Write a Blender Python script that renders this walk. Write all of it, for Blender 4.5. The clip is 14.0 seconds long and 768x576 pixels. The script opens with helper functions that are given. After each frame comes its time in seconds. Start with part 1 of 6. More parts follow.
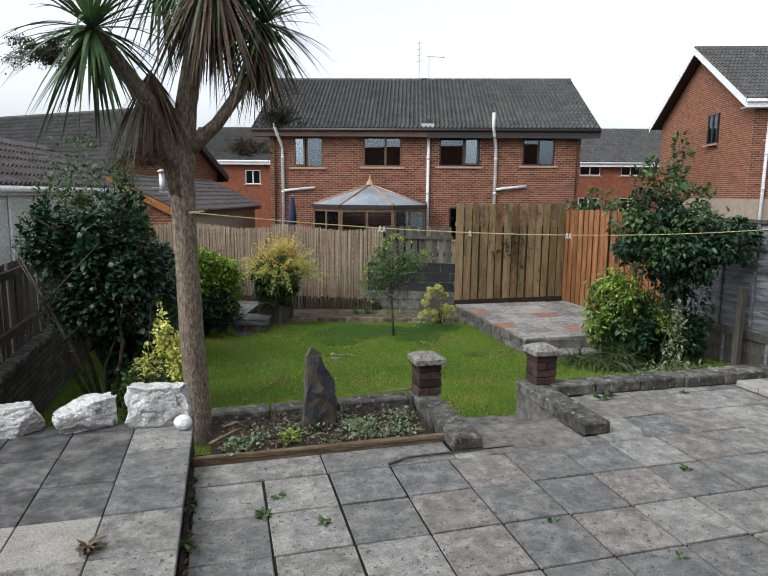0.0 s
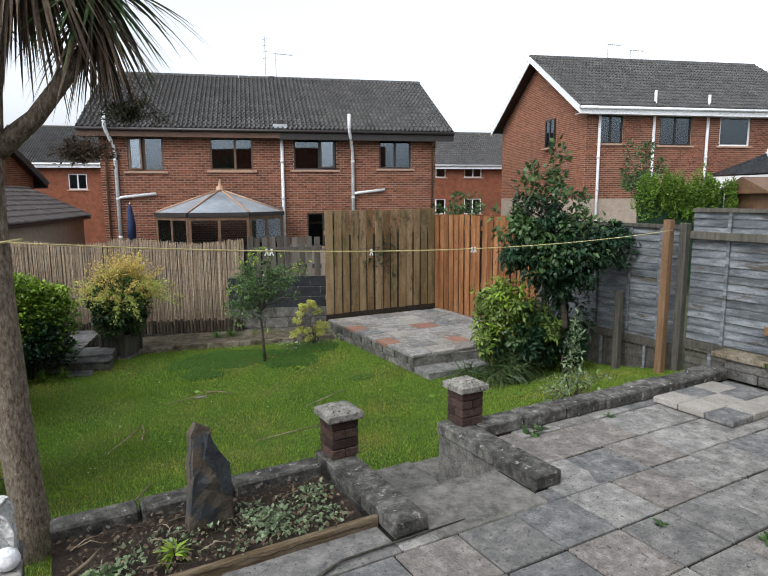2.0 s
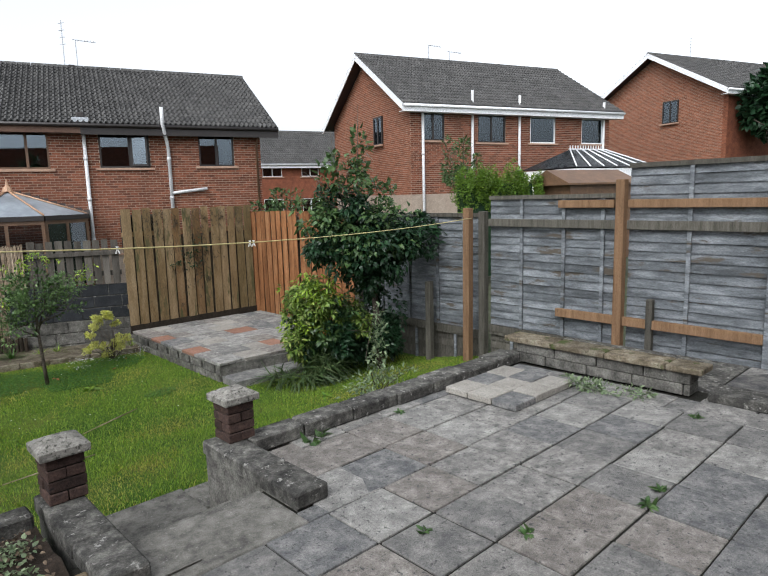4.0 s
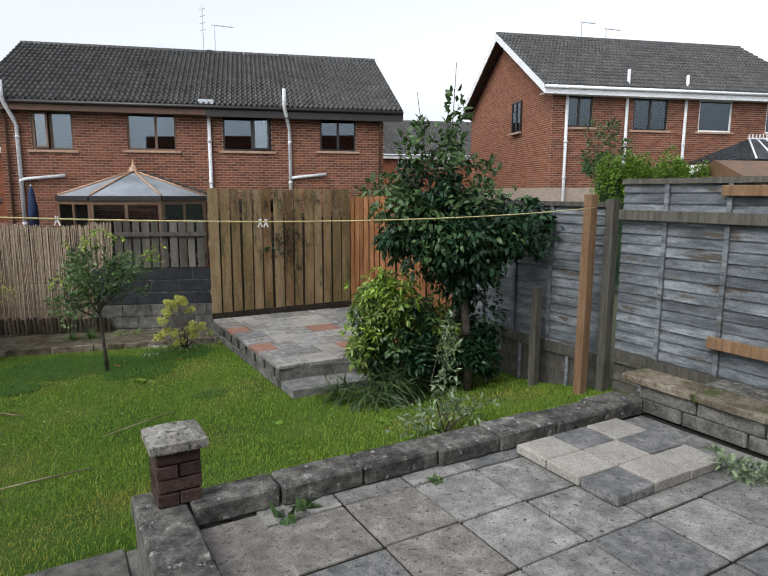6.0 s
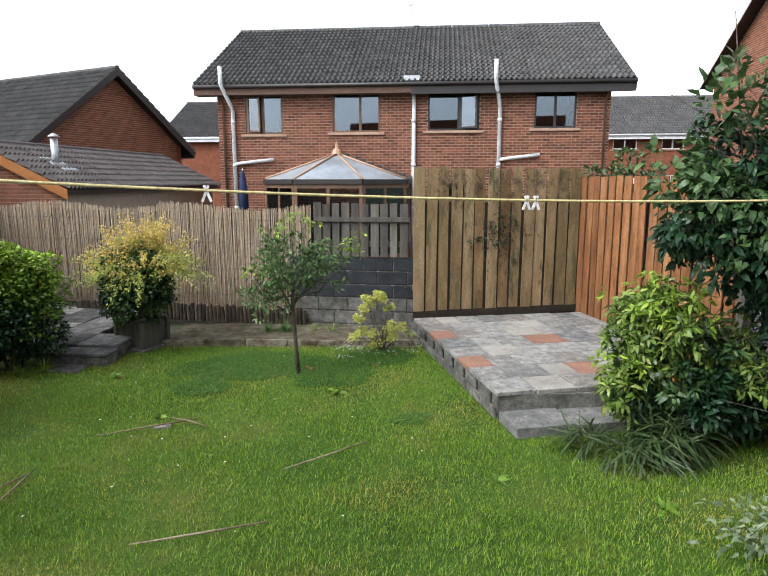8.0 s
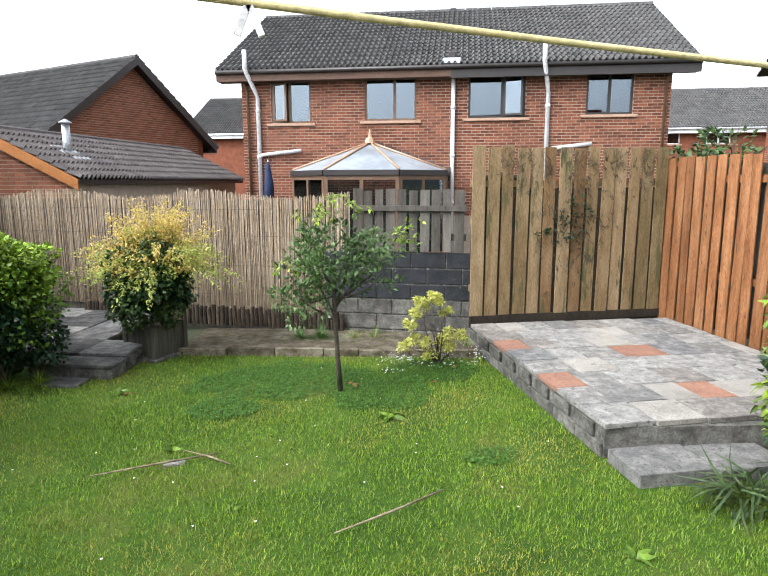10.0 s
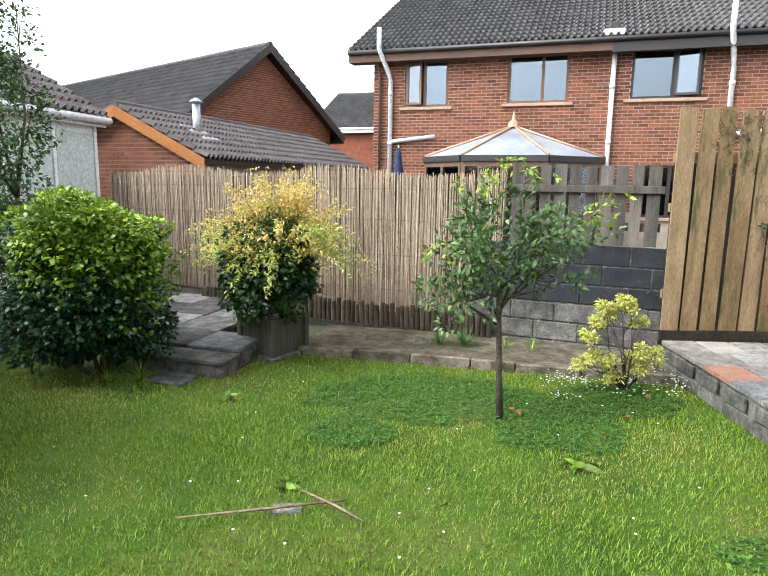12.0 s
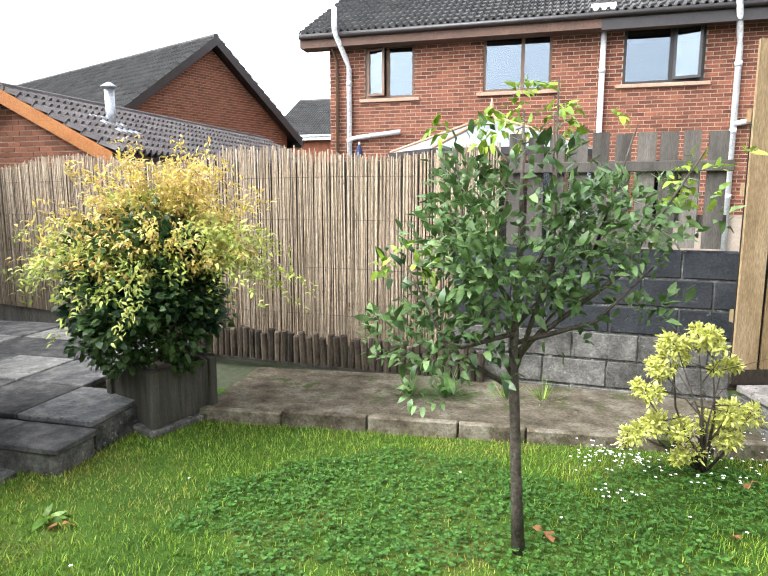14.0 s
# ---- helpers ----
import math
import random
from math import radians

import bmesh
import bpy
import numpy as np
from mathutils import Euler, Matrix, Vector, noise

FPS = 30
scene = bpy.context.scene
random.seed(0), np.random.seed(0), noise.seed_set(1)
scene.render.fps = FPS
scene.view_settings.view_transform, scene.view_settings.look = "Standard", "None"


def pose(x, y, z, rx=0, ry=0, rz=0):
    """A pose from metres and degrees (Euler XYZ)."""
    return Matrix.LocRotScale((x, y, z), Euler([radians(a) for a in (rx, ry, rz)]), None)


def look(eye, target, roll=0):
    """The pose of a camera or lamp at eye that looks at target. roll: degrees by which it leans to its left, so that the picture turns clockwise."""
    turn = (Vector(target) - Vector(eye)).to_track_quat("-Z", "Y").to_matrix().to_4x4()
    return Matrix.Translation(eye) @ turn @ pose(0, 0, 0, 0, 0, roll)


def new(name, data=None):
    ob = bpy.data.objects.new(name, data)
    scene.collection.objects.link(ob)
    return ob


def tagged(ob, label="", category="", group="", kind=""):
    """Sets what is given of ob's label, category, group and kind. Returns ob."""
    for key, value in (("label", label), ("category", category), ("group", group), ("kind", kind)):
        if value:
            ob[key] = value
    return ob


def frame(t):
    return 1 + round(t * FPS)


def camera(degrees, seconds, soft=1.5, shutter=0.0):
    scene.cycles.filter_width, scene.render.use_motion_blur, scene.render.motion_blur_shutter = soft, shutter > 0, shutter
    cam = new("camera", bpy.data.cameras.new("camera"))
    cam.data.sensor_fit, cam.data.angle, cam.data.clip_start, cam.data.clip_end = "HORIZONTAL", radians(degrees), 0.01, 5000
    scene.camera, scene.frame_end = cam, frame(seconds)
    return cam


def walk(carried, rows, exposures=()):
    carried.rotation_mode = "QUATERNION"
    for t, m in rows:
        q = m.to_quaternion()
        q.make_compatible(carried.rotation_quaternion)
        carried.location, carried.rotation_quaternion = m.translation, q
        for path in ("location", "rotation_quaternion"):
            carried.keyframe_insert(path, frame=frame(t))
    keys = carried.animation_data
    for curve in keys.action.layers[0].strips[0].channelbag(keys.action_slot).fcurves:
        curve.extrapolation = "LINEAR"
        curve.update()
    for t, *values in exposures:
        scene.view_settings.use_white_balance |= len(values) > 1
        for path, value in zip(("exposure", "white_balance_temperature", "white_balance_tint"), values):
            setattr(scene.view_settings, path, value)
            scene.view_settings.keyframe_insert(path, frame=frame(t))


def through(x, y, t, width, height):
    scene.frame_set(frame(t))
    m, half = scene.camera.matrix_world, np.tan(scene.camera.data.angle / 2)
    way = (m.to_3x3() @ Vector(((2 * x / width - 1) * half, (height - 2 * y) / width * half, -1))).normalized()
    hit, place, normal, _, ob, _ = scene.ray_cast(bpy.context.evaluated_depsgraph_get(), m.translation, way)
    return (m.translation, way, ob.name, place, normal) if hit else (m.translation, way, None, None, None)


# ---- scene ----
cam = camera(65.0, 14.0, 1.15)
PATH = [
    (0, 0.0353, -0.0985, 1.7800, -14.840, -8.797, -0.484),
    (0.5, 0.0620, 0.1784, 1.7708, -14.614, -8.723, -0.513),
    (1, 0.0720, 0.5720, 1.8324, -17.418, -8.732, -0.359),
    (1.5, -0.0056, 0.8918, 1.8533, -22.405, -8.611, -0.237),
    (2, -0.0053, 0.9984, 1.8707, -29.462, -8.614, 0.372),
    (2.5, 0.1166, 1.0261, 1.8411, -37.229, -8.534, 0.980),
    (3, 0.2313, 0.9420, 1.8336, -44.066, -8.740, 1.610),
    (5.5, 2.0176, 1.5315, 1.5660, -36.632, -8.609, 0.030),
    (6, 2.3078, 1.8043, 1.5564, -29.798, -8.948, -0.156),
    (6.5, 2.5499, 2.0496, 1.5929, -22.927, -9.544, -0.076),
    (7, 2.5918, 2.5106, 1.5206, -16.417, -9.917, 0.391),
    (7.5, 2.5625, 2.9747, 1.4495, -13.444, -9.745, 0.121),
    (8, 2.5548, 3.4519, 1.4471, -11.859, -10.129, 0.038),
    (10.5, 2.3971, 5.0539, 1.0498, -8.514, -9.851, 0.192),
    (11, 2.3530, 5.4098, 0.9156, -5.553, -9.839, -0.088),
    (11.5, 2.2240, 5.6274, 0.9335, -1.875, -10.006, -0.702),
    (12, 2.1745, 6.0392, 0.9186, 1.059, -9.854, -0.896),
    (12.5, 2.0878, 6.4863, 0.8512, 1.685, -9.434, -1.115),
    (13, 2.0115, 6.9652, 0.8192, 0.981, -9.040, -1.229),
    (13.5, 2.1410, 7.4236, 0.8152, -0.160, -8.885, -0.988),
    (14, 2.3369, 7.9219, 0.6911, -1.796, -8.532, -0.039),
]
walk(cam, [(t, pose(x, y, z, 90 + pitch, roll, yaw)) for t, x, y, z, yaw, pitch, roll in PATH], [(0, -0.47), (3, -0.42), (5.5, -0.55), (6.5, -0.58), (8, 0.05), (10.5, 0.58), (12, 0.7), (14, 1.0)])

# ---- world, sun, exposure ----
SUN_EL, SUN_AZ = 46.0, 250.0
world = bpy.data.worlds.new("sky")
scene.world = world
world.use_nodes = True
wn = world.node_tree.nodes
wl = world.node_tree.links
sky = wn.new("ShaderNodeTexSky")
sky.sky_type, sky.sun_disc = "NISHITA", False
sky.sun_elevation, sky.sun_rotation = radians(SUN_EL), radians(SUN_AZ)
sky.air_density, sky.dust_density, sky.ozone_density = 1.0, 4.0, 1.0
pale = wn.new("ShaderNodeHueSaturation")
pale.inputs["Saturation"].default_value = 0.12
wl.new(sky.outputs[0], pale.inputs["Color"])
cool = wn.new("ShaderNodeMix")
cool.data_type, cool.blend_type = "RGBA", "MULTIPLY"
cool.inputs[0].default_value, cool.inputs[7].default_value = 1.0, (0.95, 0.99, 1.05, 1)
wl.new(pale.outputs[0], cool.inputs[6])
wl.new(cool.outputs[2], wn["Background"].inputs["Color"])
wn["Background"].inputs["Strength"].default_value = 0.42
sun = new("sun", bpy.data.lights.new("sun", "SUN"))
sun.data.energy, sun.data.angle, sun.data.color = 0.5, radians(14), (1.0, 0.97, 0.92)
d = Vector((math.sin(radians(SUN_AZ)) * math.cos(radians(SUN_EL)), math.cos(radians(SUN_AZ)) * math.cos(radians(SUN_EL)), math.sin(radians(SUN_EL))))
sun.matrix_world = look(d * 50, (0, 0, 0))


# ---- materials ----
def mat(name, a, b, c=None, scale=3.0, fine=60.0, bump=0.3, rough=0.85, vary=0.12, island=False, stretch=(1, 1, 1), metal=0.0, spots=None, spot_scale=14.0, spot_at=0.62, rand_cols=None):
    """Two or three colours mixed by coarse and fine noise, with variation from piece to piece, fine relief, and stains of their own colour."""
    m = bpy.data.materials.new(name)
    m.use_nodes = True
    N, K = m.node_tree.nodes, m.node_tree.links
    bsdf = N["Principled BSDF"]
    bsdf.inputs["Roughness"].default_value = rough
    bsdf.inputs["Metallic"].default_value = metal
    bsdf.inputs["Specular IOR Level"].default_value = 0.5 if rough < 0.6 else 0.18
    geo, info, co = N.new("ShaderNodeNewGeometry"), N.new("ShaderNodeObjectInfo"), N.new("ShaderNodeTexCoord")
    rnd = geo.outputs["Random Per Island"] if island else info.outputs["Random"]
    shift = N.new("ShaderNodeVectorMath")
    shift.operation = "SCALE"
    comb = N.new("ShaderNodeCombineXYZ")
    for k in range(3):
        K.new(rnd, comb.inputs[k])
    K.new(comb.outputs[0], shift.inputs[0])
    shift.inputs["Scale"].default_value = 37.0
    add = N.new("ShaderNodeVectorMath")
    add.operation = "ADD"
    K.new(geo.outputs["Position"], add.inputs[0])
    K.new(shift.outputs[0], add.inputs[1])
    mp = N.new("ShaderNodeMapping")
    mp.inputs["Scale"].default_value = stretch
    K.new(add.outputs[0], mp.inputs["Vector"])

    def noise_node(s, detail=6.0, r=0.6):
        n = N.new("ShaderNodeTexNoise")
        n.inputs["Scale"].default_value, n.inputs["Detail"].default_value, n.inputs["Roughness"].default_value = s, detail, r
        K.new(mp.outputs[0], n.inputs["Vector"])
        return n

    def ramp(src, stops):
        r = N.new("ShaderNodeValToRGB")
        K.new(src, r.inputs[0])
        e = r.color_ramp.elements
        while len(e) < len(stops):
            e.new(0.5)
        for k, (p, col) in enumerate(stops):
            e[k].position, e[k].color = p, (*col, 1)
        return r

    def mixer(kind, f, x, y):
        n = N.new("ShaderNodeMix")
        n.data_type, n.blend_type = "RGBA", kind
        n.inputs[0].default_value = 1.0
        if hasattr(f, "links"):
            K.new(f, n.inputs[0])
        else:
            n.inputs[0].default_value = f
        for v, i in ((x, 6), (y, 7)):
            if hasattr(v, "links"):
                K.new(v, n.inputs[i])
            else:
                n.inputs[i].default_value = (*v, 1)
        return n.outputs[2]

    coarse, small = noise_node(scale, 10.0, 0.72), noise_node(fine, 4.0, 0.7)
    stops = [(0.35, a), (0.65, b)] if c is None else [(0.36, a), (0.5, b), (0.64, c)]
    base = ramp(coarse.outputs[0], stops).outputs[0]
    if rand_cols:
        rc = ramp(rnd, [(k / len(rand_cols), col) for k, col in enumerate(rand_cols)])
        rc.color_ramp.interpolation = "CONSTANT"
        base = mixer("MIX", 0.32, base, rc.outputs[0])
    g = ramp(small.outputs[0], [(0.3, (0.5, 0.5, 0.5)), (0.7, (1.4, 1.4, 1.4))])
    base = mixer("MULTIPLY", 0.8, base, g.outputs[0])
    v = ramp(rnd, [(0.0, (1 - vary,) * 3), (1.0, (1 + vary,) * 3)])
    base = mixer("MULTIPLY", 1.0, base, v.outputs[0])
    if spots:
        sp = noise_node(spot_scale, 8.0, 0.7)
        k = ramp(sp.outputs[0], [(spot_at, (0, 0, 0)), (spot_at + 0.06, (1, 1, 1))])
        base = mixer("MIX", k.outputs[0], base, spots)
    K.new(base, bsdf.inputs["Base Color"])
    if bump:
        bn = N.new("ShaderNodeBump")
        bn.inputs["Strength"].default_value, bn.inputs["Distance"].default_value = bump, 0.01
        K.new(small.outputs[0], bn.inputs["Height"])
        K.new(bn.outputs[0], bsdf.inputs["Normal"])
    return m


def leaf_mat(name, a, b, c, rough=0.45, through=0.25):
    m = mat(name, a, b, c, scale=2.5, fine=30, bump=0.0, rough=rough, vary=0.35, island=True)
    N, K = m.node_tree.nodes, m.node_tree.links
    bsdf, out = N["Principled BSDF"], N["Material Output"]
    bsdf.inputs["Specular IOR Level"].default_value = 0.32
    tr = N.new("ShaderNodeBsdfTranslucent")
    K.new(bsdf.inputs["Base Color"].links[0].from_socket, tr.inputs["Color"])
    mx = N.new("ShaderNodeMixShader")
    mx.inputs[0].default_value = through
    K.new(bsdf.outputs[0], mx.inputs[1])
    K.new(tr.outputs[0], mx.inputs[2])
    K.new(mx.outputs[0], out.inputs["Surface"])
    return m


def glass_mat(name, tint=(0.9, 0.95, 1.0), rough=0.02):
    m = bpy.data.materials.new(name)
    m.use_nodes = True
    N, K = m.node_tree.nodes, m.node_tree.links
    fr = N.new("ShaderNodeFresnel")
    fr.inputs["IOR"].default_value = 2.1
    t, gl = N.new("ShaderNodeBsdfTransparent"), N.new("ShaderNodeBsdfGlossy")
    t.inputs[0].default_value = (*[v * 0.75 for v in tint], 1)
    gl.inputs["Roughness"].default_value = rough
    gl.inputs["Color"].default_value = (0.78, 0.9, 1.0, 1)
    mx = N.new("ShaderNodeMixShader")
    K.new(fr.outputs[0], mx.inputs[0])
    K.new(t.outputs[0], mx.inputs[1])
    K.new(gl.outputs[0], mx.inputs[2])
    K.new(mx.outputs[0], N["Material Output"].inputs["Surface"])
    return m


M_SLAB = mat("paving_concrete", (0.088, 0.088, 0.086), (0.2, 0.193, 0.18), (0.37, 0.355, 0.325), scale=9, fine=130, bump=1.0, vary=0.2, spots=(0.075, 0.075, 0.074), spot_scale=34, spot_at=0.57, rand_cols=[(0.26, 0.255, 0.245), (0.16, 0.17, 0.185), (0.27, 0.225, 0.19), (0.36, 0.35, 0.325), (0.2, 0.19, 0.175)])
M_SLAB_DARK = mat("dark_worn_slab", (0.05, 0.05, 0.052), (0.1, 0.098, 0.096), (0.19, 0.18, 0.165), scale=7, fine=150, bump=0.8, vary=0.25, spots=(0.2, 0.2, 0.19), spot_scale=40, spot_at=0.62)
M_SLAB_PALE = mat("pale_stone_slab", (0.22, 0.205, 0.18), (0.34, 0.32, 0.285), scale=4, fine=80, bump=0.3, vary=0.12, spots=(0.15, 0.14, 0.125), spot_scale=8, spot_at=0.62)
M_SLAB_RED = mat("red_slab", (0.2, 0.105, 0.075), (0.28, 0.15, 0.105), scale=5, fine=80, bump=0.3, spots=(0.16, 0.135, 0.12))
M_JOINT = mat("joint_soil", (0.0105, 0.0105, 0.0084), (0.0245, 0.0231, 0.0182), scale=8, fine=100, bump=0.6)
M_CONC = mat("weathered_concrete", (0.03, 0.029, 0.027), (0.085, 0.082, 0.074), (0.19, 0.183, 0.163), scale=10, fine=90, bump=1.0, vary=0.25, spots=(0.33, 0.32, 0.295), spot_scale=17, spot_at=0.59)
M_STEP = mat("exposed_pebble_concrete", (0.09, 0.087, 0.078), (0.18, 0.172, 0.152), (0.26, 0.25, 0.225), scale=9, fine=170, bump=1.0, spots=(0.42, 0.41, 0.38), spot_scale=60, spot_at=0.62)
M_PILLAR = mat("dark_brown_brick", (0.035, 0.024, 0.021), (0.085, 0.052, 0.042), scale=12, fine=70, bump=0.9, vary=0.35, spots=(0.02, 0.018, 0.018), spot_scale=18, spot_at=0.6)
M_CAP = mat("lichened_cap_stone", (0.15, 0.142, 0.125), (0.34, 0.325, 0.29), scale=14, fine=60, bump=1.0, spots=(0.06, 0.058, 0.05), spot_scale=42, spot_at=0.54)
M_SOIL = mat("bed_soil", (0.02, 0.015, 0.011), (0.055, 0.04, 0.03), scale=12, fine=60, bump=1.0)
M_GROUND = mat("ground_earth", (0.04, 0.05, 0.025), (0.06, 0.065, 0.04), scale=1, fine=20, bump=0.4)
M_TURF = mat("turf", (0.028, 0.068, 0.0064), (0.048, 0.1, 0.0096), (0.088, 0.104, 0.02), scale=1.2, fine=70, bump=1.0, vary=0.0)
M_GRASS = leaf_mat("grass_blades", (0.088, 0.18, 0.014), (0.16, 0.27, 0.022), (0.31, 0.35, 0.06), rough=0.5)
M_GRASS_DRY = leaf_mat("dry_grass", (0.2, 0.24, 0.03), (0.3, 0.3, 0.05), (0.42, 0.37, 0.12), rough=0.6)
M_LSTALK = leaf_mat("green_brown_stalk", (0.04, 0.05, 0.03), (0.07, 0.075, 0.045), (0.11, 0.1, 0.06), rough=0.6)
M_RUST = leaf_mat("rust_leaf", (0.3, 0.12, 0.05), (0.36, 0.16, 0.07), (0.4, 0.2, 0.1), rough=0.7)
M_CLOVER = leaf_mat("clover", (0.035, 0.105, 0.014), (0.055, 0.145, 0.022), (0.09, 0.19, 0.04), rough=0.5)
M_GATE = mat("weathered_tan_boards", (0.1, 0.066, 0.03), (0.19, 0.128, 0.063), (0.29, 0.215, 0.125), scale=1.6, fine=36, bump=0.4, vary=0.2, stretch=(4, 4, 0.7), spots=(0.085, 0.08, 0.036), spot_scale=1.3, spot_at=0.56, rand_cols=[(0.27, 0.14, 0.06), (0.15, 0.125, 0.055), (0.25, 0.175, 0.09), (0.17, 0.12, 0.06), (0.29, 0.215, 0.13)])
M_ORANGE = mat("orange_boards", (0.115, 0.048, 0.019), (0.2, 0.085, 0.034), (0.285, 0.14, 0.065), scale=1.6, fine=36, bump=0.4, vary=0.2, stretch=(4, 4, 0.6), spots=(0.05, 0.03, 0.018), spot_scale=6, spot_at=0.6)
M_GREY = mat("grey_lap_wood", (0.066, 0.072, 0.076), (0.132, 0.143, 0.152), (0.235, 0.25, 0.262), scale=2.0, fine=40, bump=0.6, vary=0.16, stretch=(1, 1, 5), spots=(0.08, 0.068, 0.054), spot_scale=1.3, spot_at=0.58)
M_GREYPOST = mat("grey_brown_timber", (0.05, 0.046, 0.037), (0.12, 0.112, 0.093), scale=3, fine=60, bump=0.6, vary=0.18, stretch=(8, 8, 0.8))
M_PLANKB = mat("damp_brown_plank", (0.085, 0.055, 0.03), (0.15, 0.11, 0.065), (0.24, 0.2, 0.145), scale=6, fine=60, bump=0.4, stretch=(0.6, 5, 5))
M_TANPOST = mat("new_tan_timber", (0.13, 0.075, 0.04), (0.23, 0.14, 0.08), scale=2, fine=50, bump=0.3, vary=0.15, stretch=(8, 8, 0.8), spots=(0.08, 0.06, 0.04), spot_scale=9, spot_at=0.66)
M_OLD = mat("old_grey_pickets", (0.0525, 0.0469, 0.0406), (0.14, 0.126, 0.108), scale=2, fine=50, bump=0.4, vary=0.3, stretch=(4, 4, 0.6))
M_CANE = mat("reed_canes", (0.135, 0.1, 0.066), (0.24, 0.185, 0.128), (0.34, 0.28, 0.21), scale=1.6, fine=34, bump=0.4, vary=0.3, island=True, stretch=(1, 1, 0.6), spots=(0.085, 0.06, 0.04), spot_scale=26, spot_at=0.6)
M_LOG = mat("log_roll", (0.025, 0.02, 0.015), (0.065, 0.05, 0.037), (0.11, 0.085, 0.06), scale=5, fine=60, bump=0.6, vary=0.35, stretch=(1, 1, 0.4))
M_VINE = mat("dried_vine", (0.05, 0.04, 0.028), (0.12, 0.1, 0.07), scale=12, fine=60, bump=0.2, vary=0.2)
M_LOGDARK = mat("dark_brown_wood", (0.02, 0.016, 0.012), (0.045, 0.035, 0.026), scale=3, fine=50, bump=0.3, stretch=(1, 1, 0.5))
M_BLOCK = mat("painted_block", (0.018, 0.02, 0.023), (0.04, 0.043, 0.047), scale=4, fine=60, bump=0.9, vary=0.12, spots=(0.15, 0.15, 0.145), spot_scale=14, spot_at=0.64)
M_BLOCK2 = mat("bare_block", (0.05, 0.049, 0.044), (0.115, 0.11, 0.098), (0.19, 0.183, 0.165), scale=7, fine=60, bump=1.0, vary=0.22, spots=(0.26, 0.255, 0.235), spot_scale=16, spot_at=0.62)
M_DARKBRICK = mat("old_dark_brick", (0.05, 0.045, 0.045), (0.1, 0.09, 0.085), scale=5, fine=60, bump=0.7, vary=0.3, island=True)
M_BRICK = mat("house_brick", (0.119, 0.0425, 0.0255), (0.212, 0.0765, 0.0425), scale=4, fine=60, bump=0.4, vary=0.38, island=True)
M_BRICK_PALE = mat("orange_house_brick", (0.176, 0.0634, 0.0352), (0.255, 0.101, 0.0563), scale=4, fine=60, bump=0.4, vary=0.25, island=True)
M_MORTAR = mat("mortar", (0.296, 0.234, 0.183), (0.39, 0.32, 0.257), scale=6, fine=90, bump=0.3, vary=0.0)
M_TILE = mat("roof_tile", (0.062, 0.061, 0.06), (0.108, 0.105, 0.1), scale=2, fine=50, bump=0.3, vary=0.14, island=True)
M_TILE_BROWN = mat("brown_roof_tile", (0.062, 0.054, 0.053), (0.115, 0.102, 0.098), scale=2, fine=50, bump=0.3, vary=0.14, island=True)
M_WHITE = mat("white_upvc", (0.72, 0.73, 0.74), (0.8, 0.81, 0.82), scale=2, fine=30, bump=0.0, rough=0.4, vary=0.03)
M_PIPE = mat("pale_grey_pipe", (0.5, 0.5, 0.5), (0.68, 0.68, 0.68), scale=3, fine=30, bump=0.05, rough=0.5, vary=0.04)
M_BROWN = mat("brown_stained_wood", (0.09, 0.05, 0.028), (0.16, 0.09, 0.05), scale=3, fine=40, bump=0.1, rough=0.5, vary=0.05)
M_BLACK = mat("black_brown_frame", (0.018, 0.014, 0.013), (0.03, 0.024, 0.022), scale=3, fine=40, bump=0.1, rough=0.45, vary=0.05)
M_FASCIA = mat("brown_fascia", (0.1, 0.06, 0.045), (0.15, 0.09, 0.065), scale=3, fine=40, bump=0.1, rough=0.6, vary=0.05)
M_COPPER = mat("tan_roof_bar", (0.36, 0.21, 0.13), (0.46, 0.28, 0.17), scale=3, fine=40, bump=0.1, rough=0.5, vary=0.05)
M_BARGE = mat("orange_bargeboard", (0.28, 0.105, 0.03), (0.36, 0.15, 0.05), scale=3, fine=40, bump=0.2, rough=0.6, vary=0.05)
M_SILL = mat("buff_sill", (0.33, 0.21, 0.15), (0.42, 0.28, 0.2), scale=3, fine=40, bump=0.2, vary=0.05)
M_PANEL = mat("opal_roof_panel", (0.2, 0.225, 0.25), (0.27, 0.295, 0.32), scale=0.6, fine=1.5, bump=0.0, rough=0.3, vary=0.06)
M_METAL = mat("galvanised_metal", (0.4, 0.42, 0.44), (0.5, 0.52, 0.54), scale=6, fine=40, bump=0.1, rough=0.4, metal=0.8, vary=0.05)
M_ROCK = mat("white_painted_rock", (0.4, 0.4, 0.385), (0.56, 0.56, 0.54), (0.68, 0.68, 0.66), scale=6, fine=70, bump=1.0, vary=0.08, spots=(0.13, 0.125, 0.115), spot_scale=7, spot_at=0.6)
M_SLATE = mat("standing_slate", (0.07, 0.06, 0.05), (0.13, 0.105, 0.075), scale=4, fine=60, bump=0.8, spots=(0.05, 0.055, 0.06), spot_scale=4, spot_at=0.52)
M_FLAKE = mat("slate_flake", (0.025, 0.028, 0.033), (0.06, 0.065, 0.07), scale=8, fine=60, bump=1.0, vary=0.0)
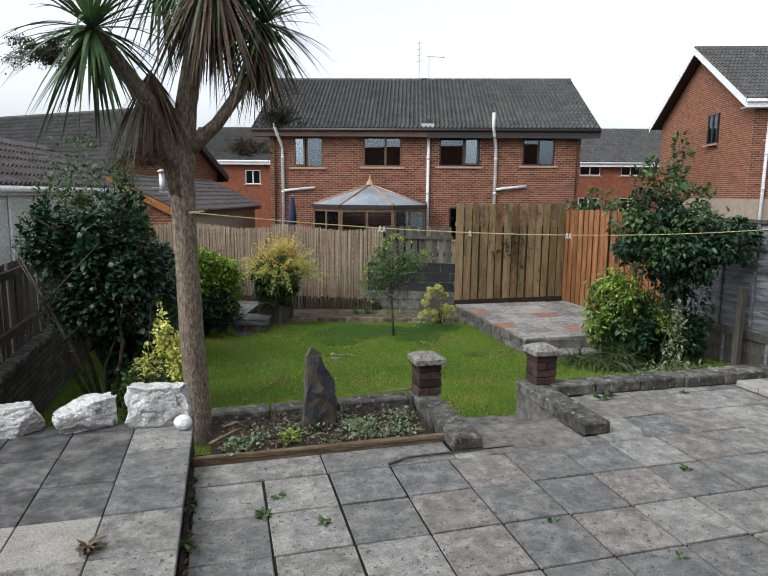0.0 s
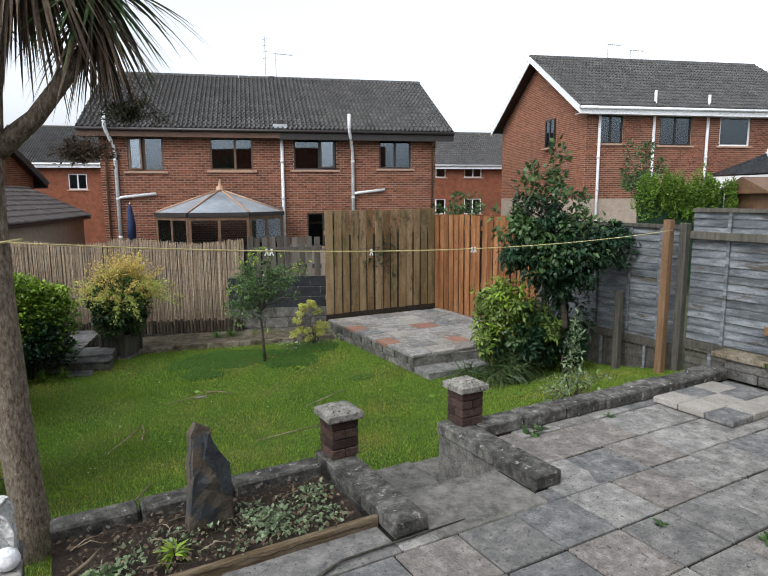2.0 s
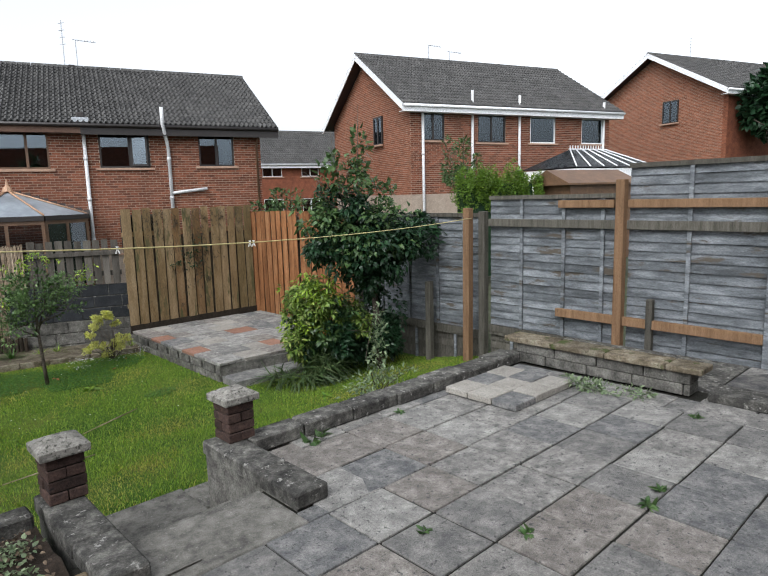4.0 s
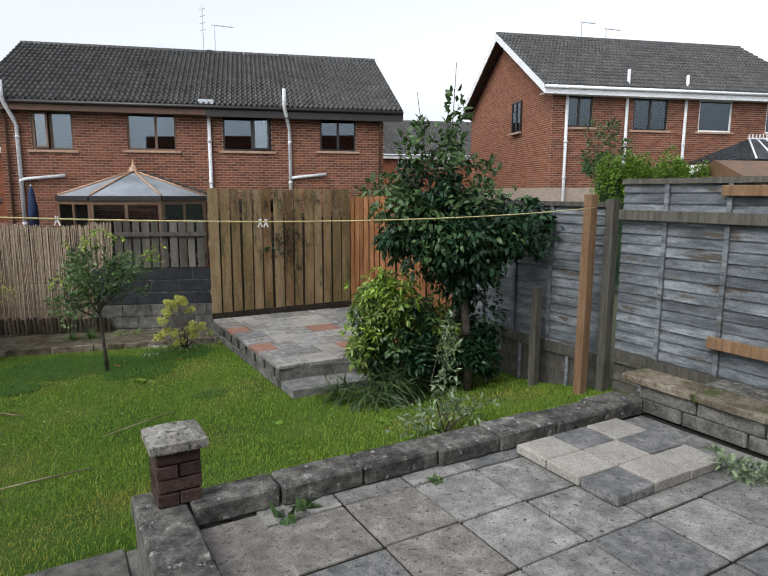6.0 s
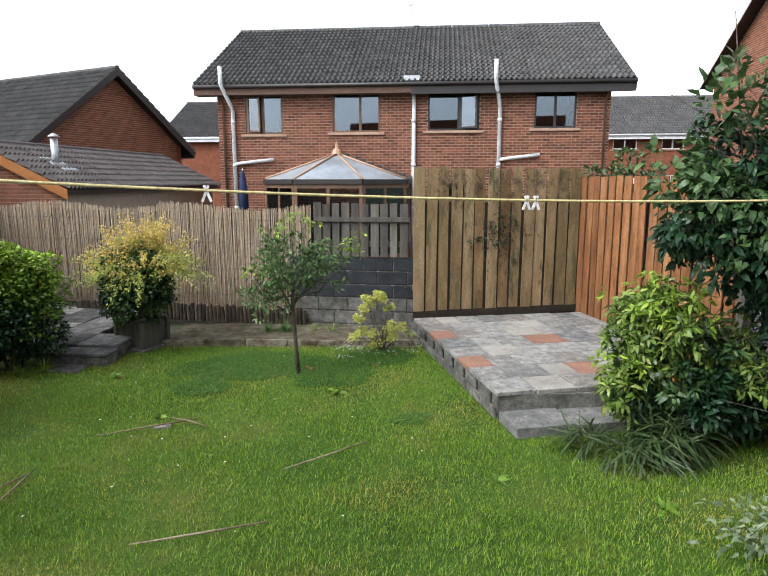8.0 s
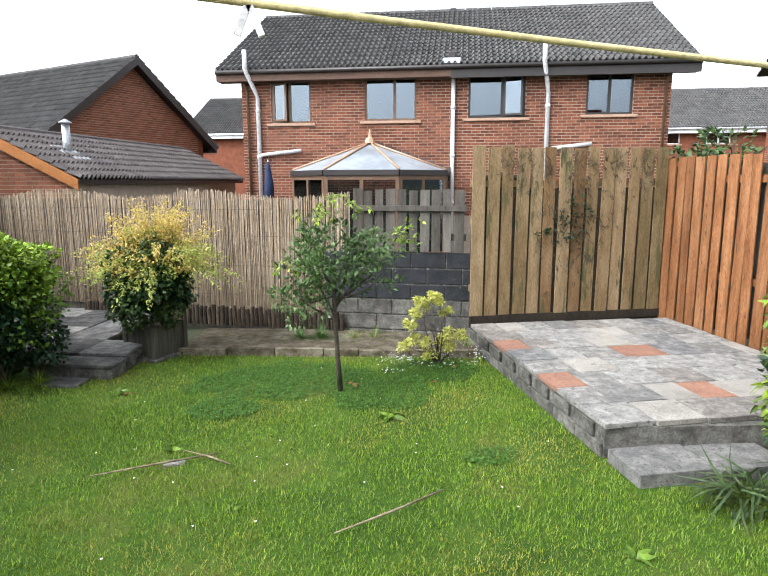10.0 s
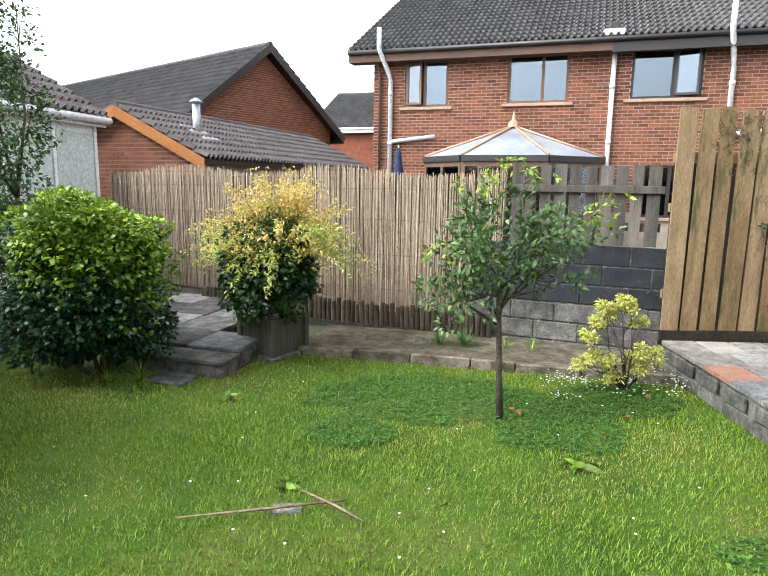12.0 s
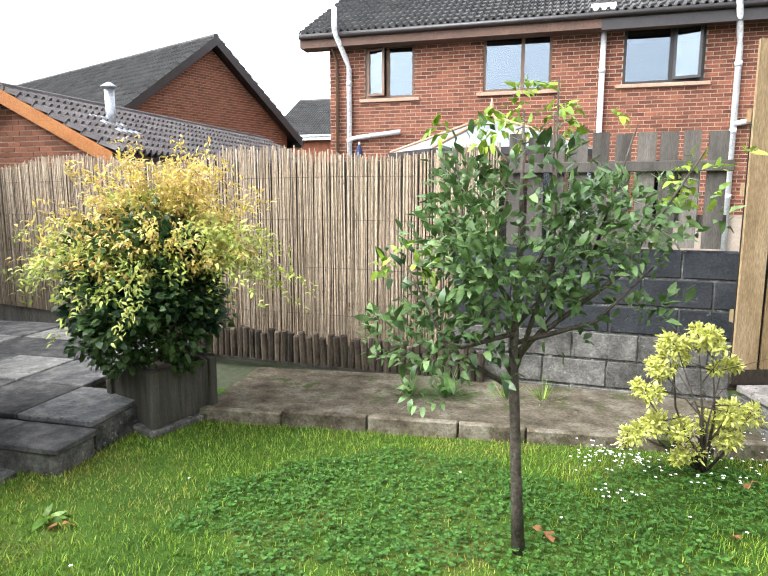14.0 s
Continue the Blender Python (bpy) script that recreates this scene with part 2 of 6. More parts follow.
M_PALMBARK = mat("palm_bark", (0.085, 0.062, 0.045), (0.2, 0.16, 0.12), (0.34, 0.29, 0.23), scale=30, fine=75, bump=1.0, stretch=(1.7, 1.7, 0.6), vary=0.0, spots=(0.05, 0.035, 0.025), spot_scale=22, spot_at=0.6)
M_BARK = mat("bark", (0.05, 0.04, 0.032), (0.12, 0.1, 0.08), scale=14, fine=60, bump=0.8, vary=0.1)
M_PALM = leaf_mat("palm_leaf", (0.025, 0.06, 0.02), (0.05, 0.1, 0.035), (0.1, 0.14, 0.06), rough=0.4, through=0.15)
M_PALMDRY = leaf_mat("dry_palm_leaf", (0.05, 0.035, 0.025), (0.1, 0.07, 0.045), (0.16, 0.12, 0.08), rough=0.7, through=0.1)
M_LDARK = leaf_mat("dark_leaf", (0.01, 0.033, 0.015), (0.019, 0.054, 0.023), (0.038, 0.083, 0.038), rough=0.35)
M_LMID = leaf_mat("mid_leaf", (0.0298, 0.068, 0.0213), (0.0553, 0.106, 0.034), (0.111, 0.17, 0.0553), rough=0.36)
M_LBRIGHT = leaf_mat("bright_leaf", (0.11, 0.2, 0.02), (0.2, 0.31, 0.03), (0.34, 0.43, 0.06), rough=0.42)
M_LOLIVE = leaf_mat("grey_olive_leaf", (0.05, 0.105, 0.03), (0.095, 0.17, 0.05), (0.21, 0.3, 0.12), rough=0.36)
M_LSTRAP = leaf_mat("dark_strap_leaf", (0.03, 0.06, 0.02), (0.06, 0.1, 0.035), (0.12, 0.15, 0.06), rough=0.5)
M_LGOLD = leaf_mat("golden_leaf", (0.4, 0.37, 0.07), (0.58, 0.46, 0.13), (0.64, 0.37, 0.19), rough=0.5, through=0.35)
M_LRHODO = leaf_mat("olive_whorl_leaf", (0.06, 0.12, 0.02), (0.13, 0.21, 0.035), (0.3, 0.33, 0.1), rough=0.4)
M_LAMBER = leaf_mat("yellowing_leaf", (0.34, 0.24, 0.07), (0.42, 0.2, 0.06), (0.5, 0.36, 0.14), rough=0.5)
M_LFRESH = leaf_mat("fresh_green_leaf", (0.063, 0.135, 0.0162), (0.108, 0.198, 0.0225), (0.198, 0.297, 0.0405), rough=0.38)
M_LYELLOW = leaf_mat("yellow_green_leaf", (0.25, 0.33, 0.06), (0.38, 0.43, 0.1), (0.52, 0.49, 0.17), rough=0.5, through=0.35)
M_LCREAM = leaf_mat("cream_leaf", (0.44, 0.5, 0.08), (0.64, 0.64, 0.17), (0.76, 0.74, 0.36), rough=0.5)
M_LSILVER = leaf_mat("grey_green_leaf", (0.1, 0.15, 0.08), (0.18, 0.24, 0.13), (0.28, 0.34, 0.2), rough=0.5)
M_PETAL = mat("white_petal", (0.65, 0.65, 0.624), (0.806, 0.806, 0.78), bump=0.0, rough=0.6)
M_PINK = mat("red_ribbon", (0.6, 0.03, 0.06), (0.7, 0.05, 0.09), bump=0.0, rough=0.5)
M_ROPE = mat("yellow_line", (0.5, 0.42, 0.18), (0.6, 0.52, 0.26), bump=0.0, rough=0.5)
M_PEG = mat("white_peg", (0.75, 0.75, 0.72), (0.8, 0.8, 0.78), bump=0.0, rough=0.4)
M_BLUE = mat("blue_parasol_cloth", (0.02, 0.03, 0.07), (0.035, 0.05, 0.11), bump=0.1, rough=0.8)
# near-black colour in place of the dimness inside the houses
M_ROOM_SHADE = mat("room_shade", (0.05, 0.05, 0.05), (0.07, 0.065, 0.06), scale=1, fine=10, bump=0.0)
M_CURTAIN = mat("pale_curtain", (0.4, 0.5, 0.5), (0.5, 0.6, 0.6), scale=1, fine=10, bump=0.0, stretch=(14, 14, 0.2))
M_GLASS = glass_mat("window_glass")
M_MOSSY = mat("mossy_border_stone", (0.055, 0.045, 0.03), (0.14, 0.115, 0.08), (0.24, 0.215, 0.165), scale=5, fine=50, bump=1.0, vary=0.25, spots=(0.05, 0.065, 0.018), spot_scale=6, spot_at=0.56)
M_PALEGLAZE = mat("pale_frosted_panel", (0.5, 0.56, 0.53), (0.6, 0.65, 0.62), scale=1.5, fine=20, bump=0.0, rough=0.3, vary=0.05)
M_DARKPANEL = mat("dark_roof_glazing", (0.05, 0.055, 0.06), (0.08, 0.085, 0.09), scale=1.5, fine=20, bump=0.0, rough=0.2, vary=0.05)


# ---- building helpers ----
def link_mesh(name, me, material, parent=None, label="", at=None):
    if material and not me.materials:
        me.materials.append(material)
    ob = new(name, me)
    if parent:
        ob.parent = parent
    if at is not None:
        ob.matrix_basis = at
    return tagged(ob, label)


def part(name, bm, material, parent=None, label="", smooth=False, at=None):
    me = bpy.data.meshes.new(name)
    if smooth:
        for f in bm.faces:
            f.smooth = True
    bm.normal_update()
    bm.to_mesh(me)
    bm.free()
    return link_mesh(name, me, material, parent, label, at)


def thing(name, label, category, m=None, group="", kind=""):
    ob = new(name)
    ob.empty_display_size = 0.1
    if m is not None:
        ob.matrix_basis = m
    return tagged(ob, label, category, group, kind)


BOX_F = [(0, 3, 2, 1), (4, 5, 6, 7), (0, 1, 5, 4), (1, 2, 6, 5), (2, 3, 7, 6), (3, 0, 4, 7)]


def add_box(bm, lo, hi, m=None, bevel=0.0):
    x0, y0, z0 = lo
    x1, y1, z1 = hi
    co = [(x0, y0, z0), (x1, y0, z0), (x1, y1, z0), (x0, y1, z0), (x0, y0, z1), (x1, y0, z1), (x1, y1, z1), (x0, y1, z1)]
    vs = [bm.verts.new(m @ Vector(c) if m else c) for c in co]
    fs = [bm.faces.new([vs[i] for i in f]) for f in BOX_F]
    if bevel:
        es = list({e for f in fs for e in f.edges})
        bmesh.ops.bevel(bm, geom=es, offset=bevel, segments=1, affect="EDGES", profile=0.5)
    return vs


def box(name, lo, hi, material, parent=None, label="", bevel=0.0, at=None):
    bm = bmesh.new()
    add_box(bm, lo, hi, bevel=bevel)
    return part(name, bm, material, parent, label, at=at)


def add_tube(bm, pts, radii, seg=8, wob=0.0, seed=0):
    rings = []
    rnd = random.Random(seed)
    n = len(pts)
    pts = [Vector(p) for p in pts]
    for k, p in enumerate(pts):
        t = (pts[min(k + 1, n - 1)] - pts[max(k - 1, 0)]).normalized()
        s = t.cross(Vector((0, 0, 1)) if abs(t.z) < 0.9 else Vector((1, 0, 0))).normalized()
        w = t.cross(s)
        r = radii[k] if hasattr(radii, "__len__") else radii
        rings.append([bm.verts.new(p + (s * math.cos(a) + w * math.sin(a)) * r * (1 + wob * rnd.uniform(-1, 1))) for a in [2 * math.pi * i / seg for i in range(seg)]])
    for a, b in zip(rings, rings[1:]):
        for i in range(seg):
            bm.faces.new((a[i], a[(i + 1) % seg], b[(i + 1) % seg], b[i]))
    bm.faces.new(rings[0][::-1])
    bm.faces.new(rings[-1])


def tube(name, pts, radii, material, parent=None, label="", seg=8, wob=0.0, at=None):
    bm = bmesh.new()
    add_tube(bm, pts, radii, seg, wob)
    return part(name, bm, material, parent, label, smooth=True, at=at)


def raw_mesh(name, verts, faces_n, per, flat=True):
    """A mesh from arrays: verts (n, 3), faces (m, per)."""
    me = bpy.data.meshes.new(name)
    verts, faces = np.asarray(verts, np.float32), np.asarray(faces_n, np.int32)
    me.vertices.add(len(verts))
    me.vertices.foreach_set("co", verts.ravel())
    me.loops.add(faces.size)
    me.loops.foreach_set("vertex_index", faces.ravel())
    me.polygons.add(len(faces))
    me.polygons.foreach_set("loop_start", np.arange(len(faces), dtype=np.int32) * per)
    me.polygons.foreach_set("loop_total", np.full(len(faces), per, np.int32))
    me.update(calc_edges=True)
    if flat:
        me.shade_flat()
    return me


def boxes_mesh(name, los, his):
    lo, hi = np.asarray(los, float), np.asarray(his, float)
    c = np.array([[0, 0, 0], [1, 0, 0], [1, 1, 0], [0, 1, 0], [0, 0, 1], [1, 0, 1], [1, 1, 1], [0, 1, 1]], float)
    v = (lo[:, None] + c[None] * (hi - lo)[:, None]).reshape(-1, 3)
    f = (np.arange(len(lo))[:, None, None] * 8 + np.array(BOX_F)[None]).reshape(-1, 4)
    return raw_mesh(name, v, f, 4)


def leaves_mesh(name, pos, out, size, width=0.5, up=0.3, droop=0.25, rng=None):
    """Folded pointed leaves, six vertices each, growing about the directions out."""
    n = len(pos)
    d = out + rng.normal(0, 0.55, (n, 3)) + np.array([0, 0, up])
    d /= np.linalg.norm(d, axis=1)[:, None]
    s = np.cross(d, rng.normal(0, 1, (n, 3)) * 0.5 + np.array([0, 0, 1.0]))
    s /= np.linalg.norm(s, axis=1)[:, None] + 1e-9
    nn = np.cross(s, d)
    L = (size * rng.uniform(0.6, 1.25, n))[:, None]
    W = L * width * 0.5
    a = pos
    m1, m2 = pos + d * L * 0.35 + nn * L * 0.06, pos + d * L * 0.7 - nn * L * droop * 0.3
    tip = pos + d * L - nn * L * droop
    v = np.stack([a, m1 + s * W, m1 - s * W, m2 + s * W * 0.8, m2 - s * W * 0.8, tip], 1)
    v[:, 1:3] += (nn * L * 0.07)[:, None]
    f = np.array([[0, 1, 2], [1, 3, 2], [2, 3, 4], [3, 5, 4]])
    F = (np.arange(n)[:, None, None] * 6 + f[None]).reshape(-1, 3)
    return raw_mesh(name, v.reshape(-1, 3), F, 3, False)


def cloud(rng, centre, radii, n, shell=0.45, lumps=9, squash=0.0):
    """Places in a lumpy bush: a union of smaller balls, thin in the middle, with gaps between."""
    cs, rs = [], []
    for _ in range(lumps):
        q = rng.normal(0, 1, 3)
        q /= np.linalg.norm(q)
        cs.append(q * rng.uniform(0.4, 0.85))
        rs.append(rng.uniform(0.16, 0.36) if lumps > 12 else rng.uniform(0.25, 0.45))
    cs, rs = np.array(cs), np.array(rs)
    k = rng.integers(0, lumps, n)
    q = rng.normal(0, 1, (n, 3))
    q /= np.linalg.norm(q, axis=1)[:, None]
    r = rng.uniform(shell, 1.0, n) ** 0.6
    p = cs[k] + q * (rs[k] * r)[:, None]
    return np.asarray(centre) + p * np.asarray(radii), (p + q * 0.6) / np.linalg.norm(p + q * 0.6, axis=1)[:, None]


def foliage(name, parent, clouds, material, size, seed, width=0.5, up=0.3, droop=0.25, label=""):
    rng = np.random.default_rng(seed)
    P, O = [], []
    for centre, radii, n, lumps in clouds:
        p, o = cloud(rng, centre, radii, n, lumps=lumps)
        P.append(p)
        O.append(o)
    P, O = np.concatenate(P), np.concatenate(O)
    return link_mesh(name, leaves_mesh(name, P, O, size, width, up, droop, rng), material, parent, label)


def sprays(name, parent, origin, n, reach, rise, droop, per, size, material, seed, width=0.4, spread=1.0, start=0.25, label=""):
    """Leaves set along arching twigs that fan out from one place."""
    rng = np.random.default_rng(seed)
    P, O = [], []
    for _ in range(n):
        az, el = rng.uniform(0, 2 * math.pi), rise * rng.uniform(0.25, 1.0)
        L = reach * rng.uniform(0.6, 1.0)
        d = np.array([math.cos(az) * spread, math.sin(az) * spread, 0]) * math.cos(el) + np.array([0, 0, math.sin(el)])
        t = rng.uniform(start, 1, per)
        p = np.asarray(origin) + d * (L * t)[:, None] - np.array([0, 0, 1]) * (droop * L * t ** 2.4)[:, None] + rng.normal(0, 0.018, (per, 3))
        o = d * 0.7 + rng.normal(0, 0.5, (per, 3))
        P.append(p)
        O.append(o / np.linalg.norm(o, axis=1)[:, None])
    return link_mesh(name, leaves_mesh(name, np.concatenate(P), np.concatenate(O), size, width, 0.0, 0.3, rng), material, parent, label)


def whorls(name, parent, clouds, material, size, seed, per=9, width=0.3, label=""):
    """Rings of narrow leaves round shoot tips."""
    rng = np.random.default_rng(seed)
    P, O = [], []
    for centre, radii, n, lumps in clouds:
        c, o = cloud(rng, centre, radii, n, shell=0.8, lumps=lumps)
        o = o + np.array([0, 0, 0.5])
        o /= np.linalg.norm(o, axis=1)[:, None]
        for q, d in zip(c, o):
            s = np.cross(d, [0.3, 0.2, 1.0])
            s /= np.linalg.norm(s)
            w = np.cross(d, s)
            a = rng.uniform(0, 6.28) + np.arange(per) * 2.4
            dirs = (s * np.cos(a)[:, None] + w * np.sin(a)[:, None]) * 2.0 + d * 0.9
            P.append(q + dirs * 0.008)
            O.append(dirs)
    return link_mesh(name, leaves_mesh(name, np.concatenate(P), np.concatenate(O), size, width, 0.0, 0.3, rng), material, parent, label)


def limbs(name, parent, base, targets, r0, material, seed, trunk_top=None):
    rnd = random.Random(seed)
    bm = bmesh.new()
    base = Vector(base)
    start = Vector(trunk_top) if trunk_top else base
    if trunk_top:
        mid = base.lerp(start, 0.5) + Vector((rnd.uniform(-1, 1), rnd.uniform(-1, 1), 0)) * r0
        add_tube(bm, [base, mid, start], [r0 * 1.2, r0, r0 * 0.85], 7)
    for t in targets:
        t = Vector(t)
        m1 = start.lerp(t, 0.4) + Vector((rnd.uniform(-1, 1), rnd.uniform(-1, 1), rnd.uniform(0, 1))) * 0.12 * (t - start).length
        add_tube(bm, [start, m1, t], [r0 * 0.6, r0 * 0.4, r0 * 0.12], 5)
        for _ in range(3):
            q = m1.lerp(t, rnd.uniform(0.1, 0.9))
            add_tube(bm, [q, q + Vector((rnd.uniform(-1, 1), rnd.uniform(-1, 1), rnd.uniform(0, 1))) * 0.3 * (t - start).length], [r0 * 0.22, r0 * 0.06], 4)
    return part(name, bm, material, parent, smooth=True)


# ---- the ground ----
LAWN = -0.75


def turf(x, y):
    """The lawn's height: level at the back, rising to the foot of the steps."""
    t = max(0.0, min(1.0, (7.6 - y) / 2.4))
    return LAWN + 0.33 * t * t * (3 - 2 * t)


box("ground", (-400, -300, LAWN - 0.5), (400, 600, LAWN - 0.03), M_GROUND)["kind"] = "structure"
bm = bmesh.new()
bmesh.ops.create_grid(bm, x_segments=60, y_segments=50, size=1)
for v in bm.verts:
    x, y = 2.75 + v.co.x * 5.05, 8.55 + v.co.y * 3.85
    v.co = (x, y, turf(x, y) + 0.012 * noise.noise(Vector((x * 1.3, y * 1.3, 0))) + 0.006 * noise.noise(Vector((x * 5, y * 5, 3))))
tagged(part("lawn", bm, M_TURF, smooth=True), "rough green lawn with clover patches and yellowed spots", "lawn", kind="structure")


# ---- the patio ----
patio = thing("patio", "raised paved terrace of weathered square concrete slabs", "patio", kind="structure")
box("base", (-0.22, -3.0, LAWN - 0.2), (7.3, 4.04, -0.045), M_JOINT, patio)
box("joint_bed", (-0.22, -3.0, -0.044), (7.3, 4.04, -0.012), M_JOINT, patio)
box("edge_soil", (-0.222, -1.3, -0.011), (-0.2, 3.8, 0.014), M_SOIL, patio)
terrace = thing("terrace", "slightly higher paved terrace of grey slabs", "terrace", kind="structure")
box("base", (-5.5, -3.0, LAWN - 0.2), (-0.23, 4.45, 0.105), M_CONC, terrace)
box("joint_bed", (-5.4, -2.9, 0.106), (-0.24, 4.42, 0.126), M_CONC, terrace)
box("filler", (2.9, 4.045, LAWN - 0.2), (6.3, 4.5, -0.014), M_JOINT, patio)

# ---- the back house and its row ----
ROW = pose(1.06, 21.03, 0.1, 0, 0, -17.3) @ Matrix.Scale(0.9462, 4)
ROW_B = pose(1.395, 21.561, 0.33, 0, 0, -18.41) @ Matrix.Scale(0.9462, 4)


def wall_mesh(x0, x1, z0, z1, holes, y0, y1):
    """One welded wall with its openings cut through."""
    xs = sorted({x0, x1, *[h[0] for h in holes], *[h[1] for h in holes]})
    zs = sorted({z0, z1, *[h[2] for h in holes], *[h[3] for h in holes]})
    solid = {(i, j) for i in range(len(xs) - 1) for j in range(len(zs) - 1) if not any(h[0] <= xs[i] and xs[i + 1] <= h[1] and h[2] <= zs[j] and zs[j + 1] <= h[3] for h in holes)}
    bm, seen = bmesh.new(), {}

    def v(i, k, j):
        if (i, k, j) not in seen:
            seen[i, k, j] = bm.verts.new((xs[i], (y0, y1)[k], zs[j]))
        return seen[i, k, j]

    for i, j in solid:
        bm.faces.new((v(i, 0, j), v(i + 1, 0, j), v(i + 1, 0, j + 1), v(i, 0, j + 1)))
        bm.faces.new((v(i, 1, j + 1), v(i + 1, 1, j + 1), v(i + 1, 1, j), v(i, 1, j)))
        for (di, dj), a, b in (((-1, 0), (i, j), (i, j + 1)), ((1, 0), (i + 1, j), (i + 1, j + 1)), ((0, -1), (i, j), (i + 1, j)), ((0, 1), (i, j + 1), (i + 1, j + 1))):
            if (i + di, j + dj) not in solid:
                bm.faces.new((v(a[0], 0, a[1]), v(b[0], 0, b[1]), v(b[0], 1, b[1]), v(a[0], 1, a[1])))
    bmesh.ops.recalc_face_normals(bm, faces=bm.faces)
    return bm


def brick_rows(x0, x1, z0, z1, holes, y, top=None, course=0.075, length=0.225):
    """Bricks of a face that looks towards -y, proud of its mortar, as corner lists."""
    lo, hi = [], []
    rows = int((z1 - z0) / course)
    for r in range(rows):
        a, b = z0 + r * course + 0.0075, z0 + (r + 1) * course - 0.0075
        left, right = (x0, x1) if top is None else top(b)
        x = x0 - (length / 2 if r % 2 else 0)
        while x < right:
            s, e = max(x + 0.006, left), min(x + length - 0.006, right)
            spans = [(s, e)] if e - s > 0.02 else []
            for h in holes:
                if h[2] < b and h[3] > a:
                    spans = [q for s1, e1 in spans for q in ((s1, min(e1, h[0])), (max(s1, h[1]), e1)) if q[1] - q[0] > 0.02]
            for s1, e1 in spans:
                lo.append((s1, y - 0.004 - 0.003 * random.random(), a))
                hi.append((e1, y + 0.01, b))
            x += length
    return lo, hi


def roof_slope(name, parent, width, run, rise, at, material, tw=0.3, tl=0.32):
    """Interlocking tiles on one slope, eave along x at the origin, rising towards +y."""
    ang = math.atan2(rise, run)
    length = math.hypot(run, rise)
    cols, rows = max(1, round(width / tw)), max(1, round(length / tl))
    tw, tl = width / cols, length / rows
    prof = np.array([(0, 0.0), (0.1, 0.062), (0.22, 0.066), (0.32, 0.0), (0.5, 0.0), (0.6, 0.062), (0.72, 0.066), (0.82, 0.0), (1.0, 0.0)])
    V, F, k = [], [], 0
    ca, sa = math.cos(ang), math.sin(ang)
    for r in range(rows):
        for c in range(cols):
            for s0, lift in ((-0.03, 0.045), (tl, 0.004)):
                for px, pz in prof:
                    s, h = r * tl + s0, pz + lift
                    V.append(((c + px * 0.985) * tw, s * ca - h * sa, s * sa + h * ca))
            for px, pz in prof:
                s, h = r * tl - 0.03, pz + 0.006
                V.append(((c + px * 0.985) * tw, s * ca - h * sa, s * sa + h * ca))
            n = len(prof)
            for i in range(n - 1):
                F.append((k + i, k + i + 1, k + n + i + 1, k + n + i))
                F.append((k + 2 * n + i, k + 2 * n + i + 1, k + i + 1, k + i))
            k += 3 * n
    ob = link_mesh(name, raw_mesh(name, V, F, 4), material, parent, at=at)
    return ob


def prism(name, prof, y0, y1, material, parent, axis="y", at=None, label=""):
    """Pushes a closed outline, given as (a, z), along the other level axis."""
    bm = bmesh.new()
    A = [bm.verts.new((a, y0, z) if axis == "y" else (y0, a, z)) for a, z in prof]
    B = [bm.verts.new((a, y1, z) if axis == "y" else (y1, a, z)) for a, z in prof]
    n = len(prof)
    bm.faces.new(A)
    bm.faces.new(B[::-1])
    for i in range(n):
        bm.faces.new((A[i], A[(i + 1) % n], B[(i + 1) % n], B[i]))
    bmesh.ops.recalc_face_normals(bm, faces=bm.faces)
    return part(name, bm, material, parent, label, at=at)


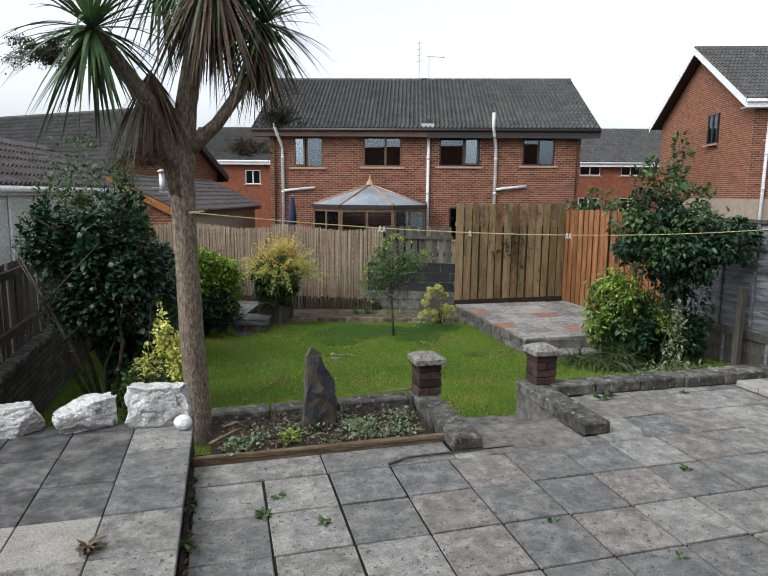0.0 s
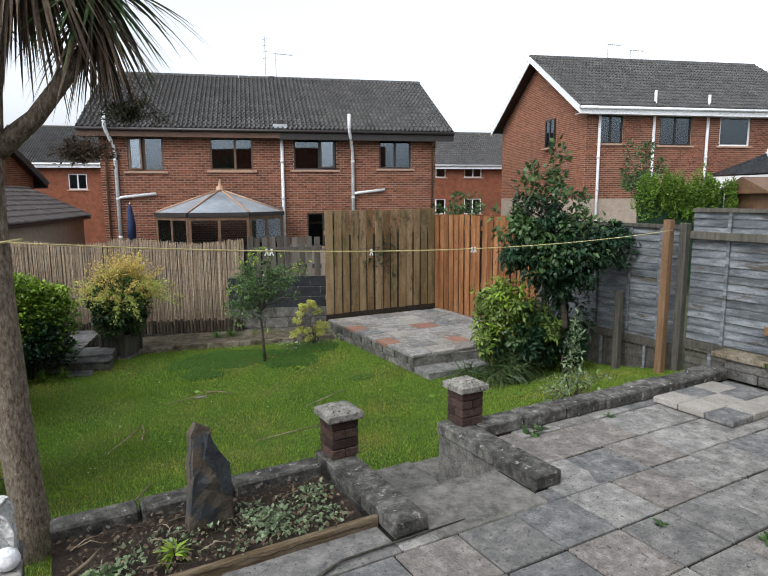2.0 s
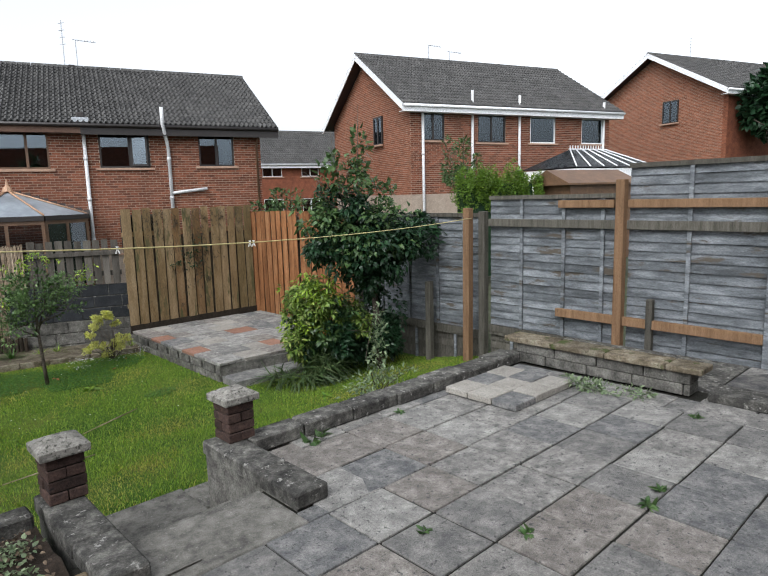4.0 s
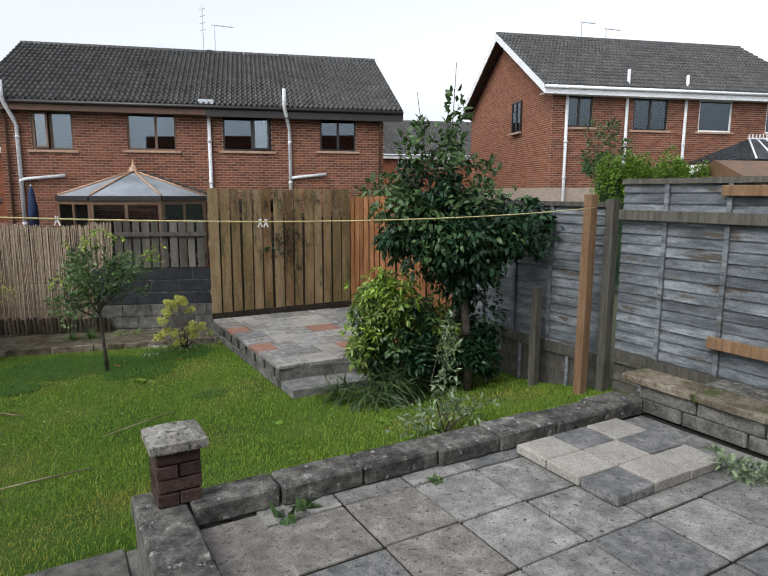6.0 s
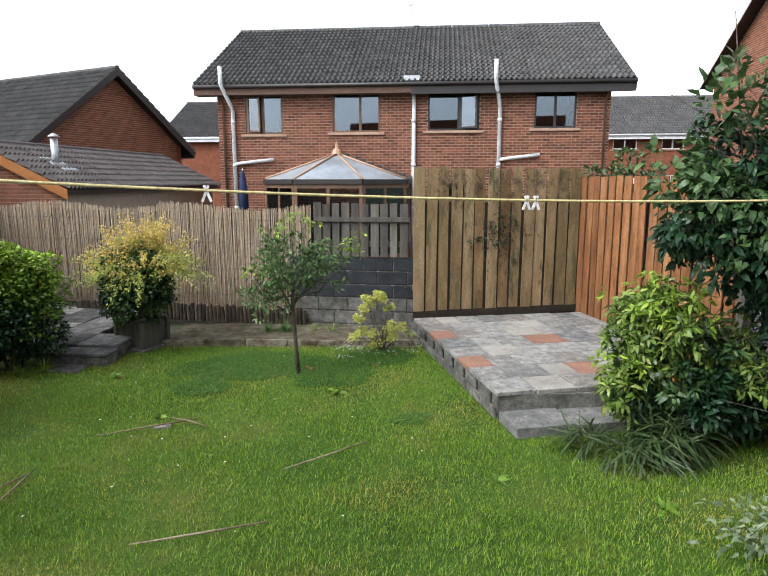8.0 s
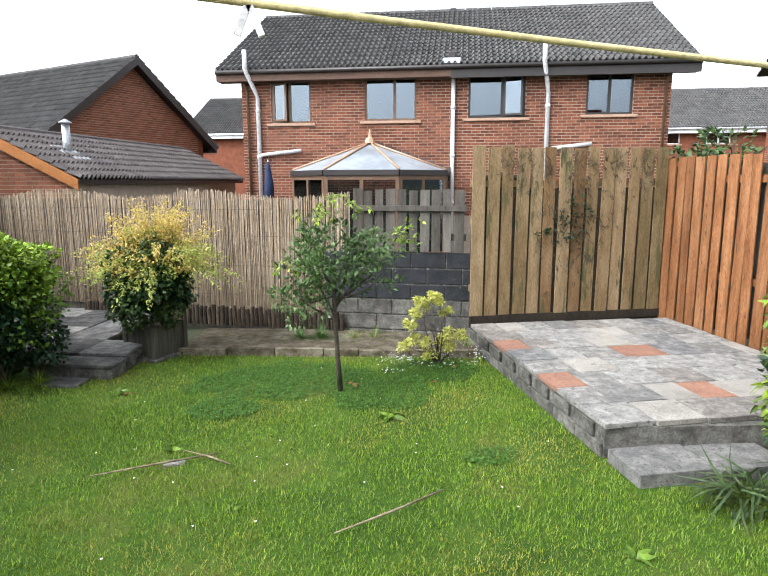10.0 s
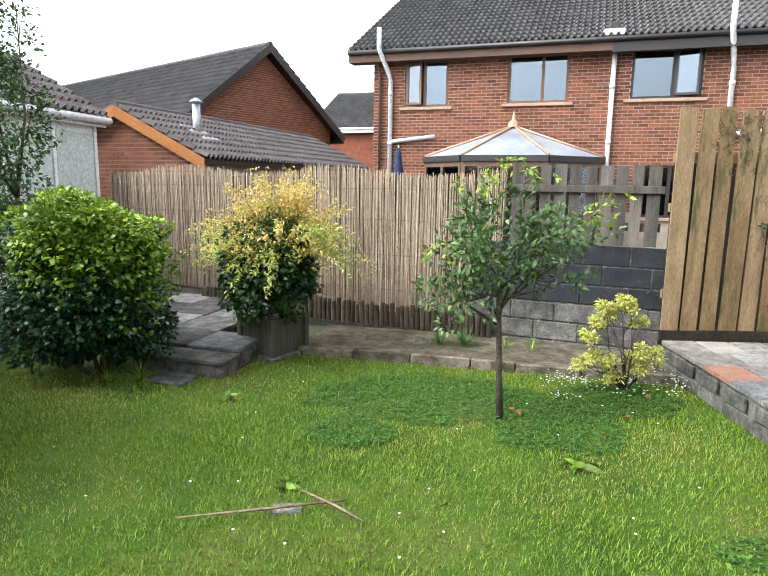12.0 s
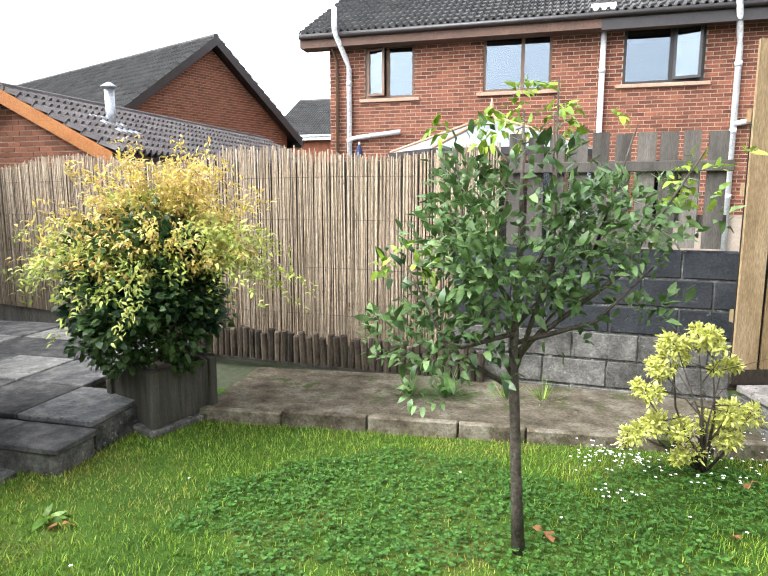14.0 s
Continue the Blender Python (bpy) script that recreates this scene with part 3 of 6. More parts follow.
def window(parent, x0, x1, z0, z1, y, material, split=(0.5,), opener=None, at=None, curtain=None, sill=True, label="window"):
    w = thing("window", label, "")
    w.parent = parent
    if at is not None:
        w.matrix_basis = at
    f = 0.055
    bm = bmesh.new()
    add_box(bm, (x0, y + 0.03, z0), (x0 + f, y + 0.1, z1))
    add_box(bm, (x1 - f, y + 0.03, z0), (x1, y + 0.1, z1))
    add_box(bm, (x0 + f, y + 0.03, z1 - f), (x1 - f, y + 0.1, z1))
    add_box(bm, (x0 + f, y + 0.03, z0), (x1 - f, y + 0.1, z0 + f))
    xs = [x0 + f] + [x0 + (x1 - x0) * s for s in split] + [x1 - f]
    for s in xs[1:-1]:
        add_box(bm, (s - 0.035, y + 0.03, z0 + f), (s + 0.035, y + 0.1, z1 - f))
    part("frame", bm, material, w)
    for k, (a, b) in enumerate(zip(xs, xs[1:])):
        a2, b2 = a + (0.035 if k else 0), b - (0.035 if k < len(xs) - 2 else 0)
        if opener == k:
            cs = pose(a2, y + 0.03, 0, 0, 0, 0) @ pose(0, 0, 0, 0, 0, -14)
            bm = bmesh.new()
            ww = b2 - a2
            g = 0.05
            for lo, hi in (((0, -0.03, z0 + f), (g, 0.02, z1 - f)), ((ww - g, -0.03, z0 + f), (ww, 0.02, z1 - f)), ((g, -0.03, z0 + f), (ww - g, 0.02, z0 + f + g)), ((g, -0.03, z1 - f - g), (ww - g, 0.02, z1 - f))):
                add_box(bm, lo, hi, cs)
            part("sash", bm, material, w)
            bm = bmesh.new()
            add_box(bm, (g, -0.008, z0 + f + g), (ww - g, 0.0, z1 - f - g), cs)
            part("pane", bm, M_GLASS, w)
        else:
            box("pane", (a2, y + 0.06, z0 + f), (b2, y + 0.068, z1 - f), M_GLASS, w)
    if curtain:
        for a, b in curtain:
            box("curtain", (x0 + (x1 - x0) * a, y + 0.16, z0), (x0 + (x1 - x0) * b, y + 0.18, z1 - 0.03), M_CURTAIN, w)
    if sill:
        box("window_sill", (x0 - 0.12, y - 0.06, z0 - 0.075), (x1 + 0.12, y + 0.03, z0 - 0.003), M_SILL, w, bevel=0.008)
    return w


def semi_house(name, label, m, x0, x1, eave, ridge, half, base, wins, brick, gable_brick, fascia, tiles=M_TILE, verge=M_BLACK, gable_win=None, bricks=True, brick_from=0.3, over=0.6, chimney=None):
    """A pitched-roof house: x along its front, y into it, front wall at y = 0.04 + overhang 0.35."""
    h = thing(name, label, "house", m)
    yf, yb = 0.04, 2 * half - 0.04
    holes = [(a, b, c, e) for a, b, c, e, *_ in wins]
    part("wall", wall_mesh(x0, x1, base, eave - 0.02, holes, yf, yf + 0.25), M_MORTAR if bricks else brick, h, "brick front wall with window openings")
    slope = (ridge - eave) / half
    for s, xx in (("l", x0), ("r", x1 - 0.25)):
        prof = [(yf + 0.251, base), (yb, base), (yb, eave), (half, ridge - 0.12), (yf + 0.251, eave + 0.1)]
        gh = []
        prism("wall", prof, xx, xx + 0.25, M_MORTAR if s == "l" else gable_brick, h, axis="x", label="brick gable wall")
    sl = (ridge - 0.12 - eave - 0.1) / (half - yf)
    lo, hi = brick_rows(-yb, -yf, brick_from, ridge - 0.2, [], x0, top=lambda z: (max(-yb, -half - (ridge - 0.14 - z) / sl), min(-yf, -half + (ridge - 0.14 - z) / sl)))
    tagged(link_mesh("brickwork", boxes_mesh("brickwork", lo, hi), gable_brick, h, "bricks of the gable end", at=pose(0, 0, 0, 0, 0, -90)), kind="stuff")
    box("wall", (x0 + 0.251, yb - 0.25, base), (x1 - 0.251, yb, eave), gable_brick, h)
    # added room surfaces, coloured dark so the panes show a dim interior
    box("room_floor", (x0 + 0.26, yf + 0.26, (base + eave) / 2 + 0.1), (x1 - 0.26, yb - 0.26, (base + eave) / 2 + 0.2), M_ROOM_SHADE, h)
    box("room_ceiling", (x0 + 0.26, yf + 0.26, eave - 0.1), (x1 - 0.26, yb - 0.26, eave - 0.03), M_ROOM_SHADE, h)
    box("room_wall", (x0 + 0.26, yf + 2.2, base), (x1 - 0.26, yf + 2.3, eave - 0.11), M_ROOM_SHADE, h)
    if bricks:
        lo, hi = brick_rows(x0, x1, brick_from, eave - 0.03, holes, yf)
        tagged(link_mesh("brickwork", boxes_mesh("brickwork", lo, hi), brick, h, "red bricks in pale mortar"), kind="stuff")
    e0, e1 = x0 - over, x1 + over
    ov = 0.3
    rise = slope * (half + ov)
    prof = [(-ov, eave - slope * ov + 0.0), (half, ridge), (2 * half + ov, eave - slope * ov), (2 * half + ov, eave - slope * ov - 0.1), (half, ridge - 0.14), (-ov, eave - slope * ov - 0.1)]
    roof = prism("roof", [(a, z + 0.06) for a, z in prof], e0 + 0.01, e1 - 0.01, M_BLACK, h, axis="x")
    zr = eave - slope * ov + 0.07
    roof_slope("roof_tiles", roof, e1 - e0, half + ov, rise, pose(e0, -ov, zr), tiles)["kind"] = "stuff"
    roof_slope("roof_tiles", roof, e1 - e0, half + ov, rise, pose(e1, 2 * half + ov, zr, 0, 0, 180), tiles)["kind"] = "stuff"
    bm = bmesh.new()
    k = e0
    while k < e1 - 0.05:
        add_tube(bm, [(k + 0.005, half, ridge + 0.07), (min(k + 0.4, e1) - 0.01, half, ridge + 0.07)], 0.1, 8)
        k += 0.4
    part("ridge_tiles", bm, tiles, roof)
    box("fascia", (e0 + 0.02, -ov - 0.03, zr - 0.27), (e1 - 0.02, -ov - 0.005, zr - 0.05), fascia, h)
    box("soffit", (e0 + 0.02, -ov - 0.004, zr - 0.27), (e1 - 0.02, yf - 0.002, zr - 0.25), fascia, h)
    tube("gutter", [(e0 + 0.02, -ov - 0.08, zr - 0.05), (e1 - 0.02, -ov - 0.08, zr - 0.05)], 0.055, verge if fascia is not M_WHITE else M_WHITE, h)
    for xx in (e0, e1 - 0.03):
        for sgn in (1, -1):
            yy0, yy1 = (-ov, half) if sgn > 0 else (2 * half + ov, half)
            bm = bmesh.new()
            c = [(xx, yy0, zr - 0.24), (xx, yy0, zr + 0.03), (xx, yy1, ridge + 0.1), (xx, yy1, ridge - 0.17)]
            a = [bm.verts.new(p) for p in c]
            b = [bm.verts.new((p[0] + 0.03, p[1], p[2])) for p in c]
            bm.faces.new(a)
            bm.faces.new(b[::-1])
            for i in range(4):
                bm.faces.new((a[i], a[(i + 1) % 4], b[(i + 1) % 4], b[i]))
            bmesh.ops.recalc_face_normals(bm, faces=bm.faces)
            part("bargeboard", bm, verge, h)
    return h


H1_WINS = [(1.42, 2.50, 2.72, 3.80, M_BROWN, (0.46,), 0), (3.93, 5.28, 2.75, 3.84, M_BROWN, (0.58,), None), (6.60, 8.02, 2.78, 3.86, M_BLACK, (0.6,), 1), (9.50, 10.62, 2.82, 3.90, M_BLACK, (0.5,), None), (7.0, 8.1, 0.2, 1.35, M_BLACK, (0.5,), None)]
h1 = semi_house("semi_detached_house", "red-brick pair of houses with dark tiled roof beyond the back fence", ROW, 0.62, 11.5, 4.12, 6.33, 4.1, -1.3, H1_WINS, M_BRICK, M_BRICK, M_FASCIA, over=0.55)
for a, b, c, e, fm, sp, op in H1_WINS:
    window(h1, a, b, c, e, 0.04, fm, sp, op, label="window in the brick wall, brown frame")


def soil_pipe(parent, x, top, branch=None, kink=True, bottom=-0.8):
    p = thing("drain_pipe", "pale grey plastic pipe on the brick wall", "")
    p.parent = parent
    if kink:
        tube("pipe", [(x, -0.03, bottom), (x, -0.03, 3.35), (x - 0.03, -0.1, 3.5), (x - 0.15, -0.42, 3.95), (x - 0.17, -0.46, 4.05), (x - 0.17, -0.46, top)], 0.055, M_PIPE, p, seg=10)
    else:
        tube("pipe", [(x, -0.03, bottom), (x, -0.03, top)], 0.055, M_PIPE, p, seg=10)
    for z in (0.6, 1.8, 3.0):
        tube("collar", [(x, -0.03, z), (x, -0.03, z + 0.09)], 0.066, M_PIPE, p, seg=10)
    if branch:
        tube("branch", [(x, -0.03, branch[1]), (x + 0.2, -0.05, branch[1] + 0.03), (x + branch[0], -0.05, branch[1] + 0.13)], 0.05, M_PIPE, p, seg=8)


soil_pipe(h1, 1.08, 4.5, (1.15, 1.88))
soil_pipe(h1, 6.22, 3.8, None, False)
soil_pipe(h1, 8.57, 4.55, (1.1, 1.98))
box("fascia", (6.15, -0.336, 3.72), (12.03, -0.331, 3.92), M_BLACK, h1)
tube("downpipe", [(0.8, -0.02, -1), (0.8, -0.02, 3.55), (0.72, -0.3, 3.85)], 0.035, M_BROWN, h1)
tube("downpipe", [(11.36, -0.02, -1), (11.36, -0.02, 3.55), (11.4, -0.3, 3.85)], 0.035, M_BROWN, h1)
vent = thing("roof_vent", "grey cowled vent on a lead flashing", "")
vent.parent = h1
box("flashing", (5.95, -0.35, 4.05), (6.4, -0.1, 4.2), M_METAL, vent, bevel=0.02)
box("cowl", (6.08, -0.25, 4.2), (6.28, -0.05, 4.36), M_BLACK, vent, bevel=0.02)


def aerial(parent, x, y, z0, h, kind=0):
    a = thing("tv_aerial", "thin metal television aerial", "")
    a.parent = parent
    bm = bmesh.new()
    add_tube(bm, [(x, y, z0), (x, y, z0 + h)], 0.014, 5)
    if kind:
        add_tube(bm, [(x - 0.1, y, z0 + h), (x + 0.65, y, z0 + h - 0.05)], 0.01, 4)
        for k in range(6):
            xx = x + 0.08 + k * 0.1
            add_tube(bm, [(xx, y - 0.12, z0 + h - 0.02), (xx, y + 0.12, z0 + h - 0.02)], 0.006, 4)
    else:
        for k in range(4):
            zz = z0 + h * (0.55 + 0.13 * k)
            add_tube(bm, [(x - 0.09, y, zz), (x + 0.09, y + 0.02, zz + 0.05)], 0.008, 4)
    part("mast", bm, M_METAL, a)


aerial(h1, 5.9, 4.3, 6.2, 1.8)
aerial(h1, 6.3, 4.3, 6.2, 1.2, 1)
box("chimney", (6.0, 4.0, 6.25), (6.2, 4.2, 6.5), M_BLACK, h1, bevel=0.02)

# the conservatory against its wall
cons = thing("conservatory", "hexagonal conservatory with pale roof panels and tan bars", "conservatory", ROW @ pose(4.25, -1.2, 0))
EZ, TZ = 1.45, 2.1
ring = [Vector((-1.85, 1.15, EZ)), Vector((-1.85, -0.35, EZ)), Vector((-0.85, -1.3, EZ)), Vector((0.85, -1.3, EZ)), Vector((1.85, -0.35, EZ)), Vector((1.85, 1.15, EZ))]
ap = Vector((0, 0, TZ))
for a, b in zip(ring, ring[1:]):
    bm = bmesh.new()
    v = [bm.verts.new(p) for p in (a, b, ap)] + [bm.verts.new(p - Vector((0, 0, 0.03))) for p in (a, b, ap)]
    bm.faces.new(v[:3])
    bm.faces.new(v[5:2:-1])
    for i in range(3):
        bm.faces.new((v[i], v[i + 3], v[(i + 1) % 3 + 3], v[(i + 1) % 3]))
    bmesh.ops.recalc_face_normals(bm, faces=bm.faces)
    part("roof_panel", bm, M_PANEL, cons)
for a in ring:
    tube("roof_bar", [a + Vector((0, 0, 0.02)), ap + Vector((0, 0, 0.03))], 0.026, M_COPPER, cons, seg=6)
bm = bmesh.new()
add_tube(bm, [ap + Vector((0, 0, 0)), ap + Vector((0, 0, 0.12)), ap + Vector((0, 0, 0.14)), ap + Vector((0, 0, 0.34))], [0.13, 0.1, 0.05, 0.012], 8)
part("finial", bm, M_COPPER, cons)
bm = bmesh.new()
for k in range(9):
    p = ap.lerp(ring[5], (k + 0.5) / 9) + Vector((0.05, 0.12, 0.03))
    add_box(bm, p - Vector((0.14, 0.12, 0.06)), p + Vector((0.14, 0.12, 0.03)))
tagged(part("flashing", bm, M_TILE_BROWN, cons, "stepped dark tiles beside the roof"), "stepped dark tiles beside the roof")
for a, b in zip(ring, ring[1:]):
    dv = (b - a).normalized()
    ln = (b - a).length
    mm = Matrix.Translation(a) @ Matrix.Rotation(math.atan2(dv.y, dv.x), 4, "Z")
    bm = bmesh.new()
    add_box(bm, (0, -0.06, -0.12), (ln, 0.02, 0.0), mm)
    part("eave_gutter", bm, M_BLACK, cons)
    bm = bmesh.new()
    add_box(bm, (0, -0.02, -0.22), (ln, 0.04, -0.12), mm)
    add_box(bm, (0, -0.02, -1.9), (0.08, 0.04, -0.22), mm)
    add_box(bm, (ln - 0.08, -0.02, -1.9), (ln, 0.04, -0.22), mm)
    add_box(bm, (ln / 2 - 0.04, -0.02, -1.9), (ln / 2 + 0.04, 0.04, -0.22), mm)
    part("frame", bm, M_BROWN, cons)
    bm = bmesh.new()
    add_box(bm, (0.08, 0.0, -1.9), (ln / 2 - 0.04, 0.01, -0.22), mm)
    add_box(bm, (ln / 2 + 0.04, 0.0, -1.9), (ln - 0.08, 0.01, -0.22), mm)
    part("glazing", bm, M_GLASS, cons)
    bm = bmesh.new()
    add_box(bm, (0, -0.03, -2.9), (ln, 0.08, -1.9), mm)
    part("dwarf_wall", bm, M_BRICK, cons)

H2_WINS = [(17.75, 18.75, 3.55, 4.65, M_BLACK, (0.5,), None), (20.3, 21.65, 3.5, 4.6, M_BLACK, (0.5,), None), (22.9, 24.25, 3.5, 4.6, M_WHITE, (0.99,), None), (25.7, 26.95, 3.5, 4.6, M_WHITE, (0.99,), None)]
h2 = semi_house("semi_detached_house", "red-brick pair of houses with white bargeboards", ROW_B, 17.25, 27.3, 4.95, 7.4, 4.1, -1.3, H2_WINS, M_BRICK, M_BRICK_PALE, M_WHITE, verge=M_WHITE, brick_from=1.5, over=0.5)
for a, b, c, e, fm, sp, op in H2_WINS:
    window(h2, a, b, c, e, 0.04, fm, sp, op, label="upstairs window", curtain=[(0.05, 0.95)] if a > 20 else None)
for x, t in ((17.75, 4.6), (20.0, 5.5), (22.3, 5.4), (26.9, 5.3)):
    soil_pipe(h2, x, t, None, False)
gw = pose(17.25, 0, 0, 0, 0, -90)
window(h2, -3.28, -2.44, 3.6, 4.75, -0.12, M_BLACK, (0.5,), at=gw, label="small gable window", sill=True)
aerial(h2, 20.5, 4.3, 7.1, 1.1, 1)
aerial(h2, 21.6, 4.3, 7.1, 0.9, 1)

H4_WINS = [(38.5, 39.8, 4.6, 5.8, M_WHITE, (0.5,), None)]
h4 = semi_house("semi_detached_house", "red-brick house end with white bargeboards farther off", ROW_B, 35.2, 45.0, 6.35, 8.8, 4.6, -1.3, H4_WINS, M_BRICK, M_BRICK_PALE, M_WHITE, verge=M_WHITE, bricks=False)
window(h4, *[38.5, 39.8, 4.6, 5.8], 0.04, M_WHITE, label="upstairs window, white frame")
window(h4, -3.9, -2.9, 5.0, 6.2, -0.12, M_BLACK, (0.5,), at=pose(35.2, 0, 0, 0, 0, -90), label="small gable window")
aerial(h4, 38, 4.6, 8.8, 1.2)

FARW = [(16.4, 17.7, 3.1, 3.9), (19.0, 20.2, 3.1, 3.9), (16.4, 17.7, 0.7, 1.7), (19.0, 20.2, 0.7, 1.7), (-5.2, -4.2, 2.4, 3.3), (-2.5, -1.7, 2.4, 3.3)]
h5 = semi_house("terraced_houses", "far row of brick houses with grey roofs and white windows", ROW @ pose(0, 18, 0), -9.0, 23.0, 4.0, 6.3, 4.2, -1.3, [(*w, 0) for w in FARW], M_BRICK, M_BRICK_PALE, M_WHITE, verge=M_WHITE, bricks=False)
for w in FARW:
    window(h5, *w, 0.04, M_WHITE, label="upstairs window, white frame")

# gabled house and garage on the other side
h3 = semi_house("gabled_house", "orange-brick gable end with dark bargeboards and tiled roof", Matrix.Translation((-1.73, 25.5, 0.12)) @ pose(0, 0, 0, 0, 0, 141.1) @ Matrix.Scale(0.93, 4) @ pose(0, -3.2, 0), 0.4, 16.0, 2.75, 5.25, 3.2, -1.3, [], M_BRICK, M_BRICK_PALE, M_BLACK, bricks=False, over=0.4)

garage = thing("garage", "brick garage with brown tiled roof and orange bargeboards", "garage", pose(-2.7, 16.7, 0.12, 0, 0, -17.94) @ Matrix.Scale(0.98, 4))
HW, GL = 1.85, 8.0
gz0, gz1 = 1.2, 2.1
prism("wall", [(-HW + 0.2, -1.2), (HW - 0.2, -1.2), (HW - 0.2, gz0 - 0.06), (0, gz1 - 0.14), (-HW + 0.2, gz0 - 0.06)], 0.15, GL - 0.15, M_MORTAR, garage)
gs = (gz1 - gz0) / HW
lo, hi = brick_rows(-HW + 0.2, HW - 0.2, -0.2, gz1 - 0.2, [], 0.15, top=lambda z: (max(-HW + 0.2, -(gz1 - 0.14 - z) / gs), min(HW - 0.2, (gz1 - 0.14 - z) / gs)))
tagged(link_mesh("brickwork", boxes_mesh("brickwork", lo, hi), M_BRICK_PALE, garage), kind="stuff")
roof = prism("roof", [(-HW, gz0 - 0.03), (0, gz1 - 0.03), (HW, gz0 - 0.03), (HW, gz0 - 0.1), (0, gz1 - 0.1), (-HW, gz0 - 0.1)], 0, GL, M_BLACK, garage)
roof_slope("roof_tiles", roof, GL, HW, gz1 - gz0, pose(HW, 0, gz0 - 0.02, 0, 0, 90), M_TILE_BROWN, tw=0.27, tl=0.3)["kind"] = "stuff"
roof_slope("roof_tiles", roof, GL, HW, gz1 - gz0, pose(-HW, GL, gz0 - 0.02, 0, 0, -90), M_TILE_BROWN, tw=0.27, tl=0.3)["kind"] = "stuff"
bm = bmesh.new()
k = 0.0
while k < GL:
    add_tube(bm, [(0, k, gz1 + 0.0), (0, k + 0.39, gz1 + 0.0)], 0.09, 8)
    k += 0.4
part("ridge_tiles", bm, M_TILE_BROWN, roof)
for s in (-1, 1):
    bm = bmesh.new()
    c = [(s * HW, gz0 - 0.22), (s * HW, gz0 - 0.02), (0, gz1 + 0.0), (0, gz1 - 0.2)]
    a = [bm.verts.new((x, -0.02, z)) for x, z in c]
    b = [bm.verts.new((x, 0.015, z)) for x, z in c]
    bm.faces.new(a)
    bm.faces.new(b[::-1])
    for i in range(4):
        bm.faces.new((a[i], a[(i + 1) % 4], b[(i + 1) % 4], b[i]))
    bmesh.ops.recalc_face_normals(bm, faces=bm.faces)
    part("bargeboard", bm, M_BARGE, garage)
flue = thing("flue", "galvanised flue with a conical cowl on a lead apron", "")
flue.parent = garage
tube("pipe", [(0.85, 1.2, 1.5), (0.85, 1.2, 2.24)], 0.075, M_METAL, flue, seg=12)
tube("cowl", [(0.85, 1.2, 2.27), (0.85, 1.2, 2.285), (0.85, 1.2, 2.35)], [0.12, 0.12, 0.02], M_METAL, flue, seg=12)
box("apron", (-0.28, -0.25, 0.0), (0.36, 0.25, 0.02), M_METAL, flue, bevel=0.006, at=pose(0.9, 1.2, 1.71, 0, 26, 0))

# neighbour's outbuilding: the long white wall and its eave face the lawn, the brick gable the patio
OUT_L = 5.6
out = thing("outbuilding", "white-panelled outbuilding with brick gable, tiled roof and white gutter", "outbuilding", pose(-2.6, 15.8, 0.16, 0, 0, 90 + -10) @ pose(-OUT_L, 0, 0))
box("wall", (0.12, 0, -0.9), (OUT_L, 3.1, 1.6), M_WHITE, out)
for k in range(6):
    box("panel", (k * 0.92 + 0.1, -0.015, 0.1), (k * 0.92 + 0.9, -0.002, 1.45), M_PALEGLAZE, out)
for k in range(7):
    box("wall_post", (k * 0.92, -0.03, -0.9), (k * 0.92 + 0.07, -0.016, 1.6), M_WHITE, out)
prism("gable_wall", [(0.0, -0.9), (3.1, -0.9), (3.1, 1.62), (1.55, 2.5), (0.0, 1.62)], 0.02, 0.115, M_MORTAR, out, axis="x")
lo, hi = brick_rows(-3.1, 0.0, -0.6, 2.45, [], 0.02, top=lambda z: (max(-3.1, -1.55 - (2.5 - z) / 0.57), min(0.0, -1.55 + (2.5 - z) / 0.57)))
tagged(link_mesh("brickwork", boxes_mesh("brickwork", lo, hi), M_DARKBRICK, out, "dark bricks of the gable", at=pose(0, 0, 0, 0, 0, -90)), kind="stuff")
box("lintel_board", (-0.02, 0.0, 1.2), (0.012, 3.1, 1.42), M_WHITE, out)
tube("gutter", [(-0.1, -0.2, 1.66), (OUT_L + 0.1, -0.2, 1.66)], 0.055, M_WHITE, out)
box("fascia", (-0.08, -0.14, 1.56), (OUT_L + 0.08, -0.115, 1.74), M_WHITE, out)
roof = prism("roof", [(-0.15, 1.7), (1.55, 2.66), (3.25, 1.7), (3.25, 1.62), (1.55, 2.58), (-0.15, 1.62)], -0.1, OUT_L + 0.1, M_BLACK, out, axis="x")
roof_slope("roof_tiles", roof, OUT_L + 0.2, 1.7, 0.96, pose(-0.1, -0.15, 1.71), M_TILE_BROWN)["kind"] = "stuff"
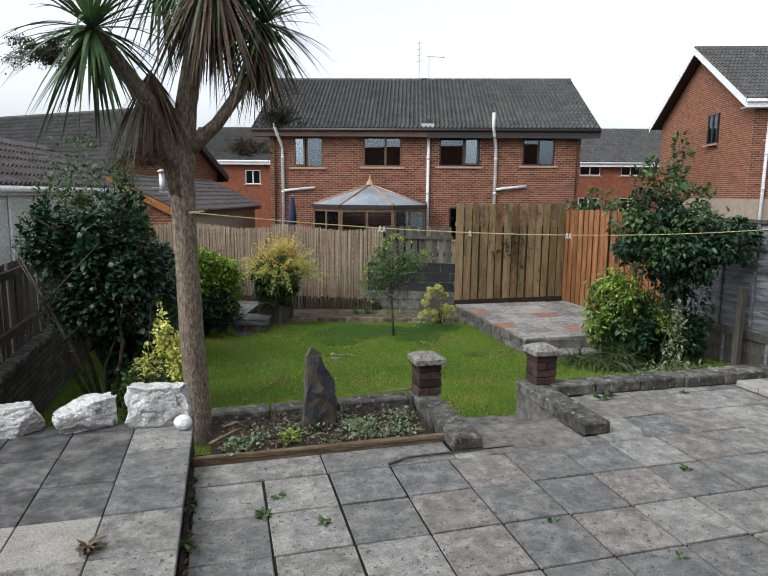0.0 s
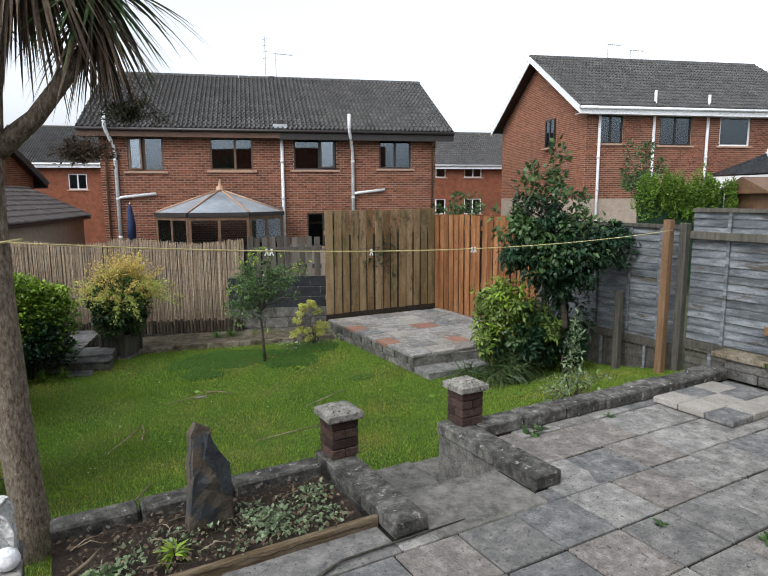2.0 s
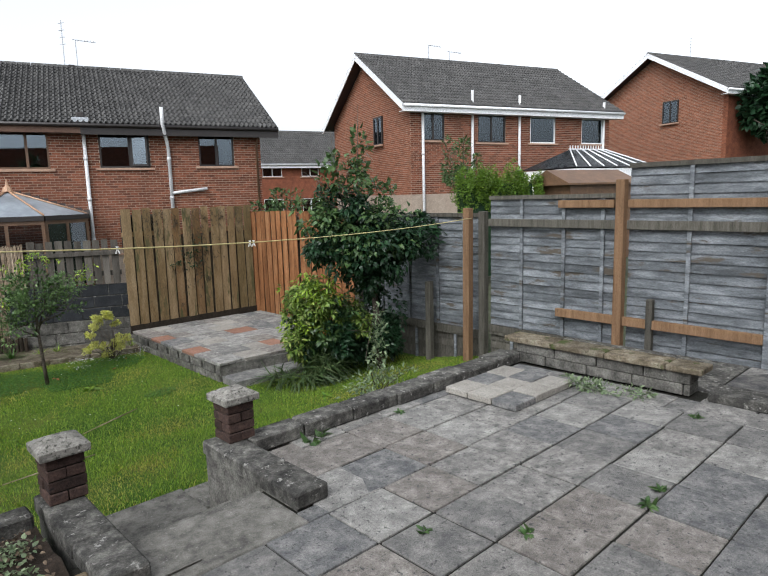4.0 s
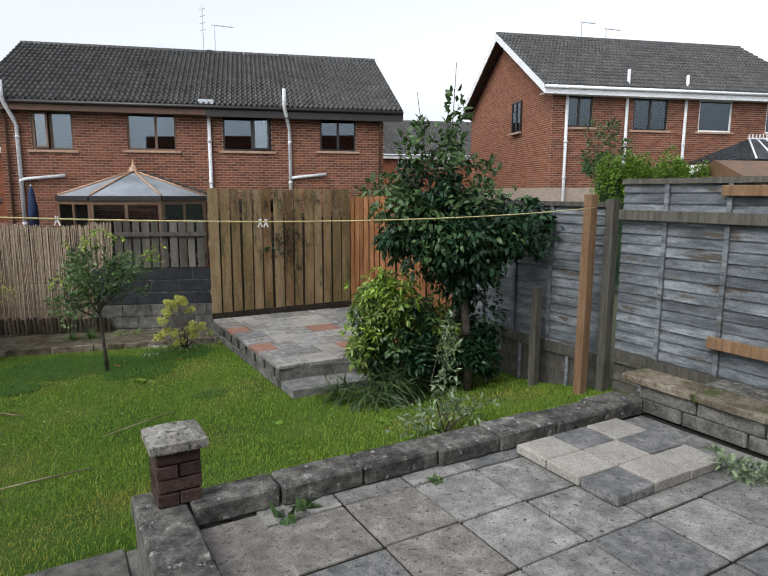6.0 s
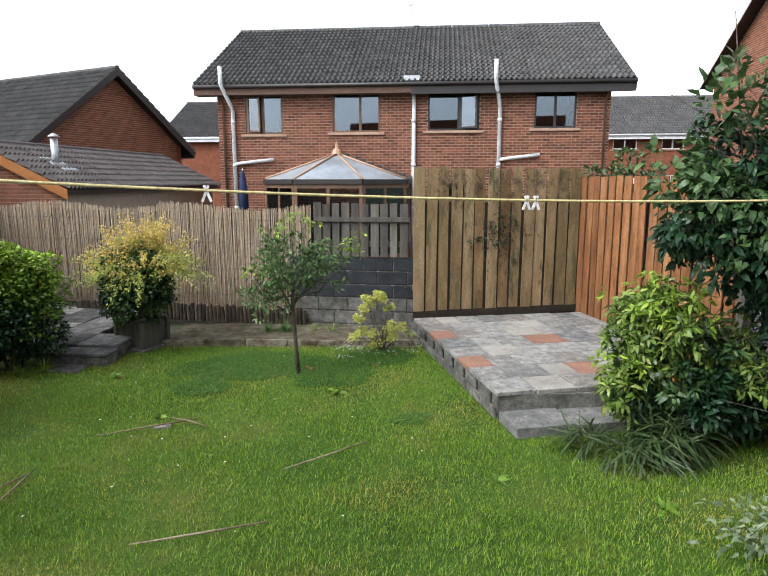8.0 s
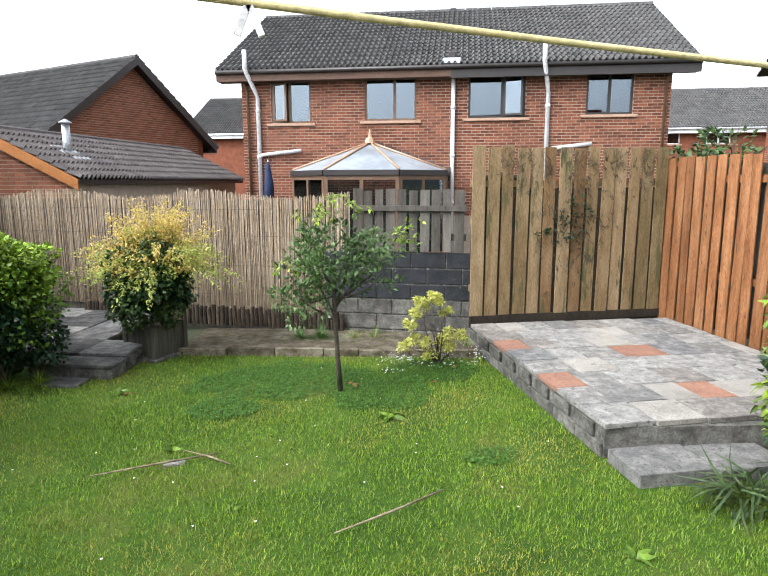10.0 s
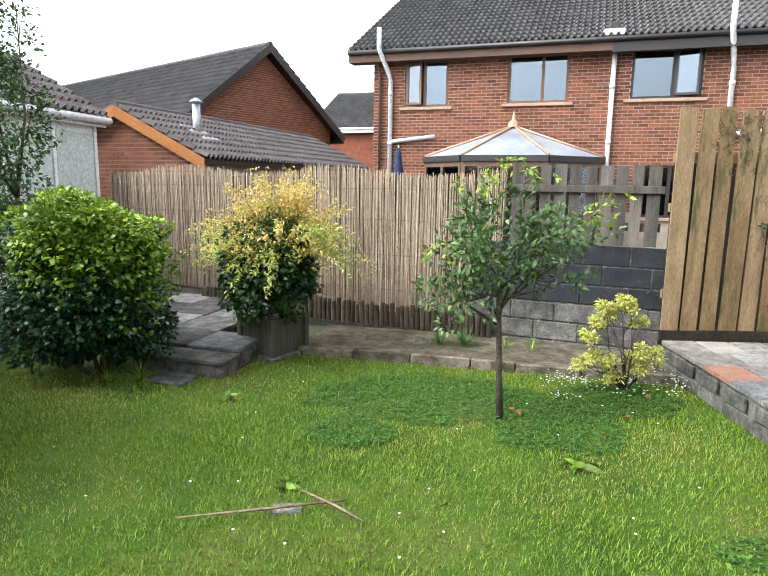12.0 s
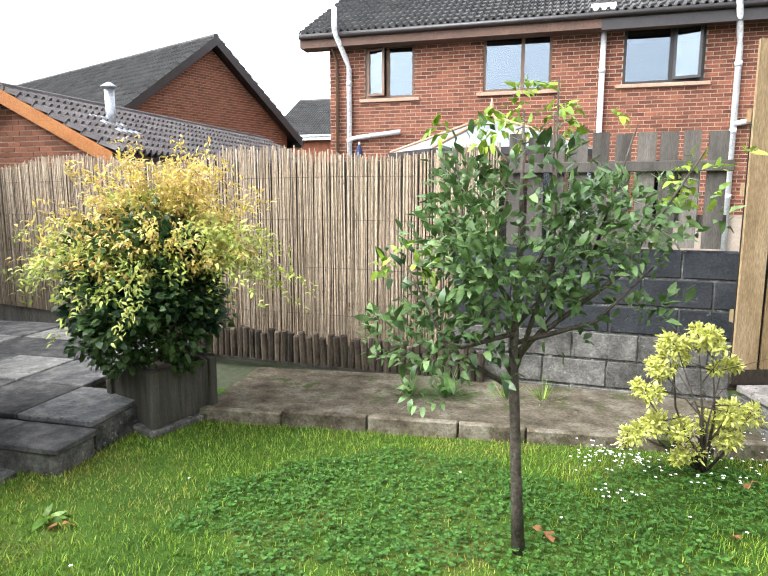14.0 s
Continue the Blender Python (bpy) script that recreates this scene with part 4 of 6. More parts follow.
for sgn in (0, 1):
    bm = bmesh.new()
    y0 = -0.15 if sgn == 0 else 3.25
    c = [(-0.12, y0, 1.5), (-0.12, y0, 1.73), (-0.12, 1.55, 2.69), (-0.12, 1.55, 2.46)]
    q = [bm.verts.new(v) for v in c] + [bm.verts.new((v[0] + 0.018, v[1], v[2])) for v in c]
    bm.faces.new(q[:4])
    bm.faces.new(q[7:3:-1])
    for i in range(4):
        bm.faces.new((q[i], q[(i + 1) % 4], q[(i + 1) % 4 + 4], q[i + 4]))
    bmesh.ops.recalc_face_normals(bm, faces=bm.faces)
    part("bargeboard", bm, M_WHITE, out)

# ---- boundaries ----
def along(a, b):
    """The frame whose x runs from a to b on plan, and the length."""
    a, b = Vector((*a, 0)), Vector((*b, 0))
    return Matrix.Translation(a) @ Matrix.Rotation(math.atan2(b.y - a.y, b.x - a.x), 4, "Z"), (b - a).length


def board_fence(name, label, a, b, z0, z1, pitch, width, material, wob=0.01, group="", rails=(), both=False):
    m, ln = along(a, b)
    f = thing(name, label, "fence", m)
    n = round(ln / pitch)
    rnd = random.Random(name + str(z1))
    me = [boxes_mesh("board", [(0, -0.01 + 0.002 * k, 0)], [(width * (1 - 0.06 * k), 0.01, z1 - z0)]) for k in range(3)]
    for k in range(n):
        o = link_mesh("board", me[k % 3], material, f)
        o.matrix_basis = pose(k * ln / n, rnd.choice((-0.012, 0.0)), z0, rnd.uniform(-0.4, 0.4), rnd.uniform(-0.5, 0.5), 0) @ Matrix.Diagonal((1, 1, 1 + rnd.uniform(-wob, wob), 1))
    for z in rails:
        box("rail", (0, 0.014, z), (ln, 0.06, z + 0.08), material, f)
    return f


# large closed gate of vertical boards
g = board_fence("boarded_gate", "tall weathered tan gate of vertical boards above the stone platform", (4.69, 11.62), (7.24, 11.62), -0.4, 1.62, 0.182, 0.158, M_GATE, 0.008, rails=(-0.1, 0.7, 1.15))
# thin dark sheet behind the gaps between boards, dark board along the foot
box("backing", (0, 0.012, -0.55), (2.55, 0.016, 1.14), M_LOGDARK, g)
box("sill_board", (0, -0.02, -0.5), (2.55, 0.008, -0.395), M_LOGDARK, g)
of = board_fence("orange_fence", "orange-stained vertical board fence beside the gate", (7.24, 11.62), (7.62, 8.6), -0.62, 1.5, 0.15, 0.132, M_ORANGE, 0.006, rails=(0.1, 1.2))
box("backing", (0, 0.08, -0.5), (3.0, 0.1, 1.4), M_GREYPOST, of)
board_fence("picket_fence", "old grey pickets above the block wall", (3.36, 12.27), (4.68, 11.78), 0.36, 1.12, 0.147, 0.115, M_OLD, 0.02, rails=(0.5,))
m, ln = along((3.36, 12.24), (4.68, 11.75))
tagged(box("picket_rail", (0, -0.03, 0.86), (ln, -0.004, 0.93), M_OLD, bevel=0.004, at=m), "grey board nailed across the pickets", "rail")
m, ln = along((3.0, 12.42), (4.78, 11.74))
bw = thing("block_wall", "low wall of dark painted concrete blocks", "wall", m, kind="structure")
z = LAWN - 0.1
for r in range(6):
    x = -0.2 if r % 2 else 0.0
    while x < ln:
        s, e = max(x, 0) + 0.006, min(x + 0.44, ln) - 0.006
        if e - s > 0.05:
            box("block", (s, 0, z + 0.006), (e, 0.1, z + 0.19), M_BLOCK2 if r < 3 else M_BLOCK, bw, bevel=0.006)
        x += 0.44
    z += 0.2
box("mortar", (0.008, 0.012, LAWN - 0.1), (ln - 0.008, 0.09, z - 0.012), M_CONC, bw)

# reed fence in two lengths
rng = np.random.default_rng(5)
for a, b in (((-2.1, 15.15), (1.08, 13.35)), ((1.08, 13.35), (3.32, 12.42))):
    m, ln = along(a, b)
    f = thing("reed_fence", "fence of split brown reed canes wired together", "fence", m)
    n = int(ln / 0.0075)
    x = np.linspace(0, ln, n) + rng.normal(0, 0.003, n)
    top = 1.06 + 0.05 * np.sin(x * 2.3 + a[0]) + rng.normal(0, 0.018, n)
    w, y, lean = rng.uniform(0.004, 0.0065, n), rng.uniform(-0.008, 0.008, n), rng.normal(0, 0.012, n)
    zb = np.full(n, -0.55)
    V = np.empty((n, 8, 3))
    for k, (dx, dy) in enumerate(((-1, 0), (0, -1), (1, 0), (0, 1))):
        V[:, k] = np.stack([x + dx * w, y + dy * w, zb], 1)
        V[:, k + 4] = np.stack([x + dx * w + lean, y + dy * w, top], 1)
    F = (np.arange(n)[:, None, None] * 8 + np.array([(0, 1, 5, 4), (1, 2, 6, 5), (2, 3, 7, 6), (3, 0, 4, 7), (4, 5, 6, 7)])[None]).reshape(-1, 4)
    tagged(link_mesh("reed", raw_mesh("reed", V.reshape(-1, 3), F, 4, False), M_CANE, f), kind="stuff")
    box("backing", (0, 0.03, -0.8), (ln, 0.05, 0.98), M_OLD, f)
    for z in (-0.3, 0.1, 0.5, 0.85):
        tube("wire", [(0, -0.012, z), (ln / 2, -0.012, z + 0.01), (ln, -0.012, z)], 0.0015, M_BARK, f, seg=4)

# half-round logs and the low slab border under it
log_a, log_b = (-0.3, 13.72), (3.2, 12.28)
m, ln = along(log_a, log_b)
lr = thing("log_roll_edging", "dark upright half logs along the foot of the reed fence", "edging", m)
rnd = random.Random(3)
k = 0.0
me = []
for i in range(3):
    bm = bmesh.new()
    add_tube(bm, [(0, 0, 0), (0, 0, 0.22 + 0.02 * i), (0, 0, 0.23 + 0.02 * i)], [0.03, 0.03, 0.022], 8)
    mm = bpy.data.meshes.new("log")
    bm.to_mesh(mm)
    bm.free()
    me.append(mm)
while k < ln:
    link_mesh("log", rnd.choice(me), M_LOG, lr, at=pose(k, rnd.uniform(-0.01, 0.01), -0.68, rnd.uniform(-2, 2), rnd.uniform(-3, 3)))
    k += 0.062

m, ln = along((1.25, 11.72), (4.6, 11.01))
bd = thing("border_edging", "low border of mossy stone slabs along the lawn", "edging", m, kind="structure")
k = 0.0
while k < ln:
    w = rnd.uniform(0.4, 0.6)
    box("slab", (k, 0, LAWN - 0.05), (min(k + w, ln) - 0.01, 0.06, -0.66 + rnd.uniform(-0.01, 0.01)), M_MOSSY, bd, bevel=0.006)
    k += w
box("border_slab", (0, 0.062, LAWN - 0.05), (ln, 1.02, -0.675), M_MOSSY, bd)

# grey lapped fence on the other side
def lap_panel(parent, x0, x1, z0, z1, battens, material=M_GREY):
    n = max(3, round((z1 - z0) / 0.1))
    h = (z1 - z0) / n
    rnd = random.Random(round(x0 * 100))
    p = thing("fence_panel", "weathered grey overlapping board panel", "")
    p.parent = parent
    for k in range(n):
        bm = bmesh.new()
        c = [(x0, -0.018, z0 + k * h - 0.012), (x1, -0.018, z0 + k * h - 0.012 + rnd.uniform(-0.006, 0.006)), (x1, 0.0, z0 + (k + 1) * h), (x0, 0.0, z0 + (k + 1) * h)]
        a = [bm.verts.new(v) for v in c]
        b = [bm.verts.new((v[0], v[1] + 0.012, v[2])) for v in c]
        bm.faces.new(a)
        bm.faces.new(b[::-1])
        for i in range(4):
            bm.faces.new((a[i], a[(i + 1) % 4], b[(i + 1) % 4], b[i]))
        bmesh.ops.recalc_face_normals(bm, faces=bm.faces)
        part("lap_board", bm, material, p)
    for x in battens:
        box("batten", (x - 0.022, -0.045, z0), (x + 0.022, -0.02, z1), M_GREY, p, bevel=0.003)
    box("top_rail", (x0, -0.05, z1 - 0.03), (x1, 0.03, z1 + 0.02), M_GREYPOST, p)


FX0, FY0, FX1, FY1 = 7.42, 8.75, 7.42, 2.0
m, ln = along((7.48, 8.62), (7.42, 1.87))
lf = thing("lapped_fence", "grey weathered lap-panel fence on timber posts", "fence", m)


def fy(y):
    return 8.75 - y


lap_panel(lf, fy(8.75), fy(6.15), -0.2, 1.45, [fy(8.2), fy(7.6), fy(7.0), fy(6.5)])
lap_panel(lf, fy(6.05), fy(4.25), -0.12, 1.68, [fy(5.55), fy(4.95), fy(4.45)])
lap_panel(lf, fy(4.15), fy(2.75), -0.05, 2.0, [fy(3.5)])
lap_panel(lf, fy(2.65), fy(0.9), 0.0, 2.0, [fy(2.1), fy(1.5)])
lap_panel(lf, fy(0.8), fy(-1.0), 0.0, 2.0, [fy(0.2)])
lap_panel(lf, fy(-1.1), fy(-2.9), 0.0, 2.0, [fy(-1.7)])
for k, (y0, y1) in enumerate(((8.75, 6.15), (6.05, 4.25), (4.15, 2.7), (2.6, -2.9))):
    lap_panel(lf, fy(y0), fy(y1), -0.78, -0.24 if k < 1 else -0.14, [fy(y0 - (y0 - y1) * q) for q in (0.2, 0.5, 0.8)], M_GREYPOST)
    box("gravel_rail", (fy(y0), -0.06, -0.24 if k < 1 else -0.13), (fy(y1), -0.02, -0.15 if k < 1 else -0.04), M_GREYPOST, lf)
box("rail", (fy(6.05), -0.075, 1.3), (fy(2.65), -0.03, 1.4), M_GREYPOST, lf, bevel=0.004)
box("rail", (fy(5.0), -0.09, 1.54), (fy(4.3), -0.04, 1.63), M_TANPOST, lf, bevel=0.004)
box("rail", (fy(4.14), -0.09, 1.54), (fy(2.75), -0.04, 1.63), M_TANPOST, lf, bevel=0.004)
box("rail", (fy(5.0), -0.12, 0.22), (fy(2.6), -0.07, 0.32), M_TANPOST, lf, bevel=0.004)
for y, z0, z1, w, mt in ((6.1, -0.8, 1.5, 0.1, M_GREYPOST), (4.2, -0.1, 1.85, 0.1, M_TANPOST), (2.7, -0.3, 2.05, 0.09, M_GREY), (0.85, 0, 2.05, 0.09, M_GREY), (-1.05, 0, 2.05, 0.09, M_GREY), (3.85, -0.1, 0.55, 0.07, M_GREYPOST), (8.7, -0.8, 1.5, 0.1, M_GREYPOST)):
    box("post", (fy(y) - w / 2, -0.06 - w, z0), (fy(y) + w / 2, -0.06, z1), mt, lf, bevel=0.006)
tagged(box("leaning_post", (-0.05, -0.05, 0), (0.05, 0.05, 2.3), M_TANPOST, bevel=0.006, at=pose(7.1, 6.05, LAWN, 0, 0.5)), "new tan timber post beside the fence, carrying the line", "post")
tagged(box("stub_post", (-0.045, -0.045, 0), (0.045, 0.045, 1.25), M_GREYPOST, bevel=0.006, at=pose(7.22, 6.85, LAWN)), "short dark weathered post by the fence", "post")

# left boundary: dark brick wall with a board fence on it
bl = thing("boundary_wall", "low dark brick wall", "wall", pose(-2.0, 4.6, -0.1, 0, 0, 91), kind="structure")
box("core", (0, 0.01, LAWN - 0.1), (7.0, 0.2, 0.13), M_JOINT, bl)
lo, hi = brick_rows(0, 7.0, LAWN - 0.02, 0.15, [], 0.01)
tagged(link_mesh("brickwork", boxes_mesh("brickwork", lo, hi), M_DARKBRICK, bl), kind="stuff")
for k in range(15):
    box("coping", (k * 0.46, -0.05, 0.14), (k * 0.46 + 0.45, 0.26, 0.2), M_CONC, bl, bevel=0.01)
board_fence("side_fence", "grey weathered vertical board fence on the brick wall", (-2.22, 11.5), (-2.1, 4.2), 0.1, 1.05, 0.12, 0.108, M_OLD, 0.008, rails=(0.3, 0.9))

# plain walls that close the place behind
tagged(box("house_wall", (-6.0, -3.3, -0.8), (8.0, -3.0, 5.2), M_BRICK), kind="structure")
tagged(box("side_wall", (-6.0, -3.0, -0.8), (-5.7, 5.0, 1.6), M_BRICK), kind="structure")

# ---- garden masonry ----
co = thing("bed_coping", "lichened concrete coping along the back of the bed", "wall", kind="structure")
rnd = random.Random(11)
for a, b in ((-0.1, 0.36), (0.365, 0.9), (0.905, 1.5)):
    box("coping_stone", (a, 4.5, LAWN - 0.1), (b - 0.008, 4.65, 0.11 + rnd.uniform(-0.008, 0.008)), M_CONC, co, bevel=0.015)
bed = thing("planting_bed", "small planting bed of dark soil edged with a plank", "flower bed", kind="structure")
bm = bmesh.new()
bmesh.ops.create_grid(bm, x_segments=40, y_segments=20, size=1)
for v in bm.verts:
    x, y = 0.7 + v.co.x * 0.8, 4.17 + v.co.y * 0.345
    v.co = (x, y, 0.03 + 0.03 * noise.noise(Vector((x * 6, y * 6, 0))) + 0.015 * noise.noise(Vector((x * 25, y * 25, 0))))
part("soil", bm, M_SOIL, bed, smooth=True)
box("edging_plank", (-0.21, 3.83, -0.02), (1.55, 3.868, 0.058), M_PLANKB, bed, bevel=0.008, at=pose(0, 0, 0, 0, 0, 0))

for nm, x0, x1, y0, y1 in (("left", 1.55, 1.77, 3.65, 4.5), ("right", 2.6, 2.83, 3.67, 4.52)):
    sw = thing("step_wall", "low block wall with lichened concrete coping beside the steps", "wall", kind="structure")
    box("body", (x0 + 0.015, y0 + 0.02, LAWN), (x1 - 0.015, y1 + 0.25, 0.0), M_BLOCK2, sw)
    ym = (y0 + y1) / 2
    box("coping_stone", (x0, y0, 0.0), (x1, ym - 0.005, 0.1), M_CONC, sw, bevel=0.012)
    box("coping_stone", (x0, ym + 0.005, 0.0), (x1, y1 + 0.27, 0.1), M_CONC, sw, bevel=0.012)


def pillar(x, y, z):
    p = thing("brick_pillar", "short dark brick pillar with a lichened stone cap", "pillar", pose(x, y, z), "pillars at the steps")
    r = random.Random(round(x * 10))
    for k in range(4):
        for s in (0, 1):
            if k % 2:
                lo, hi = ((-0.1, -0.1 + s * 0.102), (0.1, -0.002 + s * 0.102))
            else:
                lo, hi = ((-0.1 + s * 0.102, -0.1), (-0.002 + s * 0.102, 0.1))
            j = r.uniform(-0.006, 0.006)
            box("brick", (lo[0] + j, lo[1] + j, k * 0.068 + 0.003), (hi[0] + j, hi[1] + j, k * 0.068 + 0.064), M_PILLAR, p, bevel=0.005)
    box("mortar", (-0.088, -0.088, 0), (0.088, 0.088, 0.272), M_JOINT, p)
    bm = bmesh.new()
    w, t = 0.128, 0.272
    rings = [[(sx * q, sy * q, zz) for sx, sy in ((-1, -1), (1, -1), (1, 1), (-1, 1))] for q, zz in ((w, t), (w + 0.003, t + 0.008), (w + 0.003, t + 0.045), (w - 0.012, t + 0.055), (0.05, t + 0.085))]
    rv = [[bm.verts.new(c) for c in ring] for ring in rings]
    bm.faces.new(rv[0][::-1])
    bm.faces.new(rv[-1])
    for a, b in zip(rv, rv[1:]):
        for i in range(4):
            bm.faces.new((a[i], a[(i + 1) % 4], b[(i + 1) % 4], b[i]))
    part("cap", bm, M_CAP, p)
    return p


pillar(1.68, 4.64, 0.1)
pillar(2.8, 4.68, 0.1)

steps = thing("garden_steps", "concrete steps down from the patio to the lawn", "steps", kind="structure")
box("landing", (1.78, 3.54, -0.2), (2.59, 4.05, 0.004), M_STEP, steps, bevel=0.008)
for k, (y0, y1, z) in enumerate(((4.055, 4.41, -0.19), (4.415, 5.17, -0.38))):
    box("tread", (1.78, y0, LAWN - 0.1), (2.59, y1, z), M_STEP, steps, bevel=0.008)
box("tread", (1.3, 4.79, LAWN - 0.1), (1.775, 5.17, -0.385), M_STEP, steps, bevel=0.008)
box("tread", (2.595, 4.79, LAWN - 0.1), (3.0, 5.15, -0.39), M_STEP, steps, bevel=0.008)

kb = thing("patio_kerb", "row of lichened concrete kerb stones along the patio edge", "kerb", kind="structure")
box("retaining_wall", (2.835, 4.52, LAWN - 0.1), (6.0, 4.68, 0.0), M_BLOCK2, kb)
x = 2.84
rnd = random.Random(21)
while x < 5.9:
    w = rnd.uniform(0.42, 0.5)
    box("kerb_stone", (x, 4.5 - 0.02 * (x - 2.9) + rnd.uniform(-0.01, 0.01), 0.0), (min(x + w, 5.96) - 0.008, 4.69, 0.105 + rnd.uniform(-0.01, 0.01)), M_CONC, kb, bevel=0.012)
    x += w
rw = thing("seat_wall", "low double wall of grey concrete blocks with flat coping", "wall", kind="structure")
y = 4.62
for r in range(2):
    y = 4.62 - (0.1 if r else 0)
    while y > 2.82:
        e = max(y - 0.44, 2.8)
        box("block", (5.99, e + 0.005, 0.005 + r * 0.1), (6.19, y - 0.005, 0.1 + r * 0.1), M_BLOCK2, rw, bevel=0.006)
        y -= 0.44
y = 4.65
while y > 2.75:
    e = max(y - 0.55, 2.7)
    box("coping_stone", (5.95, e + 0.004, 0.206), (6.22, y - 0.004, 0.26), M_MOSSY, rw, bevel=0.008)
    y -= 0.55
box("end_step", (5.97, 2.2, 0.0), (6.25, 2.66, 0.09), M_CONC, rw, bevel=0.01)
box("fill", (6.23, 2.72, LAWN), (7.3, 4.66, -0.004), M_CONC, rw)
for k in range(4):
    box("slab", (6.27, 2.3 - k * 0.41, -0.03), (7.3, 2.7 - k * 0.41, 0.0), M_SLAB_DARK, rw, bevel=0.004)

# stone platform below the gate
pf = thing("stone_platform", "raised platform of mixed grey and red slabs on a low block wall", "platform", kind="structure")
PL = [(4.56, 8.3), (7.2, 7.9), (7.3, 11.55), (4.62, 11.55)]
prof = [(4.68, 8.45), (7.2, 8.1), (7.2, 11.5), (4.7, 11.5)]
bm = bmesh.new()
A = [bm.verts.new((*p, LAWN)) for p in prof]
B = [bm.verts.new((*p, -0.52)) for p in prof]
bm.faces.new(A[::-1])
bm.faces.new(B)
for i in range(4):
    bm.faces.new((A[i], A[(i + 1) % 4], B[(i + 1) % 4], B[i]))
part("wall", bm, M_BLOCK2, pf, "pale block side wall")
for k in range(8):
    for j in range(2):
        box("block", (4.655, 8.46 + k * 0.385 + 0.12 * j * (k < 7), LAWN + 0.005 + j * 0.11), (4.677, 8.46 + k * 0.385 + 0.375, LAWN + 0.105 + j * 0.11), M_BLOCK2, pf, bevel=0.004)
rnd = random.Random(8)
ny = 8
for j in range(ny):
    y0 = 8.42 + j * 3.12 / ny
    x = 4.66 + 0.02 * j / ny
    while x < 7.15:
        w = rnd.choice((0.3, 0.4, 0.4, 0.45))
        red = (j == 2 and x < 4.7) or (j == 5 and x < 4.8) or (j == 1 and 5.5 < x < 6) or (j == 4 and 5.4 < x < 5.8)
        box("slab", (x, y0 - 0.05 * (x - 4.56), -0.518), (min(x + w, 7.2) - 0.01, y0 + 3.12 / ny - 0.01 - 0.05 * (x - 4.56), -0.476 + rnd.uniform(-0.004, 0.004)), M_SLAB_RED if red else (M_SLAB_PALE if rnd.random() < 0.12 else M_SLAB), pf, bevel=0.004)
        x += w
box("step_slab", (4.68, 8.0, LAWN - 0.02), (5.23, 8.4, -0.655), M_SLAB, pf, bevel=0.006)
box("step_slab", (5.24, 7.96, LAWN - 0.02), (5.78, 8.35, -0.655), M_SLAB, pf, bevel=0.006)

# low stone deck by the planter
dk = thing("corner_paving", "low grey paved corner with a two-slab step", "paving", pose(0.74, 10.94, 0, 0, 0, -16), kind="structure")
box("base", (-3.2, 0.3, LAWN - 0.05), (-0.56, 2.5, -0.6), M_CONC, dk)
box("base", (-0.559, 0.3, LAWN - 0.05), (-0.02, 0.82, -0.6), M_CONC, dk)
rnd = random.Random(4)
for i in range(6):
    for j in range(4 if i else 1):
        w = 0.53
        box("slab", (-0.02 - (i + 1) * w, 0.29 + j * 0.55, -0.598), (-0.02 - i * w - 0.012, 0.29 + j * 0.55 + 0.538, -0.56 + rnd.uniform(-0.006, 0.006)), M_SLAB_DARK if (i + j) % 3 else M_SLAB, dk, bevel=0.006)
for i in range(2):
    box("step", (-0.46 * (i + 1), 0, LAWN - 0.05), (-0.46 * i - 0.012, 0.28, -0.635), M_BLOCK2, dk, bevel=0.008)
    box("slab", (-0.46 * (i + 1) - 0.01, -0.02, -0.632), (-0.46 * i - 0.008 + 0.02, 0.282, -0.595), M_SLAB_DARK, dk, bevel=0.006)
box("step", (-0.62, -0.3, LAWN - 0.05), (-0.22, -0.04, -0.72), M_SLAB_DARK, dk, bevel=0.01)

# ---- white rocks and standing stone ----
def rock(name, label, cat, x, y, z, sx, sy, sz, seed, material, group="", rz=0.0, amp=0.35):
    bm = bmesh.new()
    bmesh.ops.create_icosphere(bm, subdivisions=5, radius=1.15)
    rr_ = random.Random(seed)
    cuts = []
    for _ in range(13):
        n_ = Vector((rr_.gauss(0, 1), rr_.gauss(0, 1), rr_.gauss(0.15, 0.8))).normalized()
        cuts.append((n_, rr_.uniform(0.66, 0.9)))
    for v in bm.verts:
        p = v.co.copy()
        q = Vector((max(-0.8, min(0.8, p.x)), max(-0.8, min(0.8, p.y)), max(-0.55, min(0.7, p.z))))
        for n_, d_ in cuts:
            over = q.dot(n_) - d_
            if over > 0:
                q -= n_ * over
        q *= 1 + 0.14 * noise.noise(p * 2.6 + Vector((0, seed, 0))) - 0.09 * max(0, 0.12 - abs(noise.noise(p * 3.5 + Vector((seed, 3, 0))))) / 0.12 + 0.035 * noise.noise(Vector((q.x * 3, q.y * 3, q.z * 9)) + Vector((0, 0, seed)))
        v.co = (q.x * sx, q.y * sy, max(q.z, -0.5) * sz + 0.5 * sz)
    return tagged(part(name, bm, material, at=pose(x, y, z, 0, 0, rz)), label, cat, group)


rock("white_rock", "large white-painted craggy rock on the terrace edge", "rock", -0.45, 4.36, 0.13, 0.26, 0.17, 0.235, 1.0, M_ROCK, rz=-5)
rock("white_rock", "long low white-painted rock on the terrace edge", "rock", -0.95, 4.36, 0.13, 0.25, 0.15, 0.18, 4.0, M_ROCK, rz=12)
